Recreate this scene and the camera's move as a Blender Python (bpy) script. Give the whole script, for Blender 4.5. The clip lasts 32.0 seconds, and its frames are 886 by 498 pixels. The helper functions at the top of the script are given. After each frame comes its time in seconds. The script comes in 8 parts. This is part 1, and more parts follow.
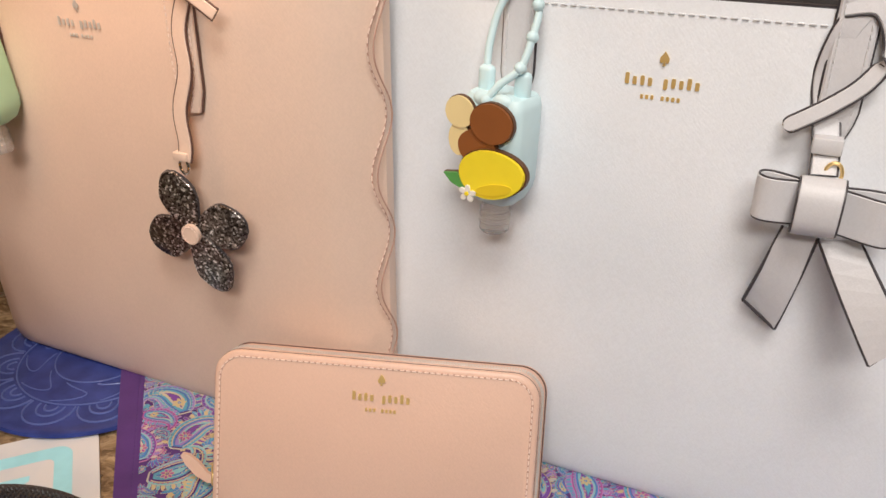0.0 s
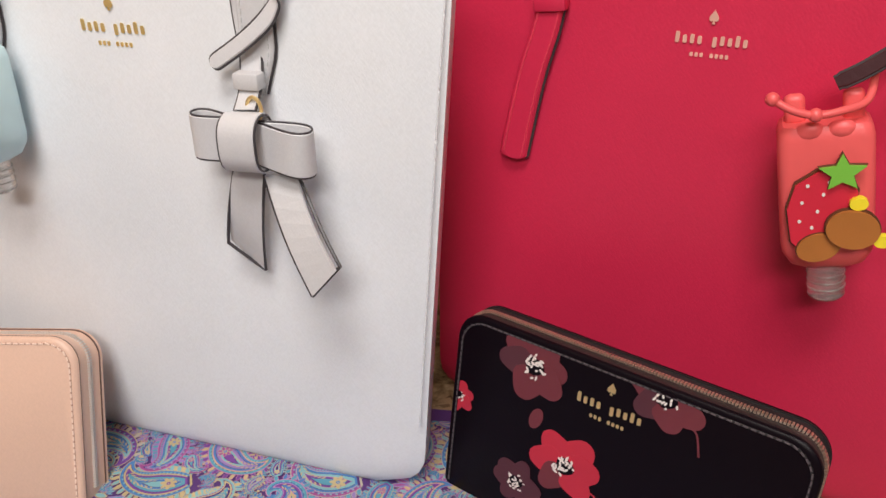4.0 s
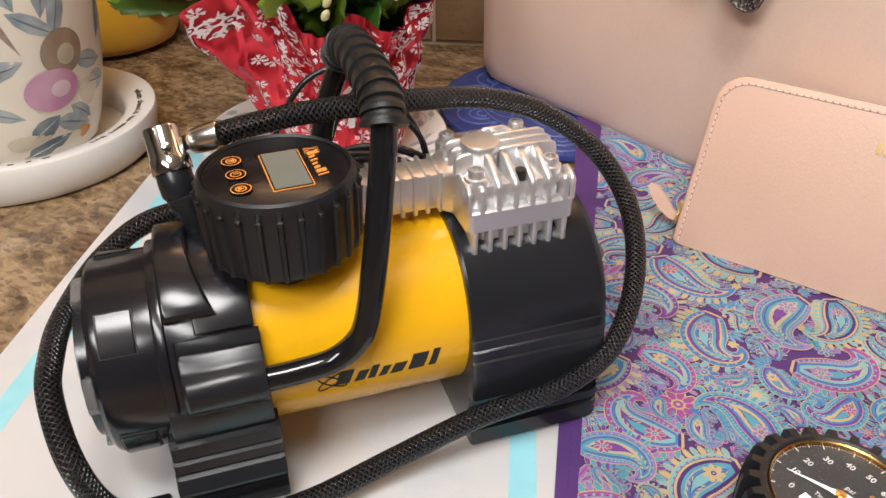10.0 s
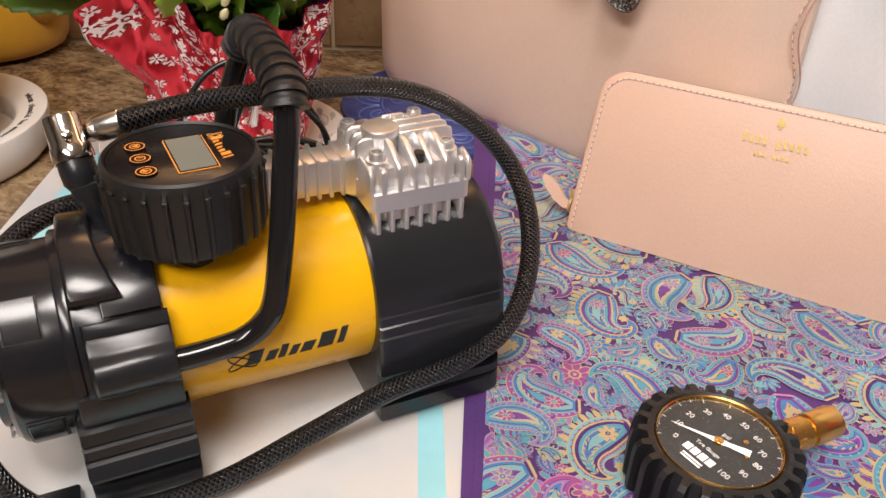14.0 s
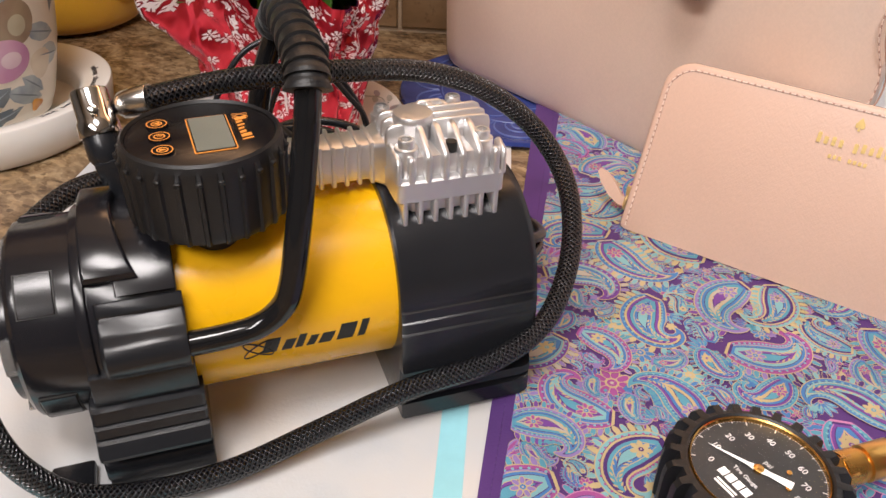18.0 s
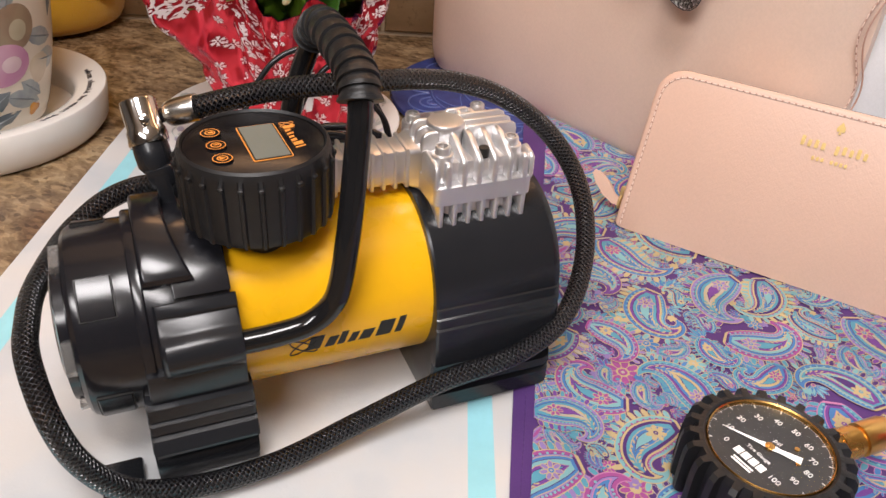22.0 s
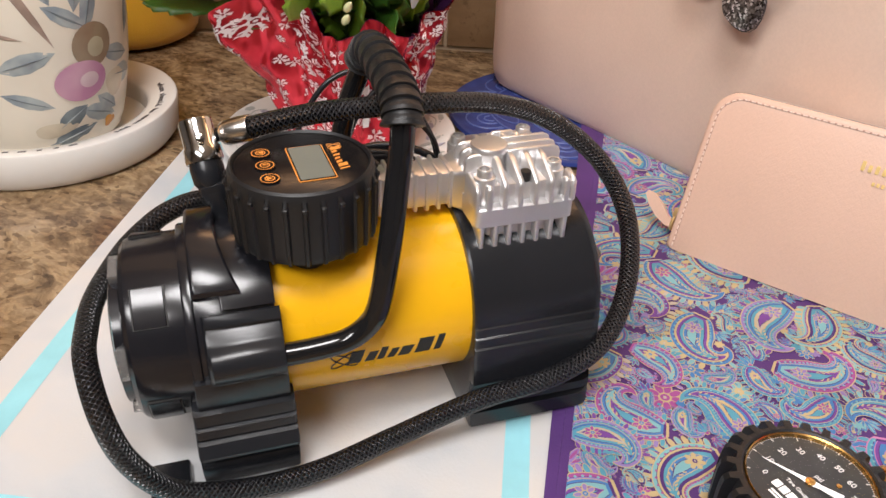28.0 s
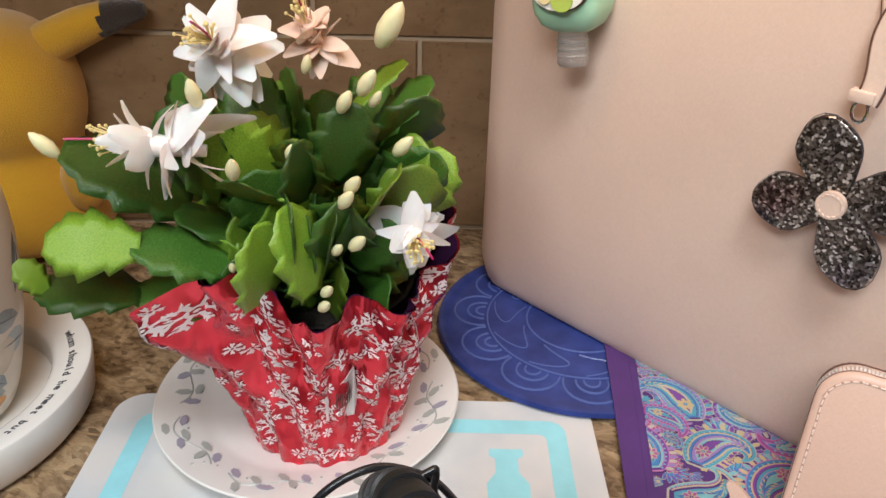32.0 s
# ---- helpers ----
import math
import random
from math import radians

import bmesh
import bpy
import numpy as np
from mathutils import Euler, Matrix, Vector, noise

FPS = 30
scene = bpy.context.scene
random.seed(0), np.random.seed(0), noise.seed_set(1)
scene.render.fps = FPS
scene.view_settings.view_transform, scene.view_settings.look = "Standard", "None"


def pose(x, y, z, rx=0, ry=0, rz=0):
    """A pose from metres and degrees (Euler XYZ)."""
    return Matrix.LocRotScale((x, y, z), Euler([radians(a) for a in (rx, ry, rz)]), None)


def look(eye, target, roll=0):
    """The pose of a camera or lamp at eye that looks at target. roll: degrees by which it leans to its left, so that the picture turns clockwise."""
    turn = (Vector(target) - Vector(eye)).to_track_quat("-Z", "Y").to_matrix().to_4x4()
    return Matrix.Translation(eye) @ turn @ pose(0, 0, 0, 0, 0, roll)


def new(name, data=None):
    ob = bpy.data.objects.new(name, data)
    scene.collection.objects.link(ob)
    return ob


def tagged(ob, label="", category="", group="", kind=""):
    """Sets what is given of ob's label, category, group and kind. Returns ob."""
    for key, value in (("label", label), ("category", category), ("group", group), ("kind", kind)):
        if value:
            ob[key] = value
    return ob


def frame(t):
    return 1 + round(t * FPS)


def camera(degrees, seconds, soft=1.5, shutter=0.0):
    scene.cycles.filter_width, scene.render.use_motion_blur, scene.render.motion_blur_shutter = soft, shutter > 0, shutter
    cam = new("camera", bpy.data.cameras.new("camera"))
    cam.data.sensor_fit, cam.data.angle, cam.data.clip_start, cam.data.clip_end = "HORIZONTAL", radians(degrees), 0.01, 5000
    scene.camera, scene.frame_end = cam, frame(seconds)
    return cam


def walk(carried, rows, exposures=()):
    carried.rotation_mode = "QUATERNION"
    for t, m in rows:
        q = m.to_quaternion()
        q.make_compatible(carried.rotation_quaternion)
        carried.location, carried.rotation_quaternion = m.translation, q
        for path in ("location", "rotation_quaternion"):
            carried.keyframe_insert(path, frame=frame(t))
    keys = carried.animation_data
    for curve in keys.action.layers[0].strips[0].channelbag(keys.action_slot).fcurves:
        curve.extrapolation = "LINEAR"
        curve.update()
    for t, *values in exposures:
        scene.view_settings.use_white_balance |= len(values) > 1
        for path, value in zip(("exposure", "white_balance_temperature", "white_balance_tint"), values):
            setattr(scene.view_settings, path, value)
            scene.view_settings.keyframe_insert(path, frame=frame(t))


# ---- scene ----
cam = camera(58.75, 32.0)
PATH = [
    (0.0, 0.0006, -0.0218, 0.3549, 62.92, -0.37, 3.45),
    (0.5, 0.0365, -0.0250, 0.3617, 62.99, 0.02, 3.03),
    (1.0, 0.0422, -0.0191, 0.3589, 63.11, 0.30, 2.43),
    (1.5, 0.0623, -0.0175, 0.3593, 63.16, 0.37, 1.14),
    (2.0, 0.0969, -0.0200, 0.3530, 63.06, 0.62, 0.17),
    (2.5, 0.1365, -0.0243, 0.3532, 62.88, 0.78, -1.19),
    (3.0, 0.1723, -0.0280, 0.3516, 62.68, 0.86, -2.37),
    (3.5, 0.2175, -0.0346, 0.3452, 62.60, 0.51, -3.37),
    (5.5, 0.2038, -0.0162, 0.2960, 60.48, -1.71, -0.52),
    (6.0, 0.1937, -0.0180, 0.2907, 59.63, -2.07, 2.50),
    (6.5, 0.1316, -0.0261, 0.2961, 59.54, -2.71, 6.69),
    (7.0, 0.0766, -0.0297, 0.2903, 59.56, -2.58, 12.89),
    (7.5, 0.0190, -0.0385, 0.2793, 59.77, -2.75, 19.20),
    (8.0, -0.0283, -0.0501, 0.2751, 59.34, -2.99, 23.90),
    (8.5, -0.0657, -0.0710, 0.2632, 58.47, -2.85, 28.44),
    (9.0, -0.0908, -0.0756, 0.2550, 57.59, -2.22, 31.31),
    (9.5, -0.0931, -0.0692, 0.2458, 56.91, -1.25, 31.62),
    (10.0, -0.0787, -0.0716, 0.2487, 56.11, -0.23, 30.53),
    (10.5, -0.0778, -0.0818, 0.2458, 55.61, 1.05, 26.80),
    (11.0, -0.0882, -0.1002, 0.2418, 55.26, 1.53, 20.08),
    (11.5, -0.0970, -0.1020, 0.2462, 55.54, 0.77, 17.10),
    (12.0, -0.1017, -0.1078, 0.2510, 56.13, -0.24, 15.99),
    (12.5, -0.1023, -0.1143, 0.2561, 56.82, -1.03, 15.95),
    (13.0, -0.1070, -0.1180, 0.2604, 57.29, -1.84, 16.58),
    (13.5, -0.0888, -0.0989, 0.2539, 57.43, -2.45, 19.00),
    (14.0, -0.0683, -0.0881, 0.2453, 57.35, -2.36, 23.85),
    (14.5, -0.0612, -0.0824, 0.2442, 57.21, -2.21, 27.44),
    (16.5, -0.0557, -0.0758, 0.2535, 56.95, -2.66, 30.39),
    (17.0, -0.0571, -0.0755, 0.2483, 56.78, -2.73, 30.51),
    (17.5, -0.0575, -0.0686, 0.2457, 56.51, -2.52, 30.49),
    (18.0, -0.0587, -0.0669, 0.2408, 56.03, -1.90, 30.12),
    (18.5, -0.0619, -0.0709, 0.2412, 55.52, -1.14, 28.95),
    (19.0, -0.0722, -0.0715, 0.2461, 55.66, -0.47, 26.94),
    (19.5, -0.0858, -0.0710, 0.2385, 55.38, -0.39, 24.95),
    (20.0, -0.0906, -0.0757, 0.2379, 55.47, -0.94, 23.41),
    (20.5, -0.0906, -0.0811, 0.2403, 55.46, -1.98, 23.02),
    (21.0, -0.0899, -0.0867, 0.2433, 55.68, -2.89, 23.84),
    (21.5, -0.0851, -0.0882, 0.2441, 55.92, -3.32, 25.27),
    (22.0, -0.0802, -0.0948, 0.2503, 55.98, -3.34, 26.77),
    (22.5, -0.0763, -0.0909, 0.2454, 55.96, -2.93, 28.23),
    (23.0, -0.0711, -0.0809, 0.2405, 55.73, -2.52, 29.40),
    (23.5, -0.0734, -0.0759, 0.2374, 55.28, -2.19, 30.29),
    (24.0, -0.0739, -0.0702, 0.2339, 54.98, -2.03, 30.84),
    (24.5, -0.0708, -0.0720, 0.2350, 54.78, -2.07, 31.09),
    (26.5, -0.0613, -0.0849, 0.2439, 55.52, -2.16, 31.10),
    (27.0, -0.0599, -0.0780, 0.2522, 55.93, -2.25, 31.08),
    (27.5, -0.0551, -0.0975, 0.2727, 56.34, -2.12, 31.38),
    (28.0, -0.0704, -0.0919, 0.2580, 56.35, -2.02, 31.73),
    (28.5, -0.0794, -0.0748, 0.2594, 56.40, -1.85, 31.76),
    (29.0, -0.0952, -0.0547, 0.2482, 56.41, -1.65, 31.50),
    (29.5, -0.0971, -0.0511, 0.2376, 56.40, -1.60, 31.11),
    (30.0, -0.0945, -0.0535, 0.2549, 56.53, -1.71, 30.60),
    (30.5, -0.1105, -0.0330, 0.2693, 57.21, -1.73, 30.01),
    (31.0, -0.1391, 0.0000, 0.2778, 58.07, -1.87, 29.04),
    (31.5, -0.1654, 0.0231, 0.2854, 59.72, -1.65, 27.81),
    (32.0, -0.1866, 0.0337, 0.2964, 60.96, -1.35, 25.99),
]

# ---- light ----
EXPOSURES = [(0.0, -0.20, 6650, 12), (2.0, -0.24, 6550, 12), (6.0, -0.06, 6500, 13), (7.0, -0.08, 6800, 14), (8.0, -0.06, 6500, 12), (9.0, 0.05, 6150, 10), (14.0, 0.03, 6650, 14), (18.0, 0.03, 6400, 14), (29.0, 0.05, 6150, 11), (31.0, 0.05, 5850, 7), (32.0, 0.00, 5750, 5)]
walk(cam, [(t, pose(x, y, z, rx, ry, rz)) for t, x, y, z, rx, ry, rz in PATH], EXPOSURES)

world = bpy.data.worlds.new("room_air")
world.use_nodes = True
scene.world = world
world.node_tree.nodes["Background"].inputs[0].default_value = (0.95, 0.93, 0.90, 1)
world.node_tree.nodes["Background"].inputs[1].default_value = 0.06


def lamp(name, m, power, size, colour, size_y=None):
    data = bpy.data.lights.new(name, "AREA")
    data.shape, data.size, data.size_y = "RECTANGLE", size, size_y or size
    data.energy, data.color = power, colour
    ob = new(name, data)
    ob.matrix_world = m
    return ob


lamp("ceiling_or_fill_light", look((0.06, -0.38, 1.48), (0.02, 0.25, 0.0)), 15.5, 0.52, (1.0, 0.955, 0.905), 0.34)
# Unseen frontal fill lamp, added to brighten the upright bag fronts.
lamp("ceiling_or_fill_light", look((-0.08, -1.30, 1.48), (0.02, 0.25, 0.05)), 32.0, 1.10, (1.0, 0.955, 0.905), 0.40)
lamp("counter_light", look((-0.2860, 0.3240, 0.398), (-0.2900, 0.3320, 0.0)), 0.46, 0.40, (1.0, 0.54, 0.25), 0.05)

# ---- tools ----
def shader(name, base=(0.5, 0.5, 0.5), rough=0.5, metal=0.0, **extra):
    """A material with one Principled shader; returns it with its nodes, links and shader."""
    mat = bpy.data.materials.new(name)
    mat.use_nodes = True
    nodes, links = mat.node_tree.nodes, mat.node_tree.links
    bsdf = nodes["Principled BSDF"]
    bsdf.inputs["Base Color"].default_value = (*base, 1)
    bsdf.inputs["Roughness"].default_value = rough
    bsdf.inputs["Metallic"].default_value = metal
    for key, value in extra.items():
        bsdf.inputs[key.replace("_", " ")].default_value = value
    return mat, nodes, links, bsdf


def ramp(nodes, links, source, stops):
    node = nodes.new("ShaderNodeValToRGB")
    els = node.color_ramp.elements
    while len(els) < len(stops):
        els.new(0.5)
    for el, (at, col) in zip(els, stops):
        el.position, el.color = at, (*col, 1)
    links.new(source, node.inputs[0])
    return node


def noise_node(nodes, links, coord, scale, detail=3.0, rough=0.5, stretch=(1, 1, 1)):
    node = nodes.new("ShaderNodeTexNoise")
    node.inputs["Scale"].default_value = scale
    node.inputs["Detail"].default_value = detail
    node.inputs["Roughness"].default_value = rough
    if stretch != (1, 1, 1):
        mapping = nodes.new("ShaderNodeMapping")
        mapping.inputs["Scale"].default_value = stretch
        links.new(coord, mapping.inputs[0])
        coord = mapping.outputs[0]
    links.new(coord, node.inputs["Vector"])
    return node


def bump(nodes, links, bsdf, height, strength, distance):
    node = nodes.new("ShaderNodeBump")
    node.inputs["Strength"].default_value = strength
    node.inputs["Distance"].default_value = distance
    links.new(height, node.inputs["Height"])
    links.new(node.outputs[0], bsdf.inputs["Normal"])


def varied(name, base, rough=0.5, metal=0.0, grain=900.0, relief=0.25, depth=0.0004, spread=0.10, patch=14.0, wear=0.08, **extra):
    """A plain surface with a fine grain, slow patches of tone and uneven gloss."""
    mat, nodes, links, bsdf = shader(name, base, rough, metal, **extra)
    coord = nodes.new("ShaderNodeTexCoord").outputs["Object"]
    fine = noise_node(nodes, links, coord, grain, 3)
    slow = noise_node(nodes, links, coord, patch, 4, 0.6)
    dark = tuple(c * (1 - spread) for c in base)
    light = tuple(min(1, c * (1 + spread)) for c in base)
    tone = ramp(nodes, links, slow.outputs[0], [(0.3, dark), (0.7, light)])
    links.new(tone.outputs[0], bsdf.inputs["Base Color"])
    span = nodes.new("ShaderNodeMapRange")
    span.inputs[3].default_value, span.inputs[4].default_value = max(0.02, rough - wear), min(1, rough + wear)
    links.new(slow.outputs[0], span.inputs[0])
    links.new(span.outputs[0], bsdf.inputs["Roughness"])
    bump(nodes, links, bsdf, fine.outputs[0], relief, depth)
    return mat


def mesh_of(bm, name, smooth=False):
    me = bpy.data.meshes.new(name)
    bmesh.ops.recalc_face_normals(bm, faces=bm.faces)
    if smooth:
        for f in bm.faces:
            f.smooth = True
    bm.to_mesh(me)
    bm.free()
    return me


def part(name, bm, material, parent=None, label="", smooth=True, angle=40, m=None):
    """Links a bmesh as one mesh object under a thing or under a part."""
    me = mesh_of(bm, name, smooth)
    for mt in material if isinstance(material, (list, tuple)) else (material,):
        me.materials.append(mt)
    if smooth:
        me.set_sharp_from_angle(angle=radians(angle))
    ob = new(name, me)
    if m is not None:
        ob.matrix_local = m
    if parent is not None:
        ob.parent = parent
    if label:
        ob["label"] = label
    return ob


def thing(name, label, category, m, group="", kind=""):
    ob = new(name)
    ob.empty_display_size = 0.02
    ob.matrix_world = m
    return tagged(ob, label, category, group, kind)


def box(bm, size, m=Matrix(), bevel=0.0, segments=2):
    made = bmesh.ops.create_cube(bm, size=1, matrix=m @ Matrix.Diagonal((*size, 1)))
    if bevel:
        edges = {e for v in made["verts"] for e in v.link_edges}
        bmesh.ops.bevel(bm, geom=list(edges), offset=bevel, segments=segments, profile=0.5, affect="EDGES")


def rod(bm, r1, r2, length, m=Matrix(), segments=32, bevel=0.0):
    """A capped, tapered rod that starts at the origin of m and runs along its z."""
    made = bmesh.ops.create_cone(bm, cap_ends=True, radius1=r1, radius2=r2, depth=length, segments=segments,
                                 matrix=m @ Matrix.Translation((0, 0, length / 2)))
    if bevel:
        edges = [e for e in {e for v in made["verts"] for e in v.link_edges}
                 if any(len(f.verts) > 4 for f in e.link_faces)]
        bmesh.ops.bevel(bm, geom=edges, offset=bevel, segments=2, profile=0.5, affect="EDGES")


def ball(bm, r, m=Matrix(), u=16, v=10):
    bmesh.ops.create_uvsphere(bm, u_segments=u, v_segments=v, radius=r, matrix=m)


def skin(bm, loops, close=True, cap_start=False, cap_end=False, mat=0):
    """Faces between successive rings of points."""
    rings = [[bm.verts.new(p) for p in ring] for ring in loops]
    n = len(rings[0])
    for a, b in zip(rings, rings[1:]):
        for i in range(n if close else n - 1):
            j = (i + 1) % n
            bm.faces.new((a[i], a[j], b[j], b[i])).material_index = mat
    if cap_start:
        bm.faces.new(rings[0][::-1]).material_index = mat
    if cap_end:
        bm.faces.new(rings[-1]).material_index = mat
    return rings


def lathe(bm, profile, segments=48, cap_start=False, cap_end=False, centre=(0, 0), flute=None):
    """Turns (radius, height) points about z. flute(angle, k): a factor on the radius."""
    loops = []
    for k, (r, z) in enumerate(profile):
        ring = []
        for i in range(segments):
            a = 2 * math.pi * i / segments
            f = flute(a, k) if flute else 1.0
            ring.append((centre[0] + r * f * math.cos(a), centre[1] + r * f * math.sin(a), z))
        loops.append(ring)
    return skin(bm, loops, True, cap_start, cap_end)


def rounded(w, d, r, n=8, cx=0.0, cy=0.0):
    """The outline of a rounded rectangle, counter-clockwise."""
    r = min(r, w / 2 - 1e-5, d / 2 - 1e-5)
    out = []
    for k, (sx, sy) in enumerate(((1, -1), (1, 1), (-1, 1), (-1, -1))):
        for i in range(n + 1):
            a = math.pi / 2 * (k - 1 + i / n)
            out.append((cx + sx * (w / 2 - r) + r * math.cos(a), cy + sy * (d / 2 - r) + r * math.sin(a)))
    return out


def slab(bm, outline, z0, z1, m=Matrix(), mat=0):
    """A flat plate with that outline, from z0 to z1."""
    loops = [[m @ Vector((x, y, z)) for x, y in outline] for z in (z0, z1)]
    return skin(bm, loops, True, True, True, mat)


def catmull(points, steps=8, closed=False):
    pts = [Vector(p) for p in points]
    n = len(pts)
    out = []
    for i in range(n if closed else n - 1):
        p0, p1, p2, p3 = (pts[(i + k) % n] if closed else pts[min(max(i + k, 0), n - 1)] for k in (-1, 0, 1, 2))
        for s in range(steps):
            t = s / steps
            out.append(0.5 * (2 * p1 + (p2 - p0) * t + (2 * p0 - 5 * p1 + 4 * p2 - p3) * t * t + (3 * p1 - p0 - 3 * p2 + p3) * t ** 3))
    if not closed:
        out.append(pts[-1])
    return out


def frames_along(path, up=Vector((0, 0, 1))):
    """Tangent, side and normal at each point of a path, carried without twisting."""
    out, side = [], None
    for i, p in enumerate(path):
        t = (path[min(i + 1, len(path) - 1)] - path[max(i - 1, 0)]).normalized()
        if side is None:
            side = t.cross(up)
            if side.length < 1e-3:
                side = t.cross(Vector((1, 0, 0)))
        side = (side - t * side.dot(t)).normalized()
        out.append((t, side, side.cross(t)))
    return out


def tube(bm, path, radius, segments=12, caps=True, mat=0):
    """A round tube along a path; radius may be a function of 0..1."""
    loops = []
    for i, (p, (t, s, n)) in enumerate(zip(path, frames_along(path))):
        r = radius(i / (len(path) - 1)) if callable(radius) else radius
        loops.append([p + r * (math.cos(a) * s + math.sin(a) * n) for a in (2 * math.pi * k / segments for k in range(segments))])
    skin(bm, loops, True, caps, caps, mat)


def ribbon(bm, path, width, thick, side, mat=0):
    """A strap of that width (a number, or a function of 0..1) along a path; side: the way its width runs."""
    loops = []
    for i, p in enumerate(path):
        t = (path[min(i + 1, len(path) - 1)] - path[max(i - 1, 0)]).normalized()
        s = Vector(side(i / (len(path) - 1)) if callable(side) else side)
        s = (s - t * s.dot(t)).normalized()
        n = s.cross(t)
        w = width(i / (len(path) - 1)) if callable(width) else width
        e = min(thick, w) * 0.3
        loops.append([p + s * a + n * b for a, b in (
            (-w / 2 + e, -thick / 2), (w / 2 - e, -thick / 2), (w / 2, -thick / 2 + e), (w / 2, thick / 2 - e),
            (w / 2 - e, thick / 2), (-w / 2 + e, thick / 2), (-w / 2, thick / 2 - e), (-w / 2, -thick / 2 + e))])
    skin(bm, loops, True, True, True, mat)


def stitches(bm, path, out, length=0.0028, gap=0.0018, width=0.0007, height=0.0005):
    """Short thread dashes along a path, standing proud along out."""
    run, at = 0.0, 0.0
    out = Vector(out)
    for a, b in zip(path, path[1:]):
        seg = (b - a).length
        if seg < 1e-7:
            continue
        d = (b - a) / seg
        while at < run + seg:
            p = a + d * (at - run)
            n = (out - d * out.dot(d)).normalized()
            s = d.cross(n)
            q = p + d * length
            ring = [[c + s * x + n * y for x, y in ((-width / 2, -0.0002), (width / 2, -0.0002), (width / 3, height), (-width / 3, height))] for c in (p, q)]
            skin(bm, ring, True, True, True)
            at += length + gap
        run += seg


def letters(name, text, size, material, parent, m, depth=0.0001, label=""):
    """Flat lettering in the built-in font, as a mesh centred on the origin of m."""
    curve = bpy.data.curves.new(name, "FONT")
    curve.body, curve.size, curve.extrude, curve.align_x, curve.align_y = text, size, depth, "CENTER", "CENTER"
    tmp = bpy.data.objects.new(name, curve)
    me = bpy.data.meshes.new_from_object(tmp)
    bpy.data.objects.remove(tmp)
    bpy.data.curves.remove(curve)
    me.materials.clear()
    me.materials.append(material)
    ob = new(name, me)
    ob.matrix_local = m
    ob.parent = parent
    if label:
        ob["label"] = label
    return ob


def spun(x, y, z, degrees):
    return Matrix.Translation((x, y, z)) @ Matrix.Rotation(radians(degrees), 4, "Z")

# ---- materials ----
def leather(name, base, rough=0.42, grain=1500.0, relief=0.25, **extra):
    """Fine cross-grained leather with slow tone changes and a soft sheen."""
    mat, nodes, links, bsdf = shader(name, base, rough, **extra)
    coord = nodes.new("ShaderNodeTexCoord").outputs["Object"]
    hatch = []
    for way in (38, -38):
        turn = nodes.new("ShaderNodeMapping")
        turn.inputs["Rotation"].default_value = (0, radians(way), 0)
        links.new(coord, turn.inputs[0])
        hatch.append(noise_node(nodes, links, turn.outputs[0], grain * 0.7, 2, 0.5, (1, 0.6, 0.35)))
    slow = noise_node(nodes, links, coord, 9, 4, 0.55)
    tone = ramp(nodes, links, slow.outputs[0], [(0.25, tuple(c * 0.94 for c in base)), (0.75, tuple(min(1, c * 1.05) for c in base))])
    add = nodes.new("ShaderNodeMath")
    links.new(hatch[0].outputs[0], add.inputs[0])
    links.new(hatch[1].outputs[0], add.inputs[1])
    half = nodes.new("ShaderNodeMath")
    half.operation = "MULTIPLY"
    half.inputs[1].default_value = 0.5
    links.new(add.outputs[0], half.inputs[0])
    fleck = ramp(nodes, links, half.outputs[0], [(0.40, (0.95, 0.95, 0.95)), (0.60, (1.0, 1.0, 1.0))])
    mix = nodes.new("ShaderNodeMix")
    mix.data_type, mix.blend_type = "RGBA", "MULTIPLY"
    mix.inputs["Factor"].default_value = 0.8
    links.new(tone.outputs[0], mix.inputs["A"])
    links.new(fleck.outputs[0], mix.inputs["B"])
    links.new(mix.outputs["Result"], bsdf.inputs["Base Color"])
    bump(nodes, links, bsdf, add.outputs[0], relief * 0.9, 0.0004)
    span = nodes.new("ShaderNodeMapRange")
    span.inputs[3].default_value, span.inputs[4].default_value = rough - 0.06, rough + 0.08
    links.new(slow.outputs[0], span.inputs[0])
    links.new(span.outputs[0], bsdf.inputs["Roughness"])
    return mat


PINK_LEATHER = leather("blush_leather", (0.80, 0.605, 0.490))
WALLET_LEATHER = leather("rose_leather", (0.73, 0.495, 0.385), 0.38)
BLUE_LEATHER = leather("ice_blue_leather", (0.835, 0.868, 0.905), 0.40)
BOW_LEATHER = leather("pale_grey_leather", (0.63, 0.63, 0.65), 0.42, 1900)
RED_LEATHER = leather("crimson_leather", (0.64, 0.024, 0.078), 0.40)
ROSE_GOLD = varied("rose_gold_foil", (0.86, 0.50, 0.40), 0.42, 0.2, relief=0.15)
DARK_LEATHER = leather("black_leather", (0.0055, 0.0030, 0.0055), 0.34, 1200, 0.15, Specular_IOR_Level=0.12)
DARK_SAFFIANO = leather("charcoal_leather", (0.018, 0.016, 0.017), 0.42, 1400, 0.6)
WINE_LEATHER = leather("wine_leather", (0.05, 0.012, 0.016), 0.35)
EDGE_PAINT = varied("dark_edge_paint", (0.05, 0.045, 0.05), 0.4)
PINK_EDGE = varied("brown_edge_paint", (0.12, 0.06, 0.045), 0.4)
PINK_THREAD = varied("pink_thread", (0.86, 0.68, 0.58), 0.8)
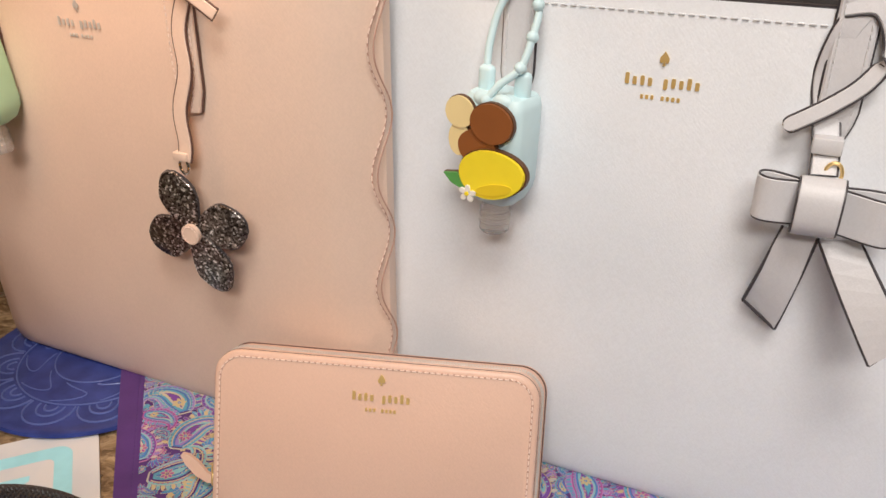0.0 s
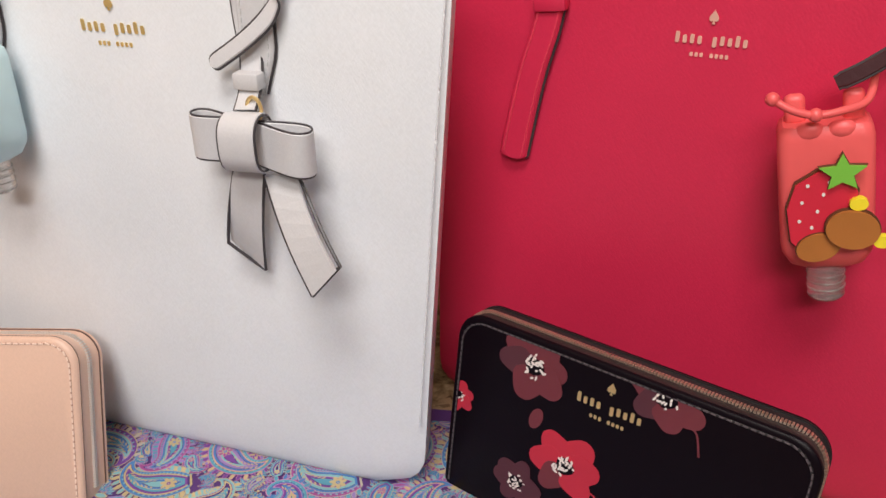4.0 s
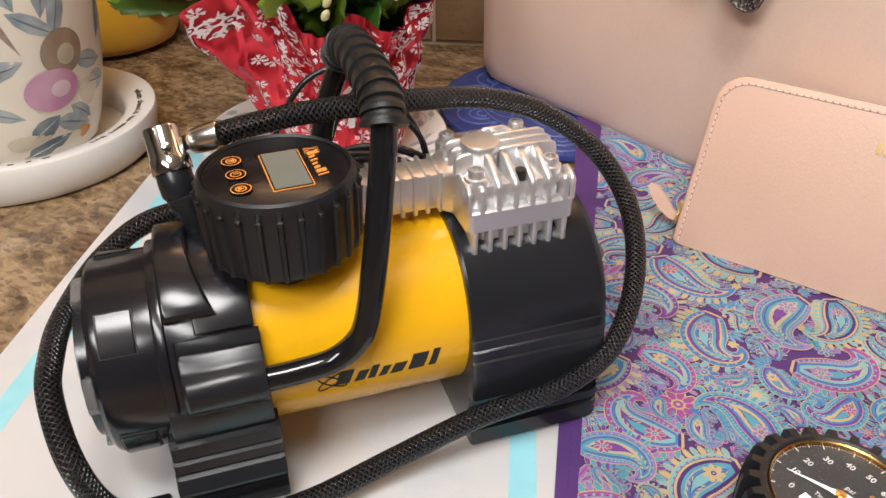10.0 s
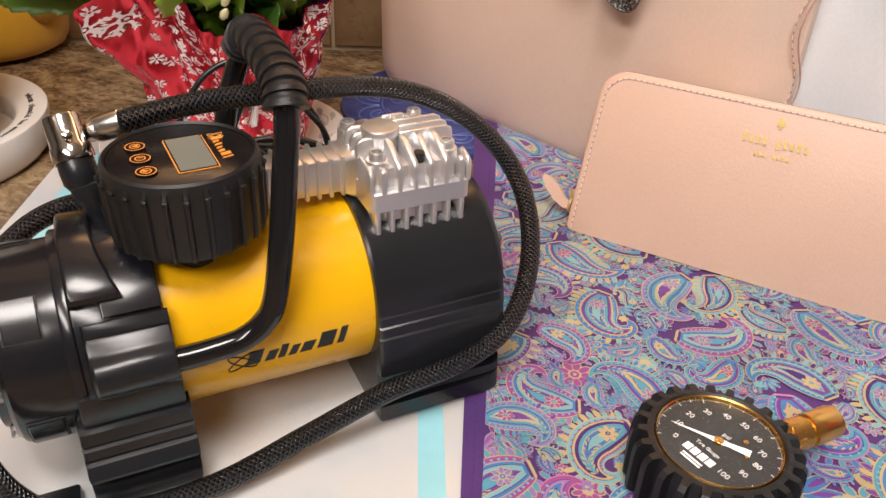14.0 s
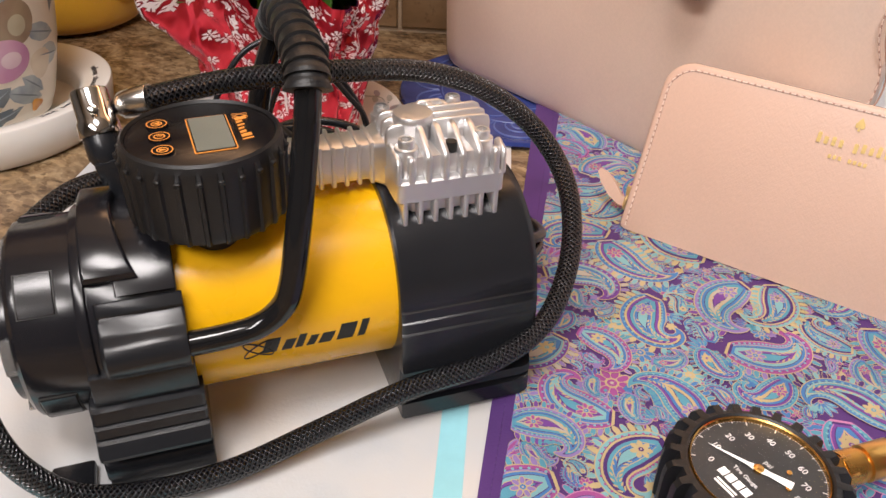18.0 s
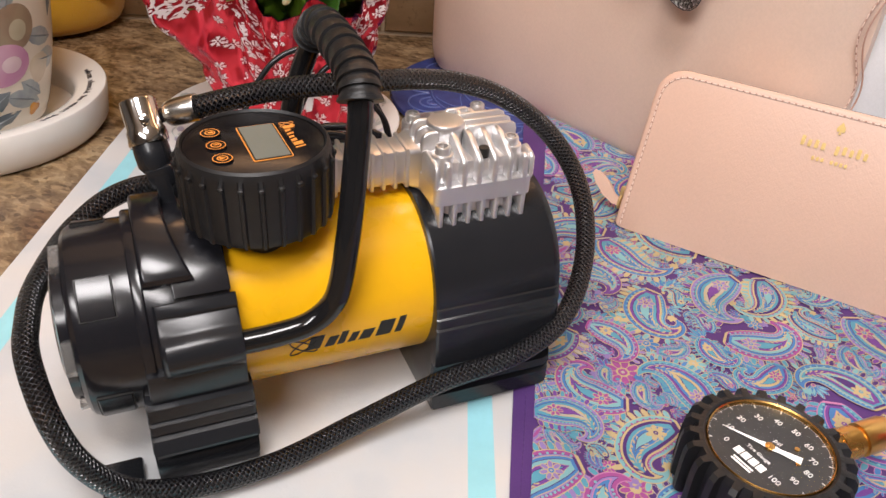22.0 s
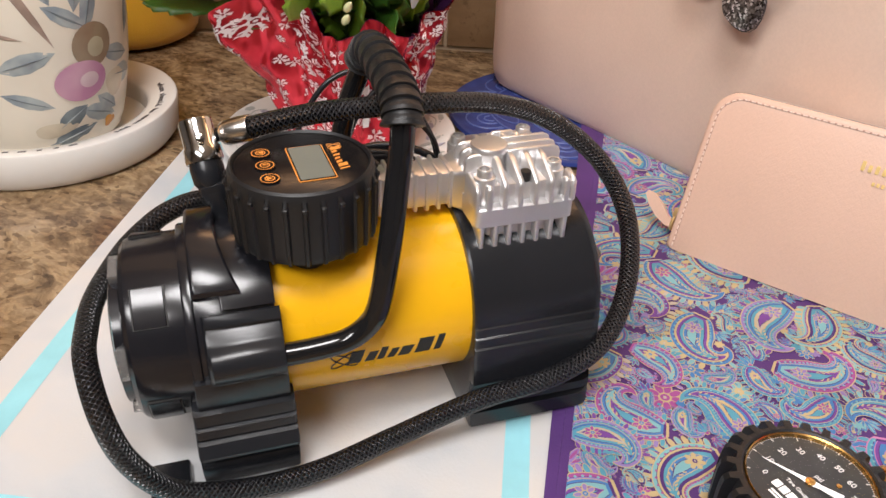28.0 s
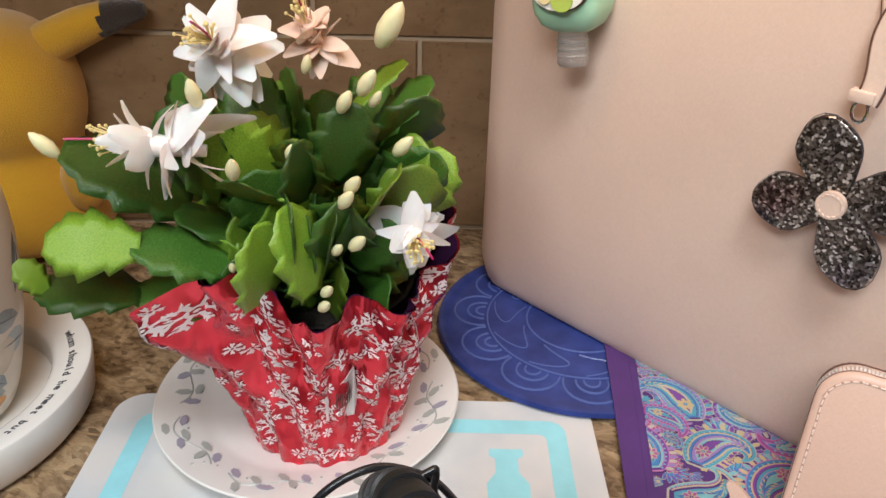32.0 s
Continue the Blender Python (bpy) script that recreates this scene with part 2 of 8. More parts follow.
# Stitch-hole shade put into darker leather colours; rose also edges a seam.
PINK_SHADE_EDGE = varied("rose_shade_and_edge", (0.50, 0.30, 0.23), 0.5)
GREY_STITCH_SHADE = varied("grey_stitch_shade", (0.46, 0.47, 0.50), 0.5)
GREY_THREAD = varied("grey_thread", (0.62, 0.63, 0.64), 0.8)
RED_THREAD = varied("red_thread", (0.70, 0.05, 0.10), 0.8)
DARK_THREAD = varied("dark_thread", (0.10, 0.08, 0.09), 0.8)
LINING = varied("dark_lining", (0.10, 0.09, 0.09), 0.9)
GOLD = varied("gold_foil", (0.90, 0.66, 0.30), 0.32, 0.75, relief=0.15)
PALE_GOLD = varied("pale_gold_foil", (0.92, 0.66, 0.26), 0.34, 0.6, relief=0.15)
ZIP_GOLD = varied("pale_zip_gold", (0.80, 0.62, 0.48), 0.30, 0.8, relief=0.15)
SILVER_FOIL = varied("silver_foil", (0.72, 0.68, 0.64), 0.40, 0.4, relief=0.15)
BRASS = varied("brass", (0.74, 0.42, 0.12), 0.26, 1.0, grain=400, relief=0.2, spread=0.15)
CHROME = varied("chrome", (0.66, 0.65, 0.64), 0.10, 1.0, relief=0.02)
NICKEL = varied("satin_nickel", (0.66, 0.63, 0.59), 0.24, 1.0, relief=0.03)
ALLOY = varied("cast_aluminium", (0.80, 0.79, 0.79), 0.36, 0.85, grain=2600, relief=0.35, depth=0.0003, spread=0.06)
GLOSS_BLACK = varied("gloss_black_plastic", (0.012, 0.012, 0.015), 0.19, relief=0.010, wear=0.04)
TUBE_BLACK = varied("black_enamelled_tube", (0.010, 0.010, 0.011), 0.08, relief=0.008, wear=0.03)
SATIN_BLACK = varied("satin_black_plastic", (0.014, 0.015, 0.018), 0.25, grain=2500, relief=0.10)
RUBBER = varied("black_rubber", (0.011, 0.011, 0.012), 0.42, grain=1800, relief=0.3)
YELLOW_PAINT = varied("yellow_enamel", (0.94, 0.49, 0.004), 0.28, grain=600, relief=0.05, spread=0.03)
ORANGE_PRINT = varied("orange_print", (0.80, 0.30, 0.05), 0.5)
BLACK_PRINT = varied("black_print", (0.015, 0.014, 0.012), 0.5)
WHITE_PRINT = varied("white_print", (0.85, 0.85, 0.83), 0.5)
GREY_PRINT = varied("grey_white_print", (0.58, 0.58, 0.57), 0.5)
LCD_GLASS = varied("lcd_glass", (0.19, 0.20, 0.17), 0.12)
FACE_FILM = varied("black_face_film", (0.010, 0.009, 0.010), 0.22)
DIAL_BLACK = varied("dial_black", (0.022, 0.023, 0.025), 0.45)
CERAMIC = varied("white_ceramic", (0.82, 0.80, 0.76), 0.16, grain=300, relief=0.04, spread=0.03)
CREAM_CERAMIC = varied("cream_ceramic", (0.80, 0.74, 0.63), 0.20, grain=260, relief=0.05, spread=0.05)
SKIN_SILICONE = varied("pale_blue_silicone", (0.60, 0.80, 0.84), 0.45, relief=0.15)
SALMON_SILICONE = varied("coral_silicone", (0.85, 0.12, 0.12), 0.42, relief=0.15)
MINT_SILICONE = varied("mint_silicone", (0.42, 0.68, 0.46), 0.45, relief=0.15)


def clear_plastic(name, tint, rough=0.12):
    mat, nodes, links, bsdf = shader(name, tint, rough, Transmission_Weight=0.85, IOR=1.46)
    coord = nodes.new("ShaderNodeTexCoord").outputs["Object"]
    bump(nodes, links, bsdf, noise_node(nodes, links, coord, 300, 2).outputs[0], 0.1, 0.0004)
    return mat


CLEAR_CAP = clear_plastic("frosted_clear_plastic", (0.93, 0.92, 0.90), 0.25)
DIAL_GLASS = shader("dial_glass", (1, 1, 1), 0.02, Transmission_Weight=1.0, IOR=1.05)[0]


def glitter():
    mat, nodes, links, bsdf = shader("dark_glitter", (0.1, 0.09, 0.09), 0.28, 0.75)
    coord = nodes.new("ShaderNodeTexCoord").outputs["Object"]
    cells = nodes.new("ShaderNodeTexVoronoi")
    cells.inputs["Scale"].default_value = 820
    links.new(coord, cells.inputs["Vector"])
    split = nodes.new("ShaderNodeSeparateColor")
    links.new(cells.outputs["Color"], split.inputs[0])
    tone = ramp(nodes, links, split.outputs[0], [(0.0, (0.022, 0.016, 0.014)), (0.50, (0.105, 0.086, 0.076)), (0.84, (0.30, 0.26, 0.24)), (0.97, (0.9, 0.86, 0.84))])
    links.new(tone.outputs[0], bsdf.inputs["Base Color"])
    bump(nodes, links, bsdf, split.outputs[1], 1.0, 0.0012)
    return mat


GLITTER = glitter()


def granite():
    mat, nodes, links, bsdf = shader("brown_granite", (0.3, 0.2, 0.1), 0.16)
    coord = nodes.new("ShaderNodeTexCoord").outputs["Object"]
    turn = nodes.new("ShaderNodeMapping")
    turn.inputs["Rotation"].default_value = (0, 0, radians(-28))
    turn.inputs["Scale"].default_value = (0.62, 1.0, 1.0)
    links.new(coord, turn.inputs[0])
    broad = noise_node(nodes, links, turn.outputs[0], 48, 7, 0.68)
    broad.inputs["Distortion"].default_value = 0.8
    tone = ramp(nodes, links, broad.outputs[0], [(0.28, (0.060, 0.038, 0.022)), (0.42, (0.18, 0.118, 0.064)), (0.52, (0.31, 0.215, 0.122)), (0.62, (0.42, 0.31, 0.185)), (0.76, (0.28, 0.195, 0.110))])
    fleck = nodes.new("ShaderNodeTexVoronoi")
    fleck.inputs["Scale"].default_value = 330
    links.new(turn.outputs[0], fleck.inputs["Vector"])
    split = nodes.new("ShaderNodeSeparateColor")
    links.new(fleck.outputs["Color"], split.inputs[0])
    fl = ramp(nodes, links, split.outputs[0], [(0.0, (0.16, 0.12, 0.10)), (0.16, (0.55, 0.48, 0.42)), (0.5, (1, 1, 1)), (0.93, (1.25, 1.2, 1.1))])
    mix = nodes.new("ShaderNodeMix")
    mix.data_type, mix.blend_type = "RGBA", "MULTIPLY"
    mix.inputs["Factor"].default_value = 0.6
    links.new(tone.outputs[0], mix.inputs["A"])
    links.new(fl.outputs[0], mix.inputs["B"])
    links.new(mix.outputs["Result"], bsdf.inputs["Base Color"])
    bump(nodes, links, bsdf, broad.outputs[0], 0.06, 0.001)
    return mat


GRANITE = granite()


def travertine():
    mat, nodes, links, bsdf = shader("tan_travertine", (0.5, 0.33, 0.18), 0.38)
    coord = nodes.new("ShaderNodeTexCoord").outputs["Object"]
    slow = noise_node(nodes, links, coord, 16, 5, 0.6, (1, 1, 2.2))
    fine = noise_node(nodes, links, coord, 160, 4, 0.6)
    tone = ramp(nodes, links, slow.outputs[0], [(0.28, (0.17, 0.105, 0.050)), (0.5, (0.24, 0.150, 0.076)), (0.75, (0.30, 0.200, 0.108))])
    pits = ramp(nodes, links, fine.outputs[0], [(0.30, (0.6, 0.55, 0.5)), (0.42, (1, 1, 1))])
    mix = nodes.new("ShaderNodeMix")
    mix.data_type, mix.blend_type = "RGBA", "MULTIPLY"
    mix.inputs["Factor"].default_value = 0.8
    links.new(tone.outputs[0], mix.inputs["A"])
    links.new(pits.outputs[0], mix.inputs["B"])
    one = nodes.new("ShaderNodeObjectInfo")
    shade = nodes.new("ShaderNodeMapRange")
    shade.inputs[3].default_value, shade.inputs[4].default_value = 0.88, 1.10
    links.new(one.outputs["Random"], shade.inputs[0])
    last = nodes.new("ShaderNodeMix")
    last.data_type, last.blend_type = "RGBA", "MULTIPLY"
    last.inputs["Factor"].default_value = 1.0
    links.new(mix.outputs["Result"], last.inputs["A"])
    links.new(shade.outputs[0], last.inputs["B"])
    links.new(last.outputs["Result"], bsdf.inputs["Base Color"])
    bump(nodes, links, bsdf, fine.outputs[0], 0.35, 0.0008)
    return mat


TRAVERTINE = travertine()
GROUT = varied("pale_grout", (0.42, 0.33, 0.23), 0.9, grain=700, relief=0.6)
PLASTER = varied("warm_white_plaster", (0.80, 0.76, 0.70), 0.85, grain=250, relief=0.3)


def board_plastic():
    mat, nodes, links, bsdf = shader("white_mat_plastic", (0.8, 0.8, 0.8), 0.35)
    coord = nodes.new("ShaderNodeTexCoord").outputs["Object"]
    cloud = noise_node(nodes, links, coord, 22, 3, 0.5)
    tone = ramp(nodes, links, cloud.outputs[0], [(0.35, (0.60, 0.62, 0.64)), (0.5, (0.67, 0.67, 0.67)), (0.66, (0.70, 0.675, 0.65))])
    links.new(tone.outputs[0], bsdf.inputs["Base Color"])
    fine = noise_node(nodes, links, coord, 900, 2)
    bump(nodes, links, bsdf, fine.outputs[0], 0.25, 0.0003)
    return mat


BOARD = board_plastic()
CYAN_PRINT = varied("cyan_print", (0.36, 0.74, 0.82), 0.4, patch=30)


def cloth(name, base):
    mat, nodes, links, bsdf = shader(name, base, 0.8, Sheen_Weight=0.05)
    coord = nodes.new("ShaderNodeTexCoord").outputs["Object"]
    weave = noise_node(nodes, links, coord, 1700, 2)
    slow = noise_node(nodes, links, coord, 30, 3)
    tone = ramp(nodes, links, slow.outputs[0], [(0.3, tuple(c * 0.70 for c in base)), (0.7, tuple(c * 0.92 for c in base))])
    links.new(tone.outputs[0], bsdf.inputs["Base Color"])
    bump(nodes, links, bsdf, weave.outputs[0], 0.4, 0.0004)
    return mat


PURPLE_CLOTH = cloth("purple_cotton", (0.100, 0.034, 0.200))
INKS = [cloth("ink_" + n, c) for n, c in (
    ("violet", (0.085, 0.028, 0.19)), ("blue", (0.075, 0.24, 0.56)), ("teal", (0.11, 0.38, 0.52)), ("aqua", (0.24, 0.52, 0.57)),
    ("gold", (0.62, 0.49, 0.26)), ("magenta", (0.42, 0.09, 0.34)), ("lilac", (0.33, 0.23, 0.55)), ("cream", (0.56, 0.50, 0.42)), ("pink", (0.62, 0.24, 0.46)), ("plum", (0.21, 0.065, 0.36)))]
VIOLET, BLUE, TEAL, AQUA, GILT, MAGENTA, LILAC, CREAM, ROSE, PLUMB = range(10)


def glazed_blue():
    mat, nodes, links, bsdf = shader("cobalt_glaze", (0.03, 0.05, 0.22), 0.14)
    coord = nodes.new("ShaderNodeTexCoord").outputs["Object"]
    slow = noise_node(nodes, links, coord, 40, 4)
    tone = ramp(nodes, links, slow.outputs[0], [(0.3, (0.022, 0.035, 0.16)), (0.7, (0.04, 0.065, 0.27))])
    links.new(tone.outputs[0], bsdf.inputs["Base Color"])
    bump(nodes, links, bsdf, slow.outputs[0], 0.1, 0.001)
    return mat


COBALT = glazed_blue()
COBALT_EDGE = varied("worn_blue_ridge", (0.09, 0.13, 0.36), 0.25)

# ---- the room ----
def setting(name, bm, material, m=Matrix(), smooth=False):
    ob = part(name, bm, material, None, "", smooth)
    ob.matrix_world = m
    return tagged(ob, kind="structure")


bm = bmesh.new()
box(bm, (3.0, 2.4, 0.04), pose(0, -0.05, -0.023), 0.006)
setting("countertop", bm, GRANITE)

WALL = spun(-0.45, 0.535, -0.003, 26)
bm = bmesh.new()
box(bm, (3.4, 0.12, 2.5), Matrix.Translation((0.3, 0.068, 0.30)))
wall = setting("wall_north", bm, GROUT, WALL)
TAUPE = varied("taupe_wall_paint", (0.22, 0.20, 0.18), 0.8, grain=250, relief=0.3)
ROOM = [("wall_south", (3.6, 0.1, 2.5), (0.0, -2.0, 0.30)), ("wall_east", (0.1, 4.0, 2.5), (1.6, -0.2, 0.30)), ("wall_west", (0.1, 4.0, 2.5), (-1.9, -0.2, 0.30))]
for name, size, at in ROOM:
    bm = bmesh.new()
    box(bm, size, Matrix.Translation(at))
    setting(name, bm, TAUPE)
bm = bmesh.new()
box(bm, (3.9, 4.4, 0.1), Matrix.Translation((-0.1, -0.2, 1.60)))
setting("ceiling", bm, PLASTER)
bm = bmesh.new()
box(bm, (3.9, 4.4, 0.1), Matrix.Translation((-0.1, -0.2, -1.0)))
setting("floor", bm, TAUPE)
CABINET = varied("maple_cabinet", (0.42, 0.26, 0.13), 0.4)
bm = bmesh.new()
box(bm, (2.9, 2.2, 0.9), Matrix.Translation((0, -0.05, -0.495)))
setting("base_cabinet", bm, CABINET)
# Cabinet out of view, added to shade the tiles and the tote's top.
bm = bmesh.new()
box(bm, (1.84, 0.265, 1.14), Matrix.Translation((-0.50, -0.130, 0.975)), 0.004)
setting("unseen_wall_cabinet", bm, CABINET, WALL)

# ---- paisley cloth ----
TOWEL_EDGE = (Vector((-0.2837, 0.491)), Vector((-0.1345, 0.103)))


def towel_z(x, y):
    rise = min(1, max(0, (-0.36 * (x + 0.19) + 0.93 * (y - 0.30)) / 0.15))
    return 0.0007 * noise.noise(Vector((x * 9, y * 9, 3.1))) + 0.0005 + 0.0042 * rise * rise * (3 - 2 * rise)


class Print:
    """Flat printed shapes, gathered as one mesh with a colour for each face."""

    def __init__(self, inside, lift):
        self.verts, self.faces, self.inks, self.inside, self.lift = [], [], [], inside, lift

    def strip(self, left, right, ink, level):
        n = len(self.verts)
        z = lambda p: towel_z(p[0], p[1]) + 0.00025 + self.lift * level
        trim = lambda p: (max(p[0], hem_x(p[1]) + 0.00002 * (1 + level % 7)), p[1]) if hem_x(p[1]) - 0.06 < p[0] else p
        for a, b in zip(map(trim, left), map(trim, right)):
            self.verts += [(a[0], a[1], z(a)), (b[0], b[1], z(b))]
        for i in range(len(left) - 1):
            k = n + 2 * i
            if all(self.inside(self.verts[j][0], self.verts[j][1]) for j in (k, k + 1, k + 2, k + 3)):
                self.faces.append((k, k + 1, k + 3, k + 2))
                self.inks.append(ink)

    def blob(self, at, along, wide, turn, ink, level, steps=6, point=0.0):
        """An ellipse, or a leaf when point is 1."""
        c, s = math.cos(turn), math.sin(turn)
        left, right = [], []
        for i in range(steps + 1):
            u = -math.cos(math.pi * i / steps)
            w = wide * (math.sqrt(max(0, 1 - u * u)) * (1 - point) + point * (1 - u * u) * (1 - 0.3 * u))
            x = along * u
            left.append((at[0] + c * x - s * w, at[1] + s * x + c * w))
            right.append((at[0] + c * x + s * w, at[1] + s * x - c * w))
        self.strip(left, right, ink, level)


def spine(size, curl, hook, n=44):
    """A comma's middle line from head to tail, with its half widths."""
    pts, widths, x, y, a = [], [], 0.0, 0.0, 0.0
    for i in range(n + 1):
        s = i / n
        pts.append((x, y))
        head = 0.36
        w = math.sqrt(max(0, 1 - (1 - s / head) ** 2)) if s < head else (1 - ((s - head) / (1 - head)) ** 1.35)
        widths.append(max(w, 0) * size * 0.198)
        a += curl / n * (0.35 + hook * s * s)
        x += math.cos(a) * size / n
        y += math.sin(a) * size / n
    return pts, widths


def paisley(out, at, size, turn, flip, inks, level, rng, fringe=True, steps=44):
    pts, widths = spine(size, flip * rng.uniform(1.6, 2.4), rng.uniform(3.2, 6.4), steps)
    line = rng.choice((GILT, GILT, GILT, ROSE, CREAM))
    cx, cy = pts[len(pts) // 4]
    c, s = math.cos(turn), math.sin(turn)
    place = lambda x, y: (at[0] + c * (x - cx) - s * (y - cy), at[1] + s * (x - cx) + c * (y - cy))
    normal = []
    for i in range(len(pts)):
        a, b = pts[max(i - 1, 0)], pts[min(i + 1, len(pts) - 1)]
        d = math.hypot(b[0] - a[0], b[1] - a[1]) or 1
        normal.append((-(b[1] - a[1]) / d, (b[0] - a[0]) / d))
    if fringe:
        for side in (1, -1):
            if side * flip > 0 and rng.random() < 0.5:
                continue
            run, k = 0.0, 0
            for i in range(2, int(len(pts) * 0.82)):
                run += size / len(pts)
                if run > size * 0.040:
                    run, k = 0.0, k + 1
                    w = widths[i] + size * 0.030
                    p = (pts[i][0] + side * normal[i][0] * w, pts[i][1] + side * normal[i][1] * w)
                    ang = math.atan2(side * normal[i][1], side * normal[i][0]) + turn
                    out.blob(place(*p), size * 0.052, size * 0.026, ang, line, level - 2, 5)
                    out.blob(place(*p), size * 0.046, size * 0.0205, ang, inks[5] if k % 2 else inks[4], level - 1, 5)
    insets = ((0.0, line), (0.009, inks[0]), (0.040, VIOLET), (0.045, inks[4]), (0.058, line), (0.065, inks[1]), (0.088, VIOLET), (0.094, inks[2]), (0.122, line), (0.129, inks[3]), (0.152, VIOLET), (0.158, inks[5]))
    for k, (inset, ink) in enumerate(insets):
        d = inset * size
        keep = [i for i in range(len(pts)) if widths[i] > d and 0.02 + inset * 0.6 < i / len(pts) < 1.0 - inset * 0.5]
        if len(keep) < 4:
            break
        lo, hi = keep[0], keep[-1]
        left, right = [], []
        for i in range(lo, hi + 1):
            w = max(widths[i] - d, 0.0)
            if inset > 0.1:
                w *= min(1, (i - lo) / 4 + 0.15) * min(1, (hi - i) / 6 + 0.1)
            left.append(place(pts[i][0] + normal[i][0] * w, pts[i][1] + normal[i][1] * w))
            right.append(place(pts[i][0] - normal[i][0] * w, pts[i][1] - normal[i][1] * w))
        out.strip(left, right, ink, level + k)
    for i in range(3, int(len(pts) * 0.78), 2):
        for side in (1, -1):
            w = widths[i] - 0.037 * size
            if w > 0.02 * size:
                p = (pts[i][0] + side * normal[i][0] * w, pts[i][1] + side * normal[i][1] * w)
                out.blob(place(*p), size * 0.011, size * 0.011, 0, AQUA if inks[0] != AQUA else MAGENTA, level + 8, 4)
    for i in range(int(len(pts) * 0.40), int(len(pts) * 0.80), 2):
        if widths[i] > 0.10 * size:
            for side in (1, -1):
                p = (pts[i][0] + side * normal[i][0] * widths[i] * 0.22, pts[i][1] + side * normal[i][1] * widths[i] * 0.22)
                out.blob(place(*p), size * 0.022, size * 0.008, turn + math.atan2(normal[i][1], normal[i][0]) + side * 0.9, GILT, level + 10, 4)
    mid = place(*pts[int(len(pts) * 0.26)])
    flower(out, mid, size * 0.085, rng.choice((MAGENTA, GILT, LILAC)), inks[1], level + 12, 7)
    q = pts[-1]
    for k in range(3):
        a = turn + math.atan2(normal[-1][1], normal[-1][0]) + k * 2.1
        out.blob(place(q[0], q[1]), size * 0.05, size * 0.022, a, inks[4], level - 1, 5)
    return [place(*pts[i]) + (widths[i] + (0.024 * size if fringe else 0.008 * size),) for i in range(0, len(pts), 5)]


def flower(out, at, r, ink, ink2, level, petals=8):
    for k in range(petals):
        a = 2 * math.pi * k / petals + 0.3
        p = (at[0] + math.cos(a) * r * 0.62, at[1] + math.sin(a) * r * 0.62)
        out.blob(p, r * 0.40, r * 0.25, a, GILT, level, 5)
        out.blob(p, r * 0.33, r * 0.18, a, ink, level + 1, 5)
    out.blob(at, r * 0.34, r * 0.34, 0, GILT, level + 2, 6)
    out.blob(at, r * 0.24, r * 0.24, 0, ink2, level + 3, 6)
    out.blob(at, r * 0.10, r * 0.10, 0, CREAM, level + 4, 4)


def fan(out, at, r, turn, inks, level):
    """A spray of pointed petals from one root, each with a gold outline and a paler heart."""
    root = (at[0] - math.cos(turn) * r * 0.8, at[1] - math.sin(turn) * r * 0.8)
    for k in (-2, 2, -1, 1, 0):
        a = turn + k * 0.50
        long = r * (0.92 - 0.10 * abs(k))
        p = (root[0] + math.cos(a) * long, root[1] + math.sin(a) * long)
        lift = level + 3 * (2 - abs(k))
        out.blob(p, long, r * 0.28, a, GILT, lift, 7, 0.35)
        out.blob(p, long * 0.93, r * 0.245, a, inks[0], lift + 1, 7, 0.35)
        out.blob((p[0] + math.cos(a) * long * 0.15, p[1] + math.sin(a) * long * 0.15), long * 0.55, r * 0.11, a, inks[1], lift + 2, 5, 0.35)
    out.blob(root, r * 0.24, r * 0.24, 0, GILT, level + 10, 6)
    out.blob(root, r * 0.17, r * 0.17, 0, MAGENTA, level + 11, 6)


def curl_line(out, at, size, turn, flip, ink, ink2, level):
    """A tendril that rolls up at its end, in two colours."""
    x, y, a = 0.0, 0.0, 0.0
    pts = []
    for i in range(30):
        pts.append((x, y))
        a += flip * (0.05 + 0.42 * (i / 30) ** 1.5)
        x += math.cos(a) * size / 30 * 1.9 * (1 - 0.55 * i / 30)
        y += math.sin(a) * size / 30 * 1.9 * (1 - 0.55 * i / 30)
    c, s = math.cos(turn), math.sin(turn)
    pts = [(at[0] + c * px - s * py, at[1] + s * px + c * py) for px, py in pts]
    for wide, colour, lev in ((0.055, GILT, level), (0.034, ink, level + 1), (0.012, ink2, level + 2)):
        left, right = [], []
        for i in range(len(pts)):
            p, q = pts[max(i - 1, 0)], pts[min(i + 1, len(pts) - 1)]
            d = math.hypot(q[0] - p[0], q[1] - p[1]) or 1
            w = size * wide * min(1, 0.25 + i / 10)
            n = (-(q[1] - p[1]) / d * w, (q[0] - p[0]) / d * w)
            left.append((pts[i][0] + n[0], pts[i][1] + n[1]))
            right.append((pts[i][0] - n[0], pts[i][1] - n[1]))
        out.strip(left, right, colour, lev)
    return [(p[0], p[1], size * 0.06) for p in pts[::4]]


def edge_x(y):
    a, b = TOWEL_EDGE
    return a.x + (b.x - a.x) * (y - a.y) / (b.y - a.y)


def hem_x(y):
    t = min(max((y - 0.10) / 0.341, 0), 1.2)
    return edge_x(y) + 0.0085 + 0.010 * t


def far_y(x):
    return 0.482 - (x + 0.2837) * 0.20


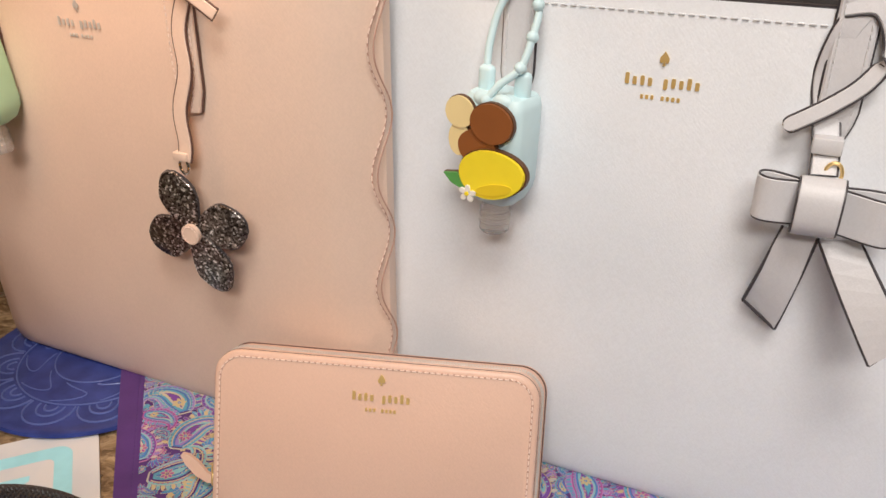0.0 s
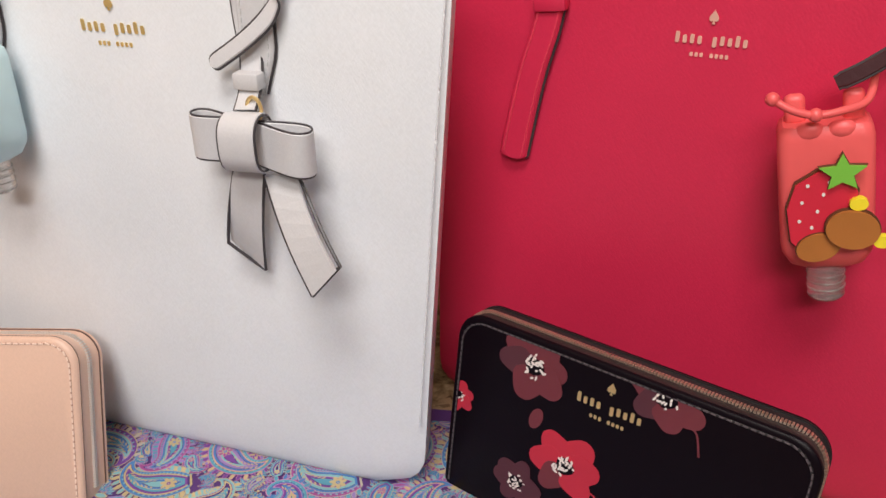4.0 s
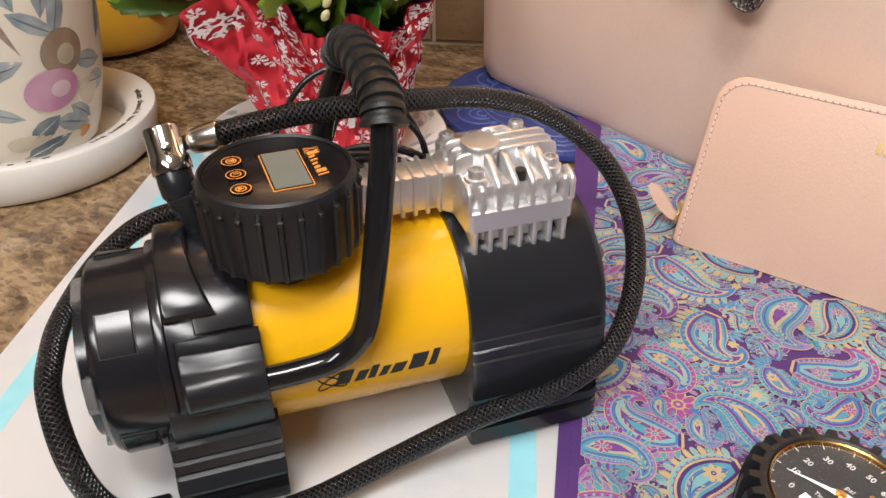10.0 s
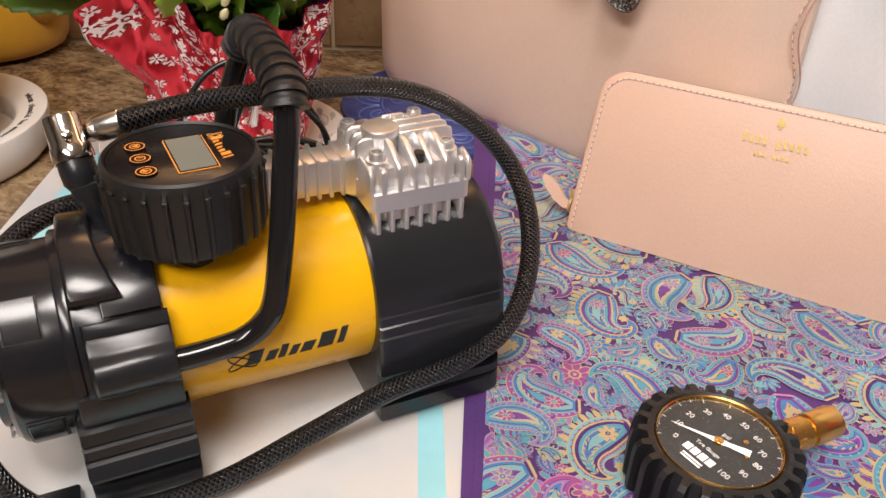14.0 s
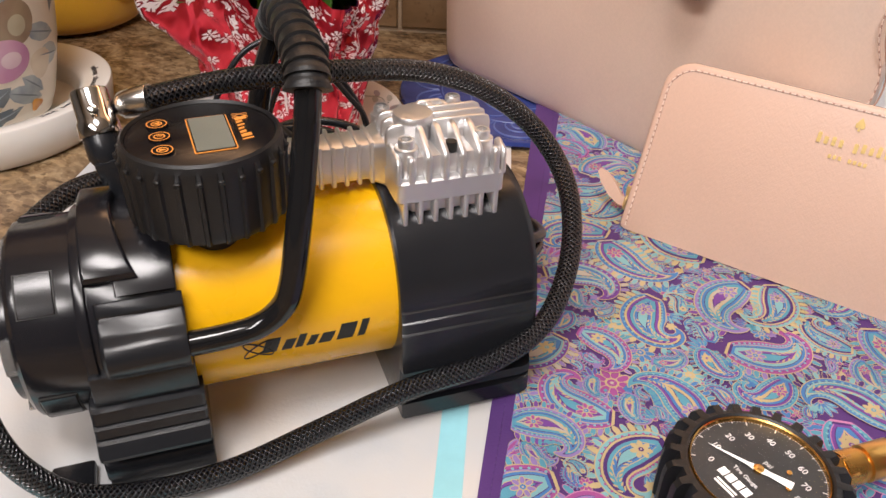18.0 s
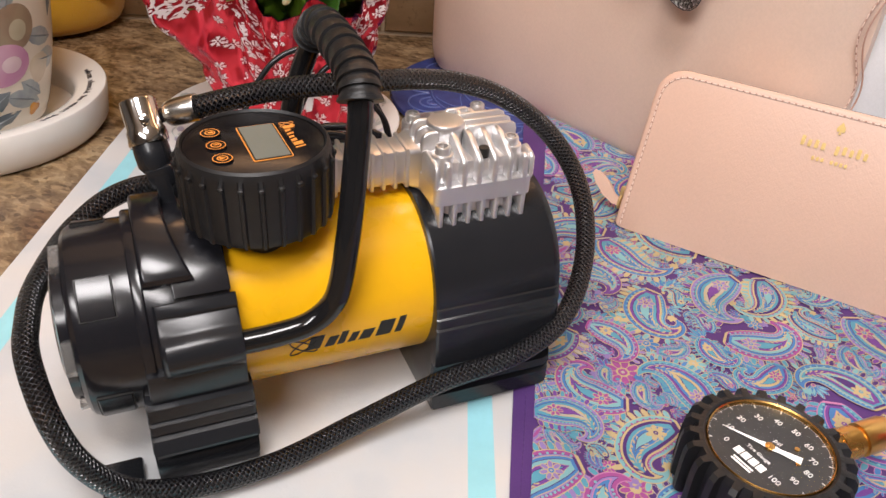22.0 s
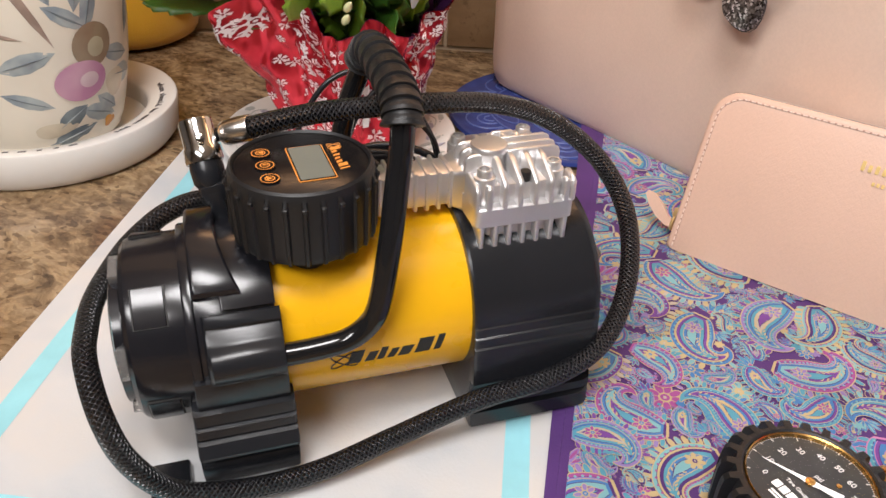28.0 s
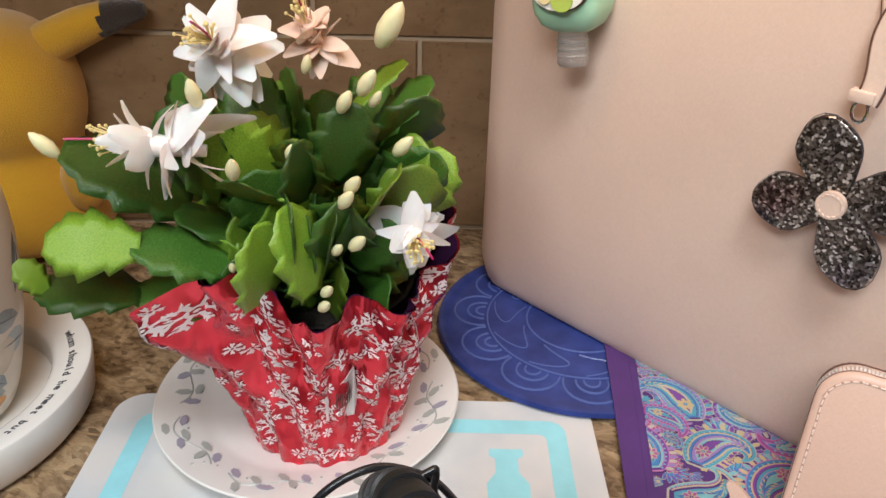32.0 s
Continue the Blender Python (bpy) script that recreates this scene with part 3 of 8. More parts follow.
def pattern():
    rng = random.Random(11)
    region = lambda x, y: -0.30 < x < 0.45 and -0.02 < y < 0.5
    inside = lambda x, y: hem_x(y) < x < edge_x(y) + 0.585 and 0.02 < y < far_y(x) - 0.012
    out = Print(inside, 0.000016)
    taken, turns = {}, 0
    cell = 0.03

    def free(x, y, r):
        for i in range(int(x // cell) - 2, int(x // cell) + 3):
            for j in range(int(y // cell) - 2, int(y // cell) + 3):
                for px, py, pr in taken.get((i, j), ()):
                    if (px - x) ** 2 + (py - y) ** 2 < (pr + r) ** 2:
                        return False
        return True

    def take(discs):
        for d in discs:
            taken.setdefault((int(d[0] // cell), int(d[1] // cell)), []).append(d)

    sets = ((BLUE, TEAL, PLUMB, AQUA, AQUA, VIOLET), (TEAL, PLUMB, BLUE, GILT, BLUE, TEAL), (PLUMB, AQUA, BLUE, TEAL, LILAC, CREAM), (AQUA, VIOLET, TEAL, BLUE, GILT, AQUA),
            (LILAC, BLUE, TEAL, CREAM, TEAL, PLUMB), (TEAL, BLUE, LILAC, AQUA, GILT, PLUMB), (BLUE, PLUMB, TEAL, BLUE, GILT, AQUA), (MAGENTA, BLUE, AQUA, PLUMB, LILAC, TEAL))
    for size, tries, fringe, steps in ((0.058, 3000, True, 44), (0.047, 7000, True, 38), (0.037, 10500, True, 32), (0.027, 14000, True, 24), (0.020, 18000, True, 18), (0.014, 16000, True, 14)):
        for _ in range(tries):
            x, y = rng.uniform(-0.26, 0.44), rng.uniform(0.025, 0.45)
            s = size * rng.uniform(0.88, 1.12)
            turn, flip, ink = rng.choice((0.4, 1.9, 3.6, 5.0)) + rng.uniform(-0.5, 0.5), rng.choice((1, -1)), rng.choice(sets)
            if not inside(x, y) or not free(x, y, s * 0.15):
                continue
            probe = Print(inside, 0)
            keep = rng.getstate()
            discs = paisley(probe, (x, y), s, turn, flip, ink, 20, rng, fringe, steps)
            if all(free(px, py, pr * 0.34) for px, py, pr in discs):
                rng.setstate(keep)
                turns += 1
                take(paisley(out, (x, y), s, turn, flip, ink, 24 + 17 * (turns % 3), rng, fringe, steps))
    for r, tries in ((0.0125, 5000), (0.0095, 15000), (0.0070, 30000), (0.0050, 50000), (0.0036, 50000)):
        for _ in range(tries):
            x, y = rng.uniform(-0.26, 0.44), rng.uniform(0.025, 0.45)
            if inside(x, y) and free(x, y, r * 0.42):
                if rng.random() < 0.35:
                    flower(out, (x, y), r, rng.choice((MAGENTA, BLUE, AQUA, LILAC, TEAL)), rng.choice((MAGENTA, BLUE, GILT)), 14, rng.choice((6, 8, 9)))
                else:
                    fan(out, (x, y), r, rng.uniform(0, 6.3), rng.choice(((BLUE, AQUA), (TEAL, PLUMB), (BLUE, PLUMB), (LILAC, MAGENTA), (BLUE, TEAL), (PLUMB, TEAL))), 10)
                take([(x, y, r * 0.8)])
    for _ in range(5000):
        x, y = rng.uniform(-0.26, 0.44), rng.uniform(0.025, 0.45)
        if inside(x, y) and free(x, y, 0.003):
            take([d for d in curl_line(out, (x, y), rng.uniform(0.010, 0.020), rng.uniform(0, 6.3), rng.choice((1, -1)), rng.choice((BLUE, LILAC, TEAL, MAGENTA)), rng.choice((AQUA, CREAM)), 8)][:5])
    for _ in range(34000):
        x, y = rng.uniform(-0.26, 0.44), rng.uniform(0.025, 0.45)
        if inside(x, y) and free(x, y, 0.0017):
            a, s = rng.uniform(0, 6.3), rng.uniform(0.0024, 0.0044)
            out.blob((x, y), s * 1.25, s * 0.62, a, GILT, 4, 5, 0.5)
            out.blob((x, y), s, s * 0.40, a, rng.choice((TEAL, AQUA, BLUE, LILAC, GILT, MAGENTA)), 5, 5, 0.5)
            take([(x, y, s * 0.5)])
    return out


towel = thing("paisley_tablecloth", "purple cotton cloth printed with teal, gold and pink paisleys", "tablecloth", Matrix())
bm = bmesh.new()
rows = []
for j in range(41):
    y = 0.012 + j * 0.012
    x0 = edge_x(y)
    row = []
    for i in range(58):
        x = x0 + i * 0.0105
        yy = min(y, far_y(x)) if y > 0.25 else y
        row.append((x, yy, towel_z(x, yy) + 0.0003))
    rows.append(row)
skin(bm, rows, close=False)
bmesh.ops.remove_doubles(bm, verts=bm.verts, dist=1e-6)
up = bmesh.ops.extrude_face_region(bm, geom=bm.faces[:])
for v in [v for v in up["geom"] if isinstance(v, bmesh.types.BMVert)]:
    v.co.z -= 0.0010
part("cloth_sheet", bm, PURPLE_CLOTH, towel)
printed = pattern()
me = bpy.data.meshes.new("printed_pattern")
me.from_pydata(printed.verts, [], printed.faces)
for ink in INKS:
    me.materials.append(ink)
me.polygons.foreach_set("material_index", printed.inks)
me.update()
ob = new("printed_pattern", me)
ob.parent = towel
tagged(ob, "dense printed paisleys, flowers and tendrils", kind="stuff")
bm = bmesh.new()
hem = [Vector((hem_x(y) - 0.004, y, towel_z(hem_x(y), y) + 0.0004)) for y in (k * 0.01 + 0.015 for k in range(46))]
stitches(bm, hem, (0, 0, 1), 0.002, 0.0016, 0.0004, 0.0003)
part("hem_stitching", bm, PURPLE_CLOTH, towel)

# ---- white cutting mat ----
BOARD_AT = spun(-0.2606, 0.3926, -0.0028, 25.5)
mat_thing = thing("cutting_mat", "white flexible plastic cutting mat with a cyan printed border", "cutting mat", BOARD_AT)
bm = bmesh.new()
slab(bm, rounded(0.268, 0.36, 0.016, 8, -0.134, -0.18), 0.0, 0.0016)
part("sheet", bm, BOARD, mat_thing)
bm = bmesh.new()
outer, inner = rounded(0.236, 0.328, 0.010, 8, -0.134, -0.18), rounded(0.214, 0.306, 0.005, 8, -0.134, -0.18)
skin(bm, [[Vector((x, y, 0.00175)) for x, y in outer], [Vector((x, y, 0.00175)) for x, y in inner]])
part("border_stripe", bm, CYAN_PRINT, mat_thing, "cyan printed border stripe")
bm = bmesh.new()
bottle = [(-0.010, -0.030), (0.010, -0.030), (0.011, -0.004), (0.006, 0.004), (0.006, 0.014), (0.009, 0.016), (0.009, 0.021), (-0.009, 0.021), (-0.009, 0.016), (-0.006, 0.014), (-0.006, 0.004), (-0.011, -0.004)]
slab(bm, [(x - 0.050, y - 0.060) for x, y in bottle], 0.0017, 0.00178)
part("printed_bottle", bm, CYAN_PRINT, mat_thing, "cyan printed bottle outline")

# ---- handbags ----
def bag_front(x, z, w, h, bulge, belly=0.5):
    """How far the front panel stands out from its bottom line."""
    u = min(1, abs(2 * x / w))
    k = min(max(z / h, 0), 1)
    return -bulge * (1 - u ** 4) * math.sin(math.pi * min(k ** 0.8, 1) * belly) if bulge else 0.0


def tote(name, label, m, w, h, depth, leather_mat, thread, edge, bulge, belly, foot=0.022, rim_drop=0.0, lean=0.0, cx=0.0, corner=(0.006, 0.045), taper=0.0):
    bag = thing(name, label, "handbag", m, "tote bags in a row")
    heights = [0.0, 0.002, 0.006, 0.012, 0.020, 0.032, 0.05] + [0.05 + (h - 0.05) * k / 9 for k in range(1, 10)]

    def outline(z, inset=0.0):
        round_in = foot - math.sqrt(max(0, foot ** 2 - (foot - z) ** 2)) if z < foot else 0.0
        half = w / 2 * (1 - taper * (1 - z / h)) - round_in - inset
        pts = []
        n = 22
        for i in range(n + 1):
            x = -half + 2 * half * i / n
            edge_in = corner[0] * (max(0, abs(x) / half - 1 + corner[1]) / corner[1]) ** 1.6
            pts.append((x, bag_front(x, z, w, h, bulge, belly) + lean * z + round_in * 0.14 + edge_in + inset))
        d = depth * (1 - 0.35 * z / h)
        back = half * (0.86 - 0.06 * z / h)
        pts += [(half - 0.001, corner[0] + 0.010 + lean * z + inset), ((half + back) / 2 - 0.006, d * 0.5), (back, d - round_in * 0.5 - inset)]
        pts += [(back - 2 * back * i / 8, d + 0.004 * math.sin(math.pi * i / 8) - round_in * 0.5 - inset) for i in range(1, 8)]
        pts += [(-back, d - round_in * 0.5 - inset), (-(half + back) / 2 + 0.006, d * 0.5), (-half + 0.001, corner[0] + 0.010 + lean * z + inset)]
        return [Vector((x + cx, y, z - rim_drop * (abs(x) / w) if z > h - 0.03 else z)) for x, y in pts]

    bm = bmesh.new()
    skin(bm, [outline(z) for z in heights], True, True, False)
    part("body", bm, leather_mat, bag)
    bm = bmesh.new()
    top, inner = outline(h), [p + Vector((0, 0, 0)) for p in outline(h, 0.003)]
    skin(bm, [top, [p + Vector((0, 0, 0.0012)) for p in top], [p + Vector((0, 0, 0.0012)) for p in inner], inner])
    part("rim_edge", bm, edge, bag, "dark painted rim edge")
    bm = bmesh.new()
    skin(bm, [outline(h, 0.003), outline(h * 0.7, 0.004), outline(h * 0.45, 0.006)], True, False, True)
    part("lining", bm, LINING, bag)
    def face(x, z, off=0.0):
        turn = corner[0] * (max(0, abs(x - cx) / (w / 2) - 1 + corner[1]) / corner[1]) ** 1.6
        return Vector((x, bag_front(x - cx, z, w, h, bulge, belly) + lean * z + turn - off, z))

    bm = bmesh.new()
    stitches(bm, [face(cx - w / 2 + 0.012 + (w - 0.024) * k / 40, h - 0.007 - rim_drop * abs(k / 40 - 0.5), 0.0003) for k in range(41)], (0, -1, 0))
    part("rim_stitching", bm, thread, bag)
    return bag, face


def groove(path, out, mat, parent, wide=0.0013):
    """A thin strip under stitches; darker materials put the holes' shade into its colour."""
    bm = bmesh.new()
    stitches(bm, path, out, 0.0032, 0.0, wide, 0.00012)
    part("seam_strip", bm, mat, parent)


def stitch_part(path, out, thread, bag, name="stitching"):
    bm = bmesh.new()
    stitches(bm, path, out)
    part(name, bm, thread, bag)
    groove([p - Vector(out) * 0.0001 for p in path], out, GREY_STITCH_SHADE if thread is GREY_THREAD else PINK_SHADE_EDGE if thread is PINK_THREAD else RED_THREAD if thread is RED_THREAD else thread, bag, 0.0010)


def emblem(parent, m, wide, foil, name="foil_mark"):
    """A small leaf-shaped mark over two plain bars."""
    bm = bmesh.new()
    s = wide * 0.095
    shape = [(0, 1.15), (0.35, 0.75), (0.85, 0.2), (0.85, -0.25), (0.5, -0.5), (0.12, -0.3), (0.3, -0.85), (-0.3, -0.85), (-0.12, -0.3), (-0.5, -0.5), (-0.85, -0.25), (-0.85, 0.2), (-0.35, 0.75)]
    slab(bm, [(x * s * 0.75, y * s + wide * 0.30) for x, y in shape], 0, 0.0003)
    part(name, bm, foil, parent, "stamped foil mark", False, m=m)
    for blocks, y, tall, half in (((1.3, 0.95, 1.1, 0.95, 0, 0.95, 1.1, 0.95, 1.3, 0.95), 0.0, 0.115, 0.5), ((1, 1, 1, 0, 1, 1, 1, 1), -0.205, 0.058, 0.27)):
        n = len(blocks)
        for k, q in enumerate(blocks):
            if q:
                bm = bmesh.new()
                x0, x1 = wide * half * (2 * k / n - 1 + 0.045), wide * half * (2 * (k + 1) / n - 1 - 0.045)
                low, top = wide * (y - tall / 2) - (wide * 0.03 if k == 5 and half > 0.4 else 0), wide * (y - tall / 2 + tall * q)
                e = (x1 - x0) * 0.22
                slab(bm, [(x0 + e, low), (x1 - e, low), (x1, low + e), (x1, top - e), (x1 - e, top), (x0 + e, top), (x0, top - e), (x0, low + e)], 0, 0.0003)
                part("foil_bar", bm, foil, parent, "plain stamped foil bar", False, m=m)


FACE_UP = Matrix.Rotation(radians(90), 4, "X")


def on_face(p):
    return Matrix.Translation(p) @ FACE_UP


# pale blue tote
BLUE_AT, PINK_AT, RED_AT = spun(0.0919, 0.3505, 0.001, -20.5), spun(-0.2075, 0.4243, 0.0035, -20.2), spun(0.3928, 0.3140, 0.001, -29)
blue_bag, blue_face = tote("tote_bag", "pale ice-blue leather tote bag standing on the paisley cloth", BLUE_AT, 0.358, 0.2938, 0.10, BLUE_LEATHER, GREY_THREAD, EDGE_PAINT, 0.004, 1.0, 0.024, cx=-0.0230, corner=(0.005, 0.03), taper=0.10)
emblem(blue_bag, on_face(blue_face(-0.0092, 0.2548, 0.0004)), 0.0365, PALE_GOLD)
stitch_part([blue_face(0.1385 + 0.0150 * k / 30, 0.050 + 0.235 * k / 30, -0.0006) for k in range(31)], (0.5, -1, 0), BLUE_LEATHER, blue_bag, "edge_stitching")


def strap_tongue(bag, face, x, z0, z1, wide, mat, thread, edge, point=True, name="handle_strap"):
    """A handle's end, stitched flat on the bag's front, and the strap that rises from it."""
    path = [face(x, z0 + (z1 - z0) * k / 14, 0.0022) for k in range(15)]
    bm = bmesh.new()
    ribbon(bm, path, lambda s: wide * (min(1, 0.25 + 3 * s) if point else min(1, 0.7 + 2 * s)), 0.0030, (1, 0, 0))
    strap = part(name, bm, mat, bag)
    bm = bmesh.new()
    ribbon(bm, [p + Vector((0, 0.0012, 0)) for p in path], lambda s: wide * (min(1, 0.25 + 3 * s) if point else min(1, 0.7 + 2 * s)) + 0.0018, 0.0016, (1, 0, 0))
    part("strap_edge", bm, edge, bag, "dark painted strap edge")
    bm = bmesh.new()
    for side in (-1, 1):
        stitches(bm, [p + Vector((side * wide * 0.36 * min(1, 0.25 + 3 * k / 14), -0.0016, 0)) for k, p in enumerate(path)], (0, -1, 0), 0.0022, 0.0014)
    part("strap_stitching", bm, thread, bag)
    return strap


def handle(bag, face, xs, z, rise, wide, mat, edge):
    """The arch of a carrying handle over the rim."""
    a, b = face(xs[0], z, 0.0035), face(xs[1], z, 0.0035)
    path = []
    for k in range(25):
        s = k / 24
        p = a.lerp(b, s)
        p += Vector((0, 0.05 * math.sin(math.pi * s), rise * math.sin(math.pi * s) ** 0.7))
        path.append(p)
    bm = bmesh.new()
    ribbon(bm, path, wide, 0.005, lambda s: (math.cos(math.pi * s), 0.0, math.sin(math.pi * s)) if 0.1 < s < 0.9 else (1 if s < 0.5 else -1, 0, 0))
    part("handle", bm, mat, bag)


for sx in (-0.0810, 0.0675):
    strap_tongue(blue_bag, blue_face, sx, 0.230 if sx > 0 else 0.232, 0.305, 0.0165, BOW_LEATHER, GREY_THREAD, EDGE_PAINT)
handle(blue_bag, blue_face, (-0.0810, 0.0675), 0.303, 0.17, 0.016, BOW_LEATHER, EDGE_PAINT)

# bow charm hung on the blue tote
bow = thing("bow_charm", "pale grey leather bow charm looped on the tote's strap", "bag charm", BLUE_AT @ Matrix.Translation((-0.004, 0.010, 0.003)))


def edged(name, path, width, thick, side, mat, parent, edge=EDGE_PAINT):
    bm = bmesh.new()
    ribbon(bm, path, width, thick, side)
    top = part(name, bm, mat, parent)
    bm = bmesh.new()
    wider = (lambda s: width(s) + 0.0015) if callable(width) else width + 0.0015
    ribbon(bm, path, wider, thick * 0.55, side)
    part("painted_edge", bm, edge, top, "dark painted edge")
    return top


FRONT = -0.034
for x0, x1, zc, tilt, deep in ((0.0665, 0.0455, 0.2110, 0.0010, 0.0062), (0.0770, 0.1035, 0.2100, -0.0020, 0.0078)):
    loop = []
    for k in range(33):
        a = math.pi * 2 * k / 32
        f = (1 - math.cos(a)) / 2
        loop.append(Vector((x0 + (x1 - x0) * f ** 0.8, FRONT + 0.002 + deep * math.sin(a) * (0.30 + 0.75 * f), zc + tilt * f)))
    edged("bow_loop", loop, 0.0200, 0.0015, (0, 0, 1), BOW_LEATHER, bow)
knot = [Vector((0.0718, FRONT + 0.0010 + 0.0085 * math.sin(a), 0.2105 + 0.0128 * math.copysign(abs(math.cos(a)) ** 0.7, math.cos(a)))) for a in (2 * math.pi * k / 32 for k in range(33))]
edged("knot", knot, 0.0178, 0.0016, (1, 0, 0.05), BOW_LEATHER, bow)


def tail(a, b, c, d, depth0, depth1):
    """A bow's hanging end, cut slanting: a and b its top corners, c and d its bottom corners."""
    bm = bmesh.new()
    n = 8
    for off in (0.0,):
        front, back = [], []
        for k in range(n + 1):
            s = k / n
            y = depth0 + (depth1 - depth0) * s - 0.003 * math.sin(math.pi * s)
            left, right = Vector(a).lerp(Vector(d), s), Vector(b).lerp(Vector(c), s)
            front.append([Vector((left.x, y, left.y)), Vector((right.x, y, right.y)), Vector((right.x, y + 0.0015, right.y)), Vector((left.x, y + 0.0015, left.y))])
        skin(bm, front, True, True, True)
    piece = part("bow_tail", bm, BOW_LEATHER, bow, smooth=False)
    bm = bmesh.new()
    ring = []
    for p, q in ((a, d), (d, c), (c, b)):
        for k in range(9):
            s = k / 8
            v = Vector(p).lerp(Vector(q), s)
            t = min(1, max(0, (a[1] - v.y) / (a[1] - min(c[1], d[1]))))
            ring.append(Vector((v.x, depth0 + (depth1 - depth0) * t - 0.003 * math.sin(math.pi * t) + 0.0007, v.y)))
    tube(bm, ring, 0.00085, 6)
    part("painted_edge", bm, EDGE_PAINT, piece, "dark painted edge")


tail((0.0600, 0.196), (0.0755, 0.193), (0.0665, 0.1385), (0.0495, 0.1530), -0.027, -0.022)
tail((0.0755, 0.193), (0.0915, 0.196), (0.1188, 0.1610), (0.1062, 0.1460), -0.028, -0.050)
edged("hanging_strap", catmull([(0.072, -0.013, 0.291), (0.067, -0.013, 0.28), (0.0645, -0.0105, 0.262), (0.068, -0.014, 0.245), (0.0705, -0.022, 0.232), (0.0712, -0.0300, 0.224)], 6), 0.0105, 0.0022, (1, 0, 0.1), BOW_LEATHER, bow)
edged("crossing_strap", catmull([(0.0655, -0.013, 0.292), (0.079, -0.014, 0.293), (0.0865, -0.015, 0.278), (0.081, -0.0165, 0.264), (0.069, -0.019, 0.2525), (0.0515, -0.021, 0.2405)], 14), lambda s: 0.0068 * math.sqrt(max(0.03, 1 - (max(0.0, s - 0.95) / 0.05) ** 2)), 0.0022, (0.4, 0.2, 1), BOW_LEATHER, bow)
bm = bmesh.new()
box(bm, (0.0125, 0.0075, 0.0075), Matrix.Translation((0.0705, -0.0225, 0.2355)), 0.001)
part("keeper_loop", bm, BOW_LEATHER, bow)
bm = bmesh.new()
tube(bm, [Vector((0.075 + 0.0035 * math.cos(a), -0.0285, 0.2245 + 0.0055 * math.sin(a))) for a in (2 * math.pi * k / 20 for k in range(21))], 0.0009, 8)
part("split_ring", bm, GOLD, bow, "small gold ring")

# blush tote
pink_bag, pink_face = tote("tote_bag", "blush pink leather tote bag standing on a blue trivet", PINK_AT, 0.342, 0.302, 0.10, PINK_LEATHER, PINK_THREAD, PINK_EDGE, 0.018, 0.62, 0.016, corner=(0.012, 0.05), cx=-0.0115)
emblem(pink_bag, on_face(pink_face(-0.0150, 0.2625, 0.0006)), 0.0325, SILVER_FOIL)
wave = [pink_face(0.1578 + 0.0022 * math.cos((z - 0.2255) * 90.7), z, -0.0008) for z in (0.02 + 0.265 * k / 80 for k in range(81))]
stitch_part([p + Vector((0, -0.0016, 0)) for p in wave], (0.1, -1, 0), PINK_THREAD, pink_bag, "scallop_stitching")
bm = bmesh.new()
ribbon(bm, [p + Vector((0.0030, -0.0006, 0)) for p in wave], 0.0009, 0.0009, (1, 0, 0))
part("scalloped_edge", bm, PINK_SHADE_EDGE, pink_bag, "wavy darker seam edge")
strap_tongue(pink_bag, pink_face, 0.0570, 0.222, 0.306, 0.0190, PINK_LEATHER, PINK_THREAD, PINK_EDGE, False)
strap_tongue(pink_bag, pink_face, -0.0900, 0.222, 0.306, 0.0190, PINK_LEATHER, PINK_THREAD, PINK_EDGE, False)
handle(pink_bag, pink_face, (-0.0900, 0.0570), 0.304, 0.16, 0.018, PINK_LEATHER, PINK_EDGE)

# glitter flower charm on the blush tote
charm = thing("flower_charm", "dark glitter flower charm on a wavy pink leather strap", "bag charm", PINK_AT @ Matrix.Translation((0, 0, 0.005)))
FC = Vector((0.0540, -0.0280, 0.1465))
for k, (ang, long, wide) in enumerate(((110, 0.0300, 0.0260), (18, 0.0305, 0.0270), (-62, 0.0305, 0.0260), (198, 0.0285, 0.0260))):
    a = radians(ang)
    bm = bmesh.new()
    outline = []
    for i in range(28):
        u = 2 * math.pi * i / 28
        r = 1 + 0.07 * math.cos(3 * u) + 0.04 * math.cos(5 * u)
        x = long * 0.52 + long * 0.62 * math.cos(u) * r + 0.002
        y = wide * 0.66 * math.sin(u) * r * (0.72 + 0.38 * math.cos(u))
        outline.append((x, y))
    turn = Matrix.Translation(FC + Vector((0, 0.0012 * (k % 2), 0))) @ FACE_UP @ Matrix.Rotation(a, 4, "Z")
    skin(bm, [[turn @ Vector((x * s + (1 - s) * long * 0.5, y * s, z)) for x, y in outline] for s, z in ((0.985, -0.0016), (1.0, -0.0010), (1.0, 0.0010), (0.97, 0.0016))], True, True, True)
    petal = part("petal", bm, GLITTER, charm, smooth=True, angle=50)
    bm = bmesh.new()
    skin(bm, [[turn @ Vector((x * s + (1 - s) * long * 0.5, y * s, z)) for x, y in outline] for s, z in ((1.02, -0.0008), (1.035, 0.0), (1.02, 0.0008))])
    part("petal_edge", bm, EDGE_PAINT, petal, "dark petal edge")
bm = bmesh.new()
disc = [(0.0062 * math.cos(u), 0.0062 * math.sin(u)) for u in (2 * math.pi * i / 28 for i in range(28))]
slab(bm, disc, 0.0016, 0.0042, Matrix.Translation(FC) @ FACE_UP)
centre = part("flower_centre", bm, PINK_LEATHER, charm, "pink leather button", angle=60)
bm = bmesh.new()
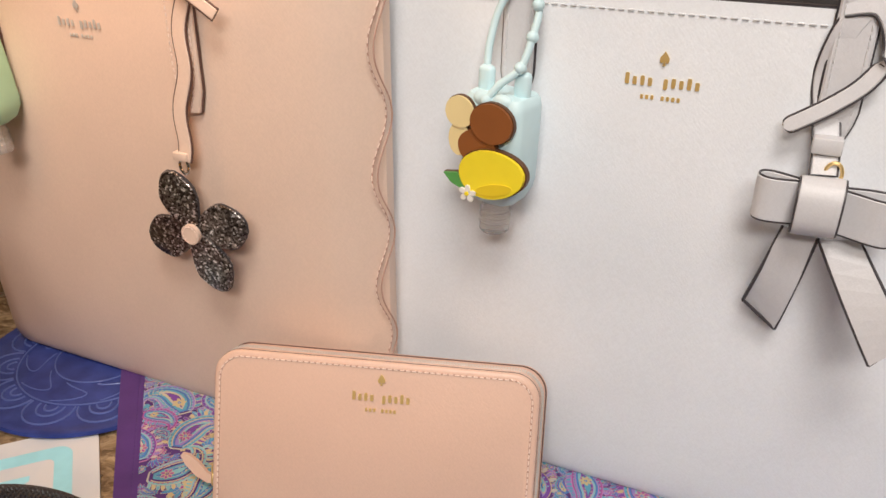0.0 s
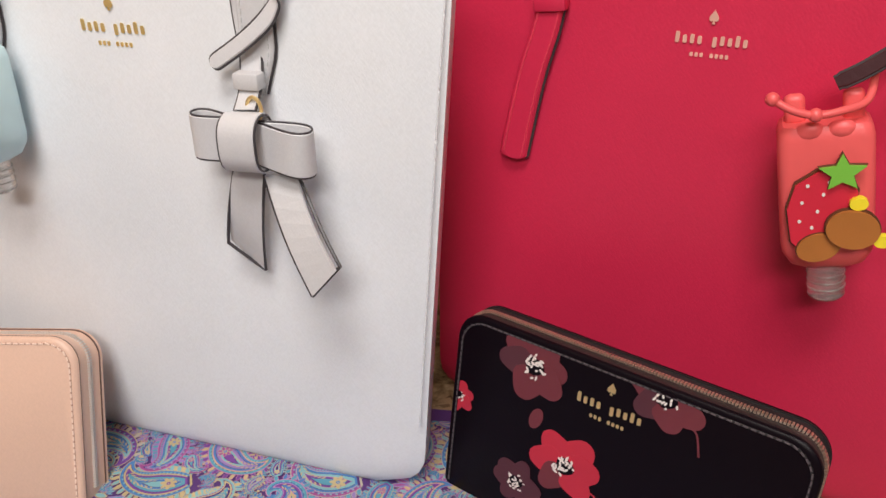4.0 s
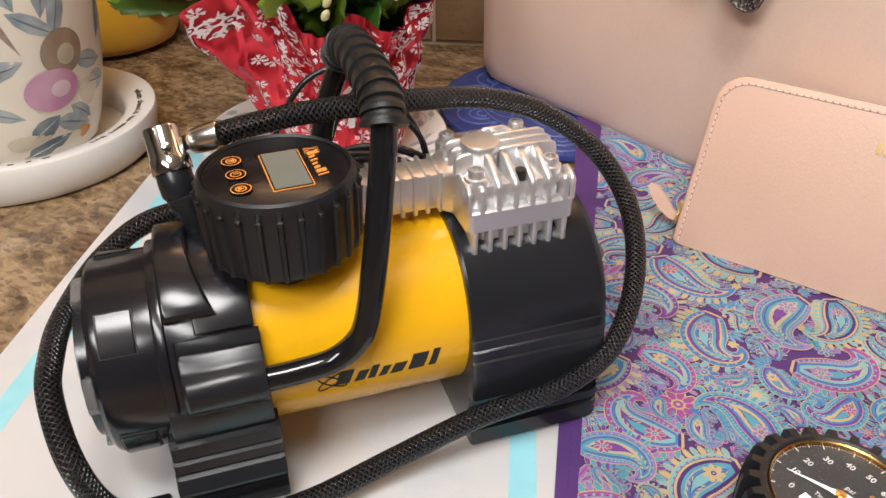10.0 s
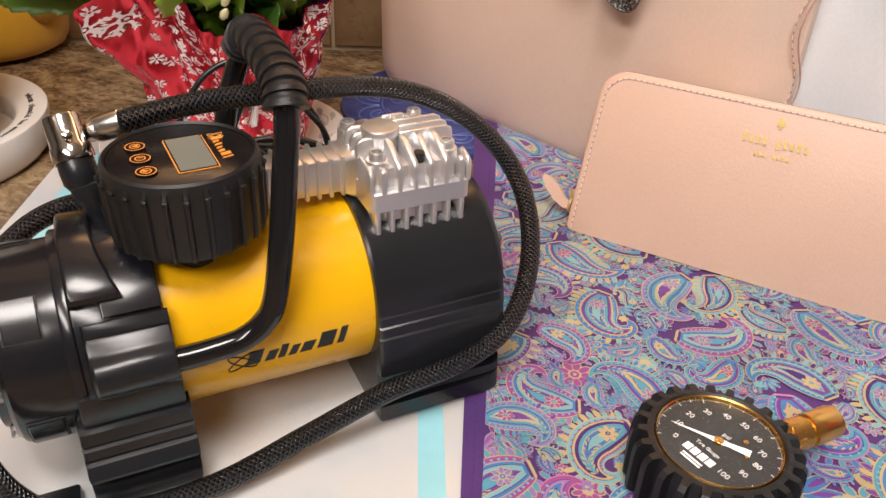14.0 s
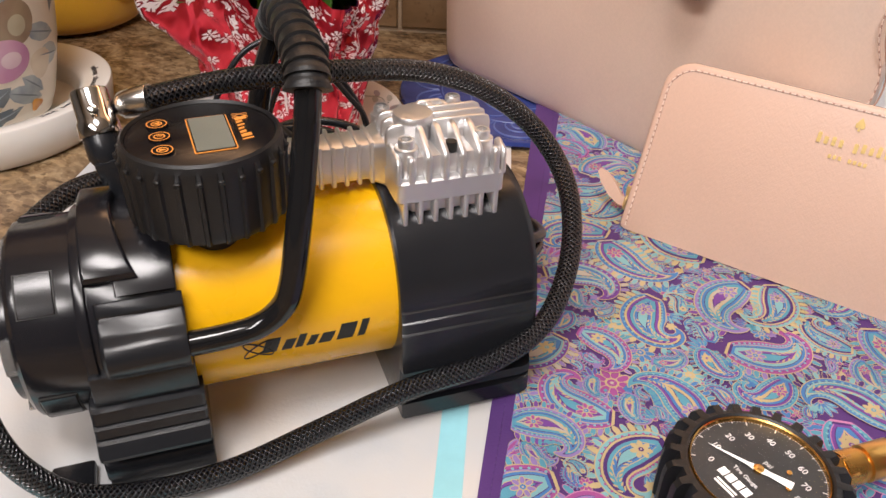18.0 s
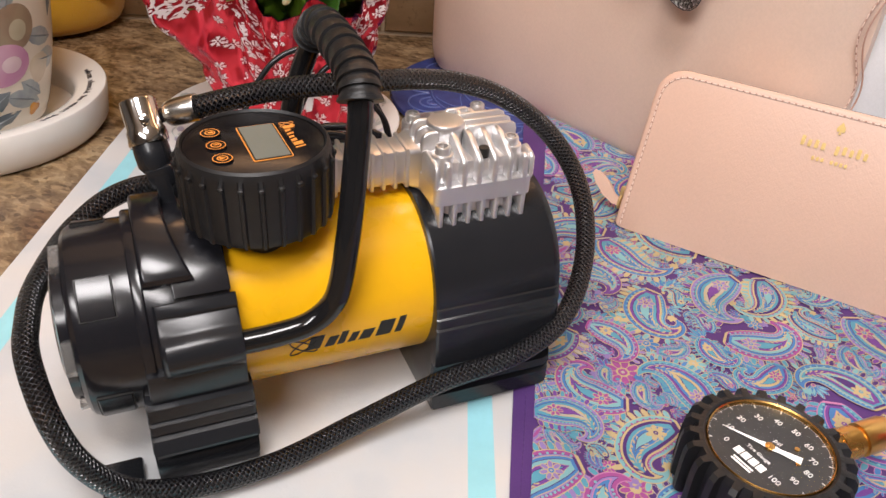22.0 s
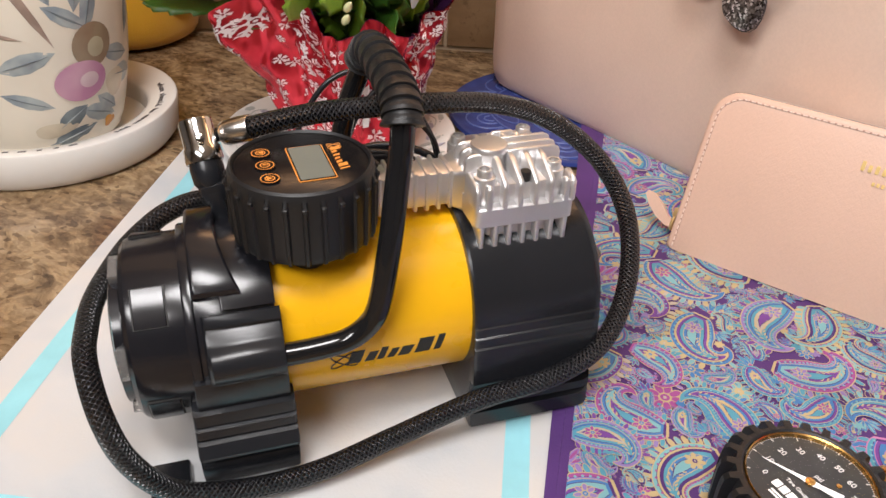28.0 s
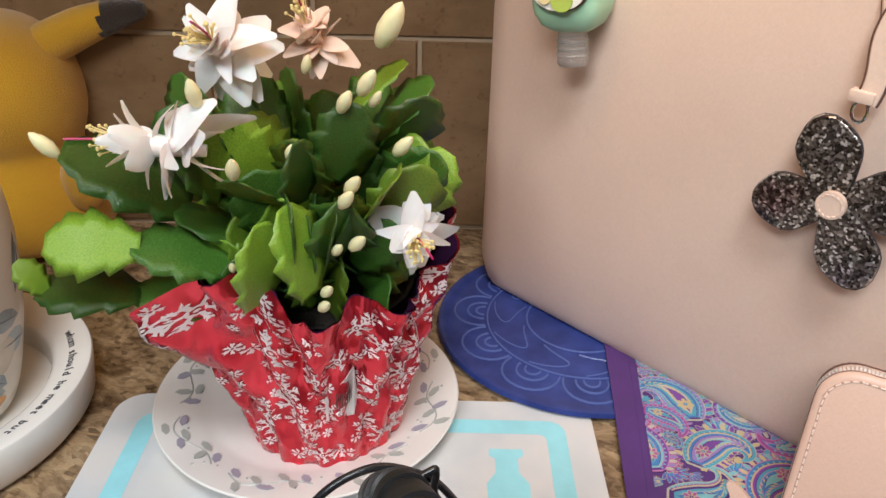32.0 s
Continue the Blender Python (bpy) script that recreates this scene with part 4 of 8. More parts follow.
stitches(bm, [Matrix.Translation(FC) @ FACE_UP @ Vector((0.0049 * math.cos(u), 0.0049 * math.sin(u), 0.0042)) for u in (2 * math.pi * i / 40 for i in range(41))], (0, -1, 0), 0.0013, 0.0010, 0.0005)
part("button_stitching", bm, PINK_THREAD, centre)
strap_path = [Vector((0.0640 - 0.0105 * s + 0.0018 * math.sin(s * 15.0), -0.0200 - 0.0075 * s, 0.294 - 0.103 * s)) for s in (k / 40 for k in range(41))]
edged("wavy_strap", strap_path, 0.0085, 0.0022, (1, 0, 0), PINK_LEATHER, charm, PINK_EDGE)
edged("crossing_strap", catmull([(0.056, -0.018, 0.304), (0.053, -0.021, 0.293), (0.060, -0.025, 0.287), (0.073, -0.028, 0.281), (0.088, -0.028, 0.272)], 7), 0.006, 0.0022, (0.3, 0.2, 1), PINK_LEATHER, charm, PINK_EDGE)
bm = bmesh.new()
box(bm, (0.0100, 0.0060, 0.0050), Matrix.Translation((0.0530, -0.0270, 0.1930)), 0.0008)
part("keeper_loop", bm, PINK_LEATHER, charm)
bm = bmesh.new()
tube(bm, [Vector((0.0535 + 0.0030 * math.cos(a), -0.0275, 0.1870 + 0.0045 * math.sin(a))) for a in (2 * math.pi * k / 20 for k in range(21))], 0.0008, 8)
part("split_ring", bm, CHROME, charm, "small metal ring")

# crimson tote
red_bag, red_face = tote("tote_bag", "crimson red leather tote bag standing behind a floral wallet", RED_AT, 0.36, 0.281, 0.10, RED_LEATHER, RED_THREAD, EDGE_PAINT, 0.003, 1.0, 0.02)
emblem(red_bag, on_face(red_face(-0.0350, 0.2490, 0.0005)), 0.0340, ROSE_GOLD)
tongue = catmull([red_face(-0.1110, 0.290, 0.004), red_face(-0.1112, 0.270, 0.005), red_face(-0.1140, 0.250, 0.005), red_face(-0.1206, 0.225, 0.005), red_face(-0.1270, 0.191, 0.004), red_face(-0.1290, 0.1780, 0.004)], 16)


def tongue_width(s, wide):
    wide *= 1 + 0.22 * min(1.0, s / 0.8)
    return wide * math.sqrt(max(0.03, 1 - (max(0.0, s - 0.93) / 0.07) ** 2))


bm = bmesh.new()
ribbon(bm, tongue, lambda s: tongue_width(s, 0.0125), 0.004, (1, 0, 0.2))
tab = part("handle_strap", bm, RED_LEATHER, red_bag)
bm = bmesh.new()
ribbon(bm, [p + Vector((0.0002, 0.0014, -0.0003)) for p in tongue], lambda s: tongue_width(s, 0.0138), 0.0018, (1, 0, 0.2))
part("painted_edge", bm, EDGE_PAINT, tab, "dark painted edge")
for side in (-1, 1):
    stitch_part([p + Vector((side * 0.0050, -0.0022, side * -0.0010)) for p in tongue[10:-7]], (0, -1, 0), RED_THREAD, red_bag, "strap_stitching")
bm = bmesh.new()
box(bm, (0.0165, 0.0085, 0.0085), Matrix.Translation(red_face(-0.1122, 0.2615, 0.005)) @ Matrix.Rotation(radians(-6), 4, "Y"), 0.0012)
part("strap_keeper", bm, RED_LEATHER, red_bag)
handle(red_bag, red_face, (-0.1110, 0.080), 0.284, 0.16, 0.0125, RED_LEATHER, EDGE_PAINT)


# ---- hand gel bottles in soft sleeves ----
def gel_bottle(name, label, m, sleeve, tall, wide, deep, trim):
    """A small square bottle hanging cap-down in a silicone sleeve with two lugs and a loop."""
    gel = thing(name, label, "hand gel", m, "gel bottles on the bags")
    bm = bmesh.new()
    loops = []
    for z, k in ((0.0, 0.55), (0.003, 0.80), (0.009, 0.96), (0.014, 1.0), (tall * 0.6, 1.0), (tall - 0.006, 0.99), (tall - 0.002, 0.95), (tall, 0.86)):
        loops.append([Vector((x, y, z)) for x, y in rounded(wide * k, deep * k, 0.005, 4)])
    skin(bm, loops, True, True, True)
    part("sleeve", bm, sleeve, gel)
    for sx in (-1, 1):
        bm = bmesh.new()
        box(bm, (0.0085, 0.006, 0.016), Matrix.Translation((sx * wide * 0.30, 0, tall + 0.004)), 0.0028, 3)
        part("lug", bm, sleeve, gel)
    bm = bmesh.new()
    for sx in (-1, 1):
        ball(bm, 0.0052, Matrix.Translation((sx * wide * 0.16, -deep * 0.40, tall - 0.002)) @ Matrix.Diagonal((1.15, 0.6, 0.8, 1)), 14, 8)
    part("sleeve_lip", bm, sleeve, gel)
    bm = bmesh.new()
    lathe(bm, [(0.0070, 0.001), (0.0074, -0.002), (0.0078, -0.010), (0.0080, -0.0165), (0.0070, -0.0178)], 28, True, True)
    part("flip_cap", bm, CLEAR_CAP, gel, "frosted clear plastic cap")
    for k in range(3):
        bm = bmesh.new()
        tube(bm, [Vector((0.0079 * math.cos(a), 0.0079 * math.sin(a), -0.005 - 0.0035 * k)) for a in (2 * math.pi * i / 28 for i in range(29))], 0.0005, 5)
        part("cap_ridge", bm, CLEAR_CAP, gel)
    trim(gel, -deep / 2, tall)
    return gel


def plate_shape(parent, name, outline, y, thick, mat, label="", rim=True):
    """A soft flat badge that stands on the sleeve's front; outline in x and z."""
    outline = [(x * 1.20 + 0.0045, 0.0335 + (z - 0.030) * 1.08) for x, z in outline]
    bm = bmesh.new()
    skin(bm, [[Vector((x, y, z)) for x, z in outline], [Vector((x, y - thick, z)) for x, z in outline]], True, True, True)
    badge = part(name, bm, mat, parent, label, False)
    if rim:
        cx, cz = sum(p[0] for p in outline) / len(outline), sum(p[1] for p in outline) / len(outline)
        bm = bmesh.new()
        grow = [(cx + (x - cx) * 1.05, cz + (z - cz) * 1.05) for x, z in outline]
        skin(bm, [[Vector((x, y, z)) for x, z in grow], [Vector((x, y - thick * 0.6, z)) for x, z in grow]], True, True, True)
        part("badge_edge", bm, varied_cache("brown_badge_edge", (0.10, 0.04, 0.015)), badge)
    return badge


CACHE = {}


def varied_cache(name, base, rough=0.5):
    if name not in CACHE:
        CACHE[name] = varied(name, base, rough)
    return CACHE[name]


def oval(cx, cz, rx, rz, n=26, tilt=0.0, wob=0.0):
    out = []
    for i in range(n):
        a = 2 * math.pi * i / n
        r = 1 + wob * math.cos(3 * a)
        x, z = rx * math.cos(a) * r, rz * math.sin(a) * r
        out.append((cx + x * math.cos(tilt) - z * math.sin(tilt), cz + x * math.sin(tilt) + z * math.cos(tilt)))
    return out


def lemon_trim(gel, y, tall):
    brown, cream = varied_cache("brown_rubber", (0.26, 0.085, 0.02)), varied_cache("cream_rubber", (0.84, 0.70, 0.36))
    lemon, green, white = varied_cache("lemon_rubber", (0.90, 0.74, 0.03)), varied_cache("leaf_rubber", (0.09, 0.34, 0.08)), varied_cache("white_rubber", (0.85, 0.83, 0.78))
    plate_shape(gel, "cream_badge", oval(-0.0165, 0.0440, 0.0068, 0.0075), y - 0.0002, 0.0032, cream, "plain cream rubber disc")
    plate_shape(gel, "cream_badge", oval(-0.0165, 0.0310, 0.0050, 0.0080), y - 0.0002, 0.0026, cream, "plain cream rubber disc")
    plate_shape(gel, "brown_badge", oval(-0.0010, 0.0420, 0.0098, 0.0092), y - 0.0004, 0.0040, brown, "plain brown rubber disc")
    plate_shape(gel, "brown_badge", oval(-0.0075, 0.0290, 0.0090, 0.0085), y - 0.0002, 0.0030, brown, "plain brown rubber disc")
    plate_shape(gel, "lemon_badge", oval(0.0010, 0.0185, 0.0155, 0.0115, 28, 0.25, 0.03), y - 0.0010, 0.0052, lemon, "yellow lemon-shaped rubber badge")
    plate_shape(gel, "lemon_shade", oval(0.0035, 0.0120, 0.0090, 0.0028, 20, 0.35), y - 0.0064, 0.0004, varied_cache("deep_lemon", (0.78, 0.58, 0.02)), "", False)
    plate_shape(gel, "leaf_badge", [(-0.022, 0.0135), (-0.016, 0.0150), (-0.011, 0.0135), (-0.008, 0.0085), (-0.012, 0.0075), (-0.018, 0.0095)], y - 0.0014, 0.0040, green, "green leaf-shaped rubber badge")
    for k in range(5):
        a = 2 * math.pi * k / 5 + 0.3
        plate_shape(gel, "blossom_petal", oval(-0.0090 + 0.0026 * math.cos(a), 0.0068 + 0.0026 * math.sin(a), 0.0018, 0.0013, 10, a), y - 0.0056, 0.0012, white, "", False)
    plate_shape(gel, "blossom_centre", oval(-0.0090, 0.0068, 0.0010, 0.0010, 10), y - 0.0066, 0.0008, lemon, "", False)


blue_gel = gel_bottle("gel_bottle", "pale blue silicone gel bottle holder with a lemon badge", BLUE_AT @ pose(-0.0835, -0.0200, 0.1885, 0, 2, -10), SKIN_SILICONE, 0.058, 0.034, 0.026, lemon_trim)
bm = bmesh.new()
tube(bm, catmull([(-0.0105, 0, 0.066), (-0.0120, 0.004, 0.080), (-0.010, 0.010, 0.098), (0.000, 0.016, 0.112), (0.010, 0.010, 0.100), (0.0115, 0.003, 0.086), (0.0095, -0.003, 0.072), (0.002, -0.008, 0.064), (-0.003, -0.012, 0.056)], 6), 0.0019, 10)
part("hanging_loop", bm, SKIN_SILICONE, blue_gel)
for p in ((0.0115, 0.003, 0.086), (0.0095, -0.003, 0.072), (-0.003, -0.012, 0.056), (0.0105, 0.008, 0.100)):
    bm = bmesh.new()
    ball(bm, 0.0031, Matrix.Translation(p), 12, 8)
    part("loop_bead", bm, SKIN_SILICONE, blue_gel)


def berry_trim(gel, y, tall):
    berry, brown, green = varied_cache("berry_rubber", (0.66, 0.02, 0.05)), varied_cache("tan_rubber", (0.42, 0.15, 0.03)), varied_cache("bright_leaf_rubber", (0.20, 0.55, 0.06))
    yellow, white = varied_cache("lemon_rubber", (0.90, 0.74, 0.03)), varied_cache("white_rubber", (0.85, 0.83, 0.78))
    plate_shape(gel, "berry_badge", [(-0.017, 0.030), (-0.014, 0.040), (-0.006, 0.0455), (0.003, 0.044), (0.006, 0.036), (0.004, 0.026), (-0.002, 0.014), (-0.010, 0.008), (-0.016, 0.016)], y - 0.0004, 0.0040, berry, "red berry-shaped rubber badge")
    for x, z in ((-0.010, 0.040), (-0.005, 0.036), (-0.012, 0.033), (-0.007, 0.029), (-0.013, 0.025), (-0.003, 0.041), (-0.009, 0.022)):
        plate_shape(gel, "seed_dot", oval(x, z, 0.0006, 0.0008, 8), y - 0.0046, 0.0003, white, "", False)
    star = []
    for k in range(10):
        a = 2 * math.pi * k / 10 + 0.3
        r = 0.0078 if k % 2 == 0 else 0.0036
        star.append((0.0010 + r * math.cos(a), 0.0450 + r * math.sin(a)))
    plate_shape(gel, "leaf_crown", star, y - 0.0030, 0.0036, green, "green leafy rubber badge")
    plate_shape(gel, "tan_badge", oval(0.0040, 0.0215, 0.0088, 0.0080, 24, -0.5), y - 0.0040, 0.0044, brown, "plain tan rubber disc")
    plate_shape(gel, "tan_badge", oval(-0.0070, 0.0135, 0.0075, 0.0058, 24, 0.4), y - 0.0030, 0.0034, brown, "plain tan rubber disc")
    for x, z in ((0.0060, 0.0320), (0.0135, 0.0155)):
        plate_shape(gel, "yellow_dot", oval(x, z, 0.0030, 0.0026, 14), y - 0.0036, 0.0036, yellow, "", False)


red_gel = gel_bottle("gel_bottle", "coral silicone gel bottle holder on the red tote", RED_AT @ pose(0.0330, -0.0250, 0.1600, 0, -12, 6), SALMON_SILICONE, 0.068, 0.038, 0.026, berry_trim)
bm = bmesh.new()
tube(bm, catmull([(-0.020, -0.016, 0.083), (-0.013, -0.017, 0.078), (-0.004, -0.016, 0.0745), (0.006, -0.013, 0.0745), (0.016, -0.006, 0.0760), (0.020, 0.006, 0.085)], 6), 0.0017, 10)
part("hanging_loop", bm, SALMON_SILICONE, red_gel)
for p in ((-0.020, -0.016, 0.083), (-0.004, -0.016, 0.0745)):
    bm = bmesh.new()
    ball(bm, 0.0030, Matrix.Translation(p), 12, 8)
    part("loop_bead", bm, SALMON_SILICONE, red_gel)
dark_strap = thing("wrist_strap", "dark wine leather strap with a rounded end on the red tote", "strap", RED_AT @ Matrix.Translation((0.002, 0.002, 0.010)))
edged("strap", catmull([(0.0185, -0.033, 0.2330), (0.028, -0.032, 0.2395), (0.042, -0.029, 0.2510), (0.060, -0.024, 0.2640), (0.075, -0.016, 0.2780)], 6), lambda s: 0.0062 if s > 0.06 else 0.0050, 0.0024, (0.3, 0.2, 1), WINE_LEATHER, dark_strap)
edged("strap", catmull([(0.058, -0.018, 0.288), (0.060, -0.020, 0.26), (0.062, -0.02, 0.22), (0.061, -0.018, 0.17)], 6), 0.0075, 0.0024, (1, 0, 0), WINE_LEATHER, dark_strap)


def mint_trim(gel, y, tall):
    white, yellow, green, tan = varied_cache("white_rubber", (0.85, 0.83, 0.78)), varied_cache("lemon_rubber", (0.90, 0.74, 0.03)), varied_cache("lime_rubber", (0.45, 0.58, 0.10)), varied_cache("cream_rubber", (0.84, 0.70, 0.36))
    plate_shape(gel, "cream_badge", oval(-0.004, 0.020, 0.0125, 0.0105), y - 0.0002, 0.0034, white, "plain cream rubber badge")
    plate_shape(gel, "lime_badge", oval(-0.002, 0.014, 0.0048, 0.0046, 18), y - 0.0038, 0.0010, green, "lime green rubber disc", False)
    plate_shape(gel, "yellow_badge", oval(0.0045, 0.021, 0.0036, 0.0034, 16), y - 0.0038, 0.0010, yellow, "yellow rubber disc", False)
    plate_shape(gel, "cream_dot", oval(-0.0095, 0.016, 0.0030, 0.0036, 16), y - 0.0038, 0.0010, tan, "", False)


mint_gel = gel_bottle("gel_bottle", "mint green silicone gel bottle holder on the blush tote", PINK_AT @ pose(-0.0870, -0.0340, 0.1990, 0, -6, 12), MINT_SILICONE, 0.058, 0.036, 0.026, mint_trim)
bm = bmesh.new()
tube(bm, catmull([(-0.0105, 0, 0.066), (-0.0110, 0.006, 0.080), (-0.006, 0.014, 0.098), (0.004, 0.016, 0.106), (0.010, 0.010, 0.092), (0.0105, 0.002, 0.070)], 6), 0.0019, 10)
part("hanging_loop", bm, MINT_SILICONE, mint_gel)

# ---- zip wallets ----
def wallet(name, label, m, w, h, deep, leather_mat, gusset_mat, thread, edge, teeth, strip_mat, flare=0.0):
    thing_ob = thing(name, label, "wallet", m, "wallets before the bags")

    def outline(inset):
        top, low = 0.016 - inset * 0.6, 0.003
        pts = []
        for (cx, cz, r, a0) in ((w / 2 - inset - top, h - inset - top, top, 0), (-w / 2 + inset + top, h - inset - top, top, 90), (-w / 2 + inset + low, low, low, 180), (w / 2 - inset - low, low, low, 270)):
            for k in range(9):
                a = radians(a0 + 90 * k / 8)
                pts.append((cx + r * math.cos(a), cz + r * math.sin(a)))
        return pts

    def shift(x, y):
        return x - flare * (1 - y / deep) * max(0, x) / (w / 2)

    def loft(name, stations, mat, lab=""):
        bm = bmesh.new()
        skin(bm, [[Vector((shift(x, y), y, z)) for x, z in outline(i)] for i, y in stations], True, True, True)
        return part(name, bm, mat, thing_ob, lab)

    p = deep * 0.14
    loft("front_panel", [(0.0022, 0.0), (0.0008, 0.0004), (0.0, 0.0014), (0.0, p)], leather_mat)
    loft("back_panel", [(0.0, deep - p), (0.0, deep - 0.0012), (0.0008, deep - 0.0003), (0.002, deep)], leather_mat)
    loft("gusset", [(0.0004, p), (0.0008, p + 0.0012), (0.0008, deep - p - 0.0012), (0.0004, deep - p)], gusset_mat)
    bm = bmesh.new()
    for off in (0.0, 1.0):
        y = p - 0.0006 + off * (deep - 2 * p + 0.0002)
        skin(bm, [[Vector((shift(x, y), y + d, z)) for x, z in outline(-0.0002)] for d in (0.0, 0.0005)], True, True, True)
    part("painted_edges", bm, edge, thing_ob, "dark painted panel edges")
    face = [Vector((x, -0.0001, z)) for x, z in outline(0.0036)]
    path = [Vector((w / 2 - 0.0036, -0.0001, 0.004)), *[Vector((w / 2 - 0.0036, -0.0001, 0.004 + (h - 0.024) * k / 12)) for k in range(1, 12)], *face[0:18], *[Vector((-w / 2 + 0.0036, -0.0001, h - 0.02 - (h - 0.024) * k / 12)) for k in range(0, 13)]]
    bm = bmesh.new()
    path = [Vector((shift(p.x, 0), p.y, p.z)) for p in path]
    stitches(bm, path, (0, -1, 0), 0.0024, 0.0011, 0.0009, 0.0006)
    part("panel_stitching", bm, thread, thing_ob)
    groove(path, (0, -1, 0), strip_mat, thing_ob)
    ring = outline(0.0006)
    run = [Vector((w / 2 - 0.0006 - flare / 2, deep / 2, 0.008 + (h - 0.028) * k / 14)) for k in range(14)] + [Vector((shift(x, deep / 2), deep / 2, z)) for x, z in ring[0:18]] + [Vector((-w / 2 + 0.0006, deep / 2, h - 0.02 - (h - 0.028) * k / 14)) for k in range(15)]
    for side in (-1, 1):
        bm = bmesh.new()
        at, done = 0.0, 0.0
        for a, b in zip(run, run[1:]):
            seg = (b - a).length
            if seg < 1e-6:
                continue
            d = (b - a) / seg
            n = Vector((0, 1, 0)).cross(d)
            while at < done + seg:
                c = a + d * (at - done) + Vector((0, side * 0.0009, 0))
                ring2 = [[c + d * u + Vector((0, v, 0)) + n * q for u, v in ((-0.0005, -0.0006), (0.0005, -0.0006), (0.0005, 0.0006), (-0.0005, 0.0006))] for q in (-0.0006, 0.0010)]
                skin(bm, ring2, True, True, True)
                at += 0.0016
            done += seg
        part("zip_teeth", bm, teeth, thing_ob, "row of gold zip teeth", False)
    return thing_ob


WALLET_AT = spun(-0.0597, 0.3110, 0.002, -4.6) @ pose(0, 0, 0, -20.5)
pink_wallet = wallet("zip_wallet", "blush pink leather zip wallet leaning on the handbags", WALLET_AT, 0.1945, 0.0975, 0.023, WALLET_LEATHER, WALLET_LEATHER, PINK_THREAD, PINK_EDGE, SILVER_FOIL, PINK_SHADE_EDGE, 0.005)
emblem(pink_wallet, on_face((0.0028, -0.0004, 0.0765)), 0.0350, PALE_GOLD)
bm = bmesh.new()
tube(bm, [Vector((-0.1000, 0.010 + 0.003 * math.cos(a), 0.0135 + 0.0042 * math.sin(a))) for a in (2 * math.pi * k / 18 for k in range(19))], 0.0010, 8)
box(bm, (0.006, 0.005, 0.006), Matrix.Translation((-0.0985, 0.010, 0.0200)), 0.001)
part("zip_slider", bm, GOLD, pink_wallet, "gold zip slider")
bm = bmesh.new()
leaf = [(-0.0985, 0.0105), (-0.1030, 0.0105), (-0.1100, 0.0140), (-0.1165, 0.0200), (-0.1200, 0.0255), (-0.1190, 0.0275), (-0.1150, 0.0270), (-0.1085, 0.0230), (-0.1030, 0.0170), (-0.0985, 0.0145)]
skin(bm, [[Vector((x - 0.0015, 0.009 + o, z)) for x, z in leaf] for o in (0.0, 0.0006, 0.0020, 0.0026)], True, True, True)
part("zip_pull", bm, WALLET_LEATHER, pink_wallet, "pink leather zip pull")

BLACK_AT = spun(0.3061, 0.2527, 0.002, -40) @ pose(0, 0, 0, -8.2)
black_wallet = wallet("zip_wallet", "black leather zip wallet printed with red and maroon poppies", BLACK_AT, 0.186, 0.1105, 0.021, DARK_LEATHER, DARK_SAFFIANO, DARK_THREAD, DARK_SAFFIANO, ZIP_GOLD, DARK_SAFFIANO)
emblem(black_wallet, on_face((-0.0025, -0.0004, 0.0885)), 0.0350, GOLD)
POPPY = (varied("scarlet_print", (0.52, 0.025, 0.05), 0.35), varied("maroon_print", (0.16, 0.03, 0.04), 0.35), varied("dusk_print", (0.09, 0.025, 0.035), 0.35))
IVORY_PRINT = varied("ivory_print", (0.80, 0.74, 0.70), 0.4)


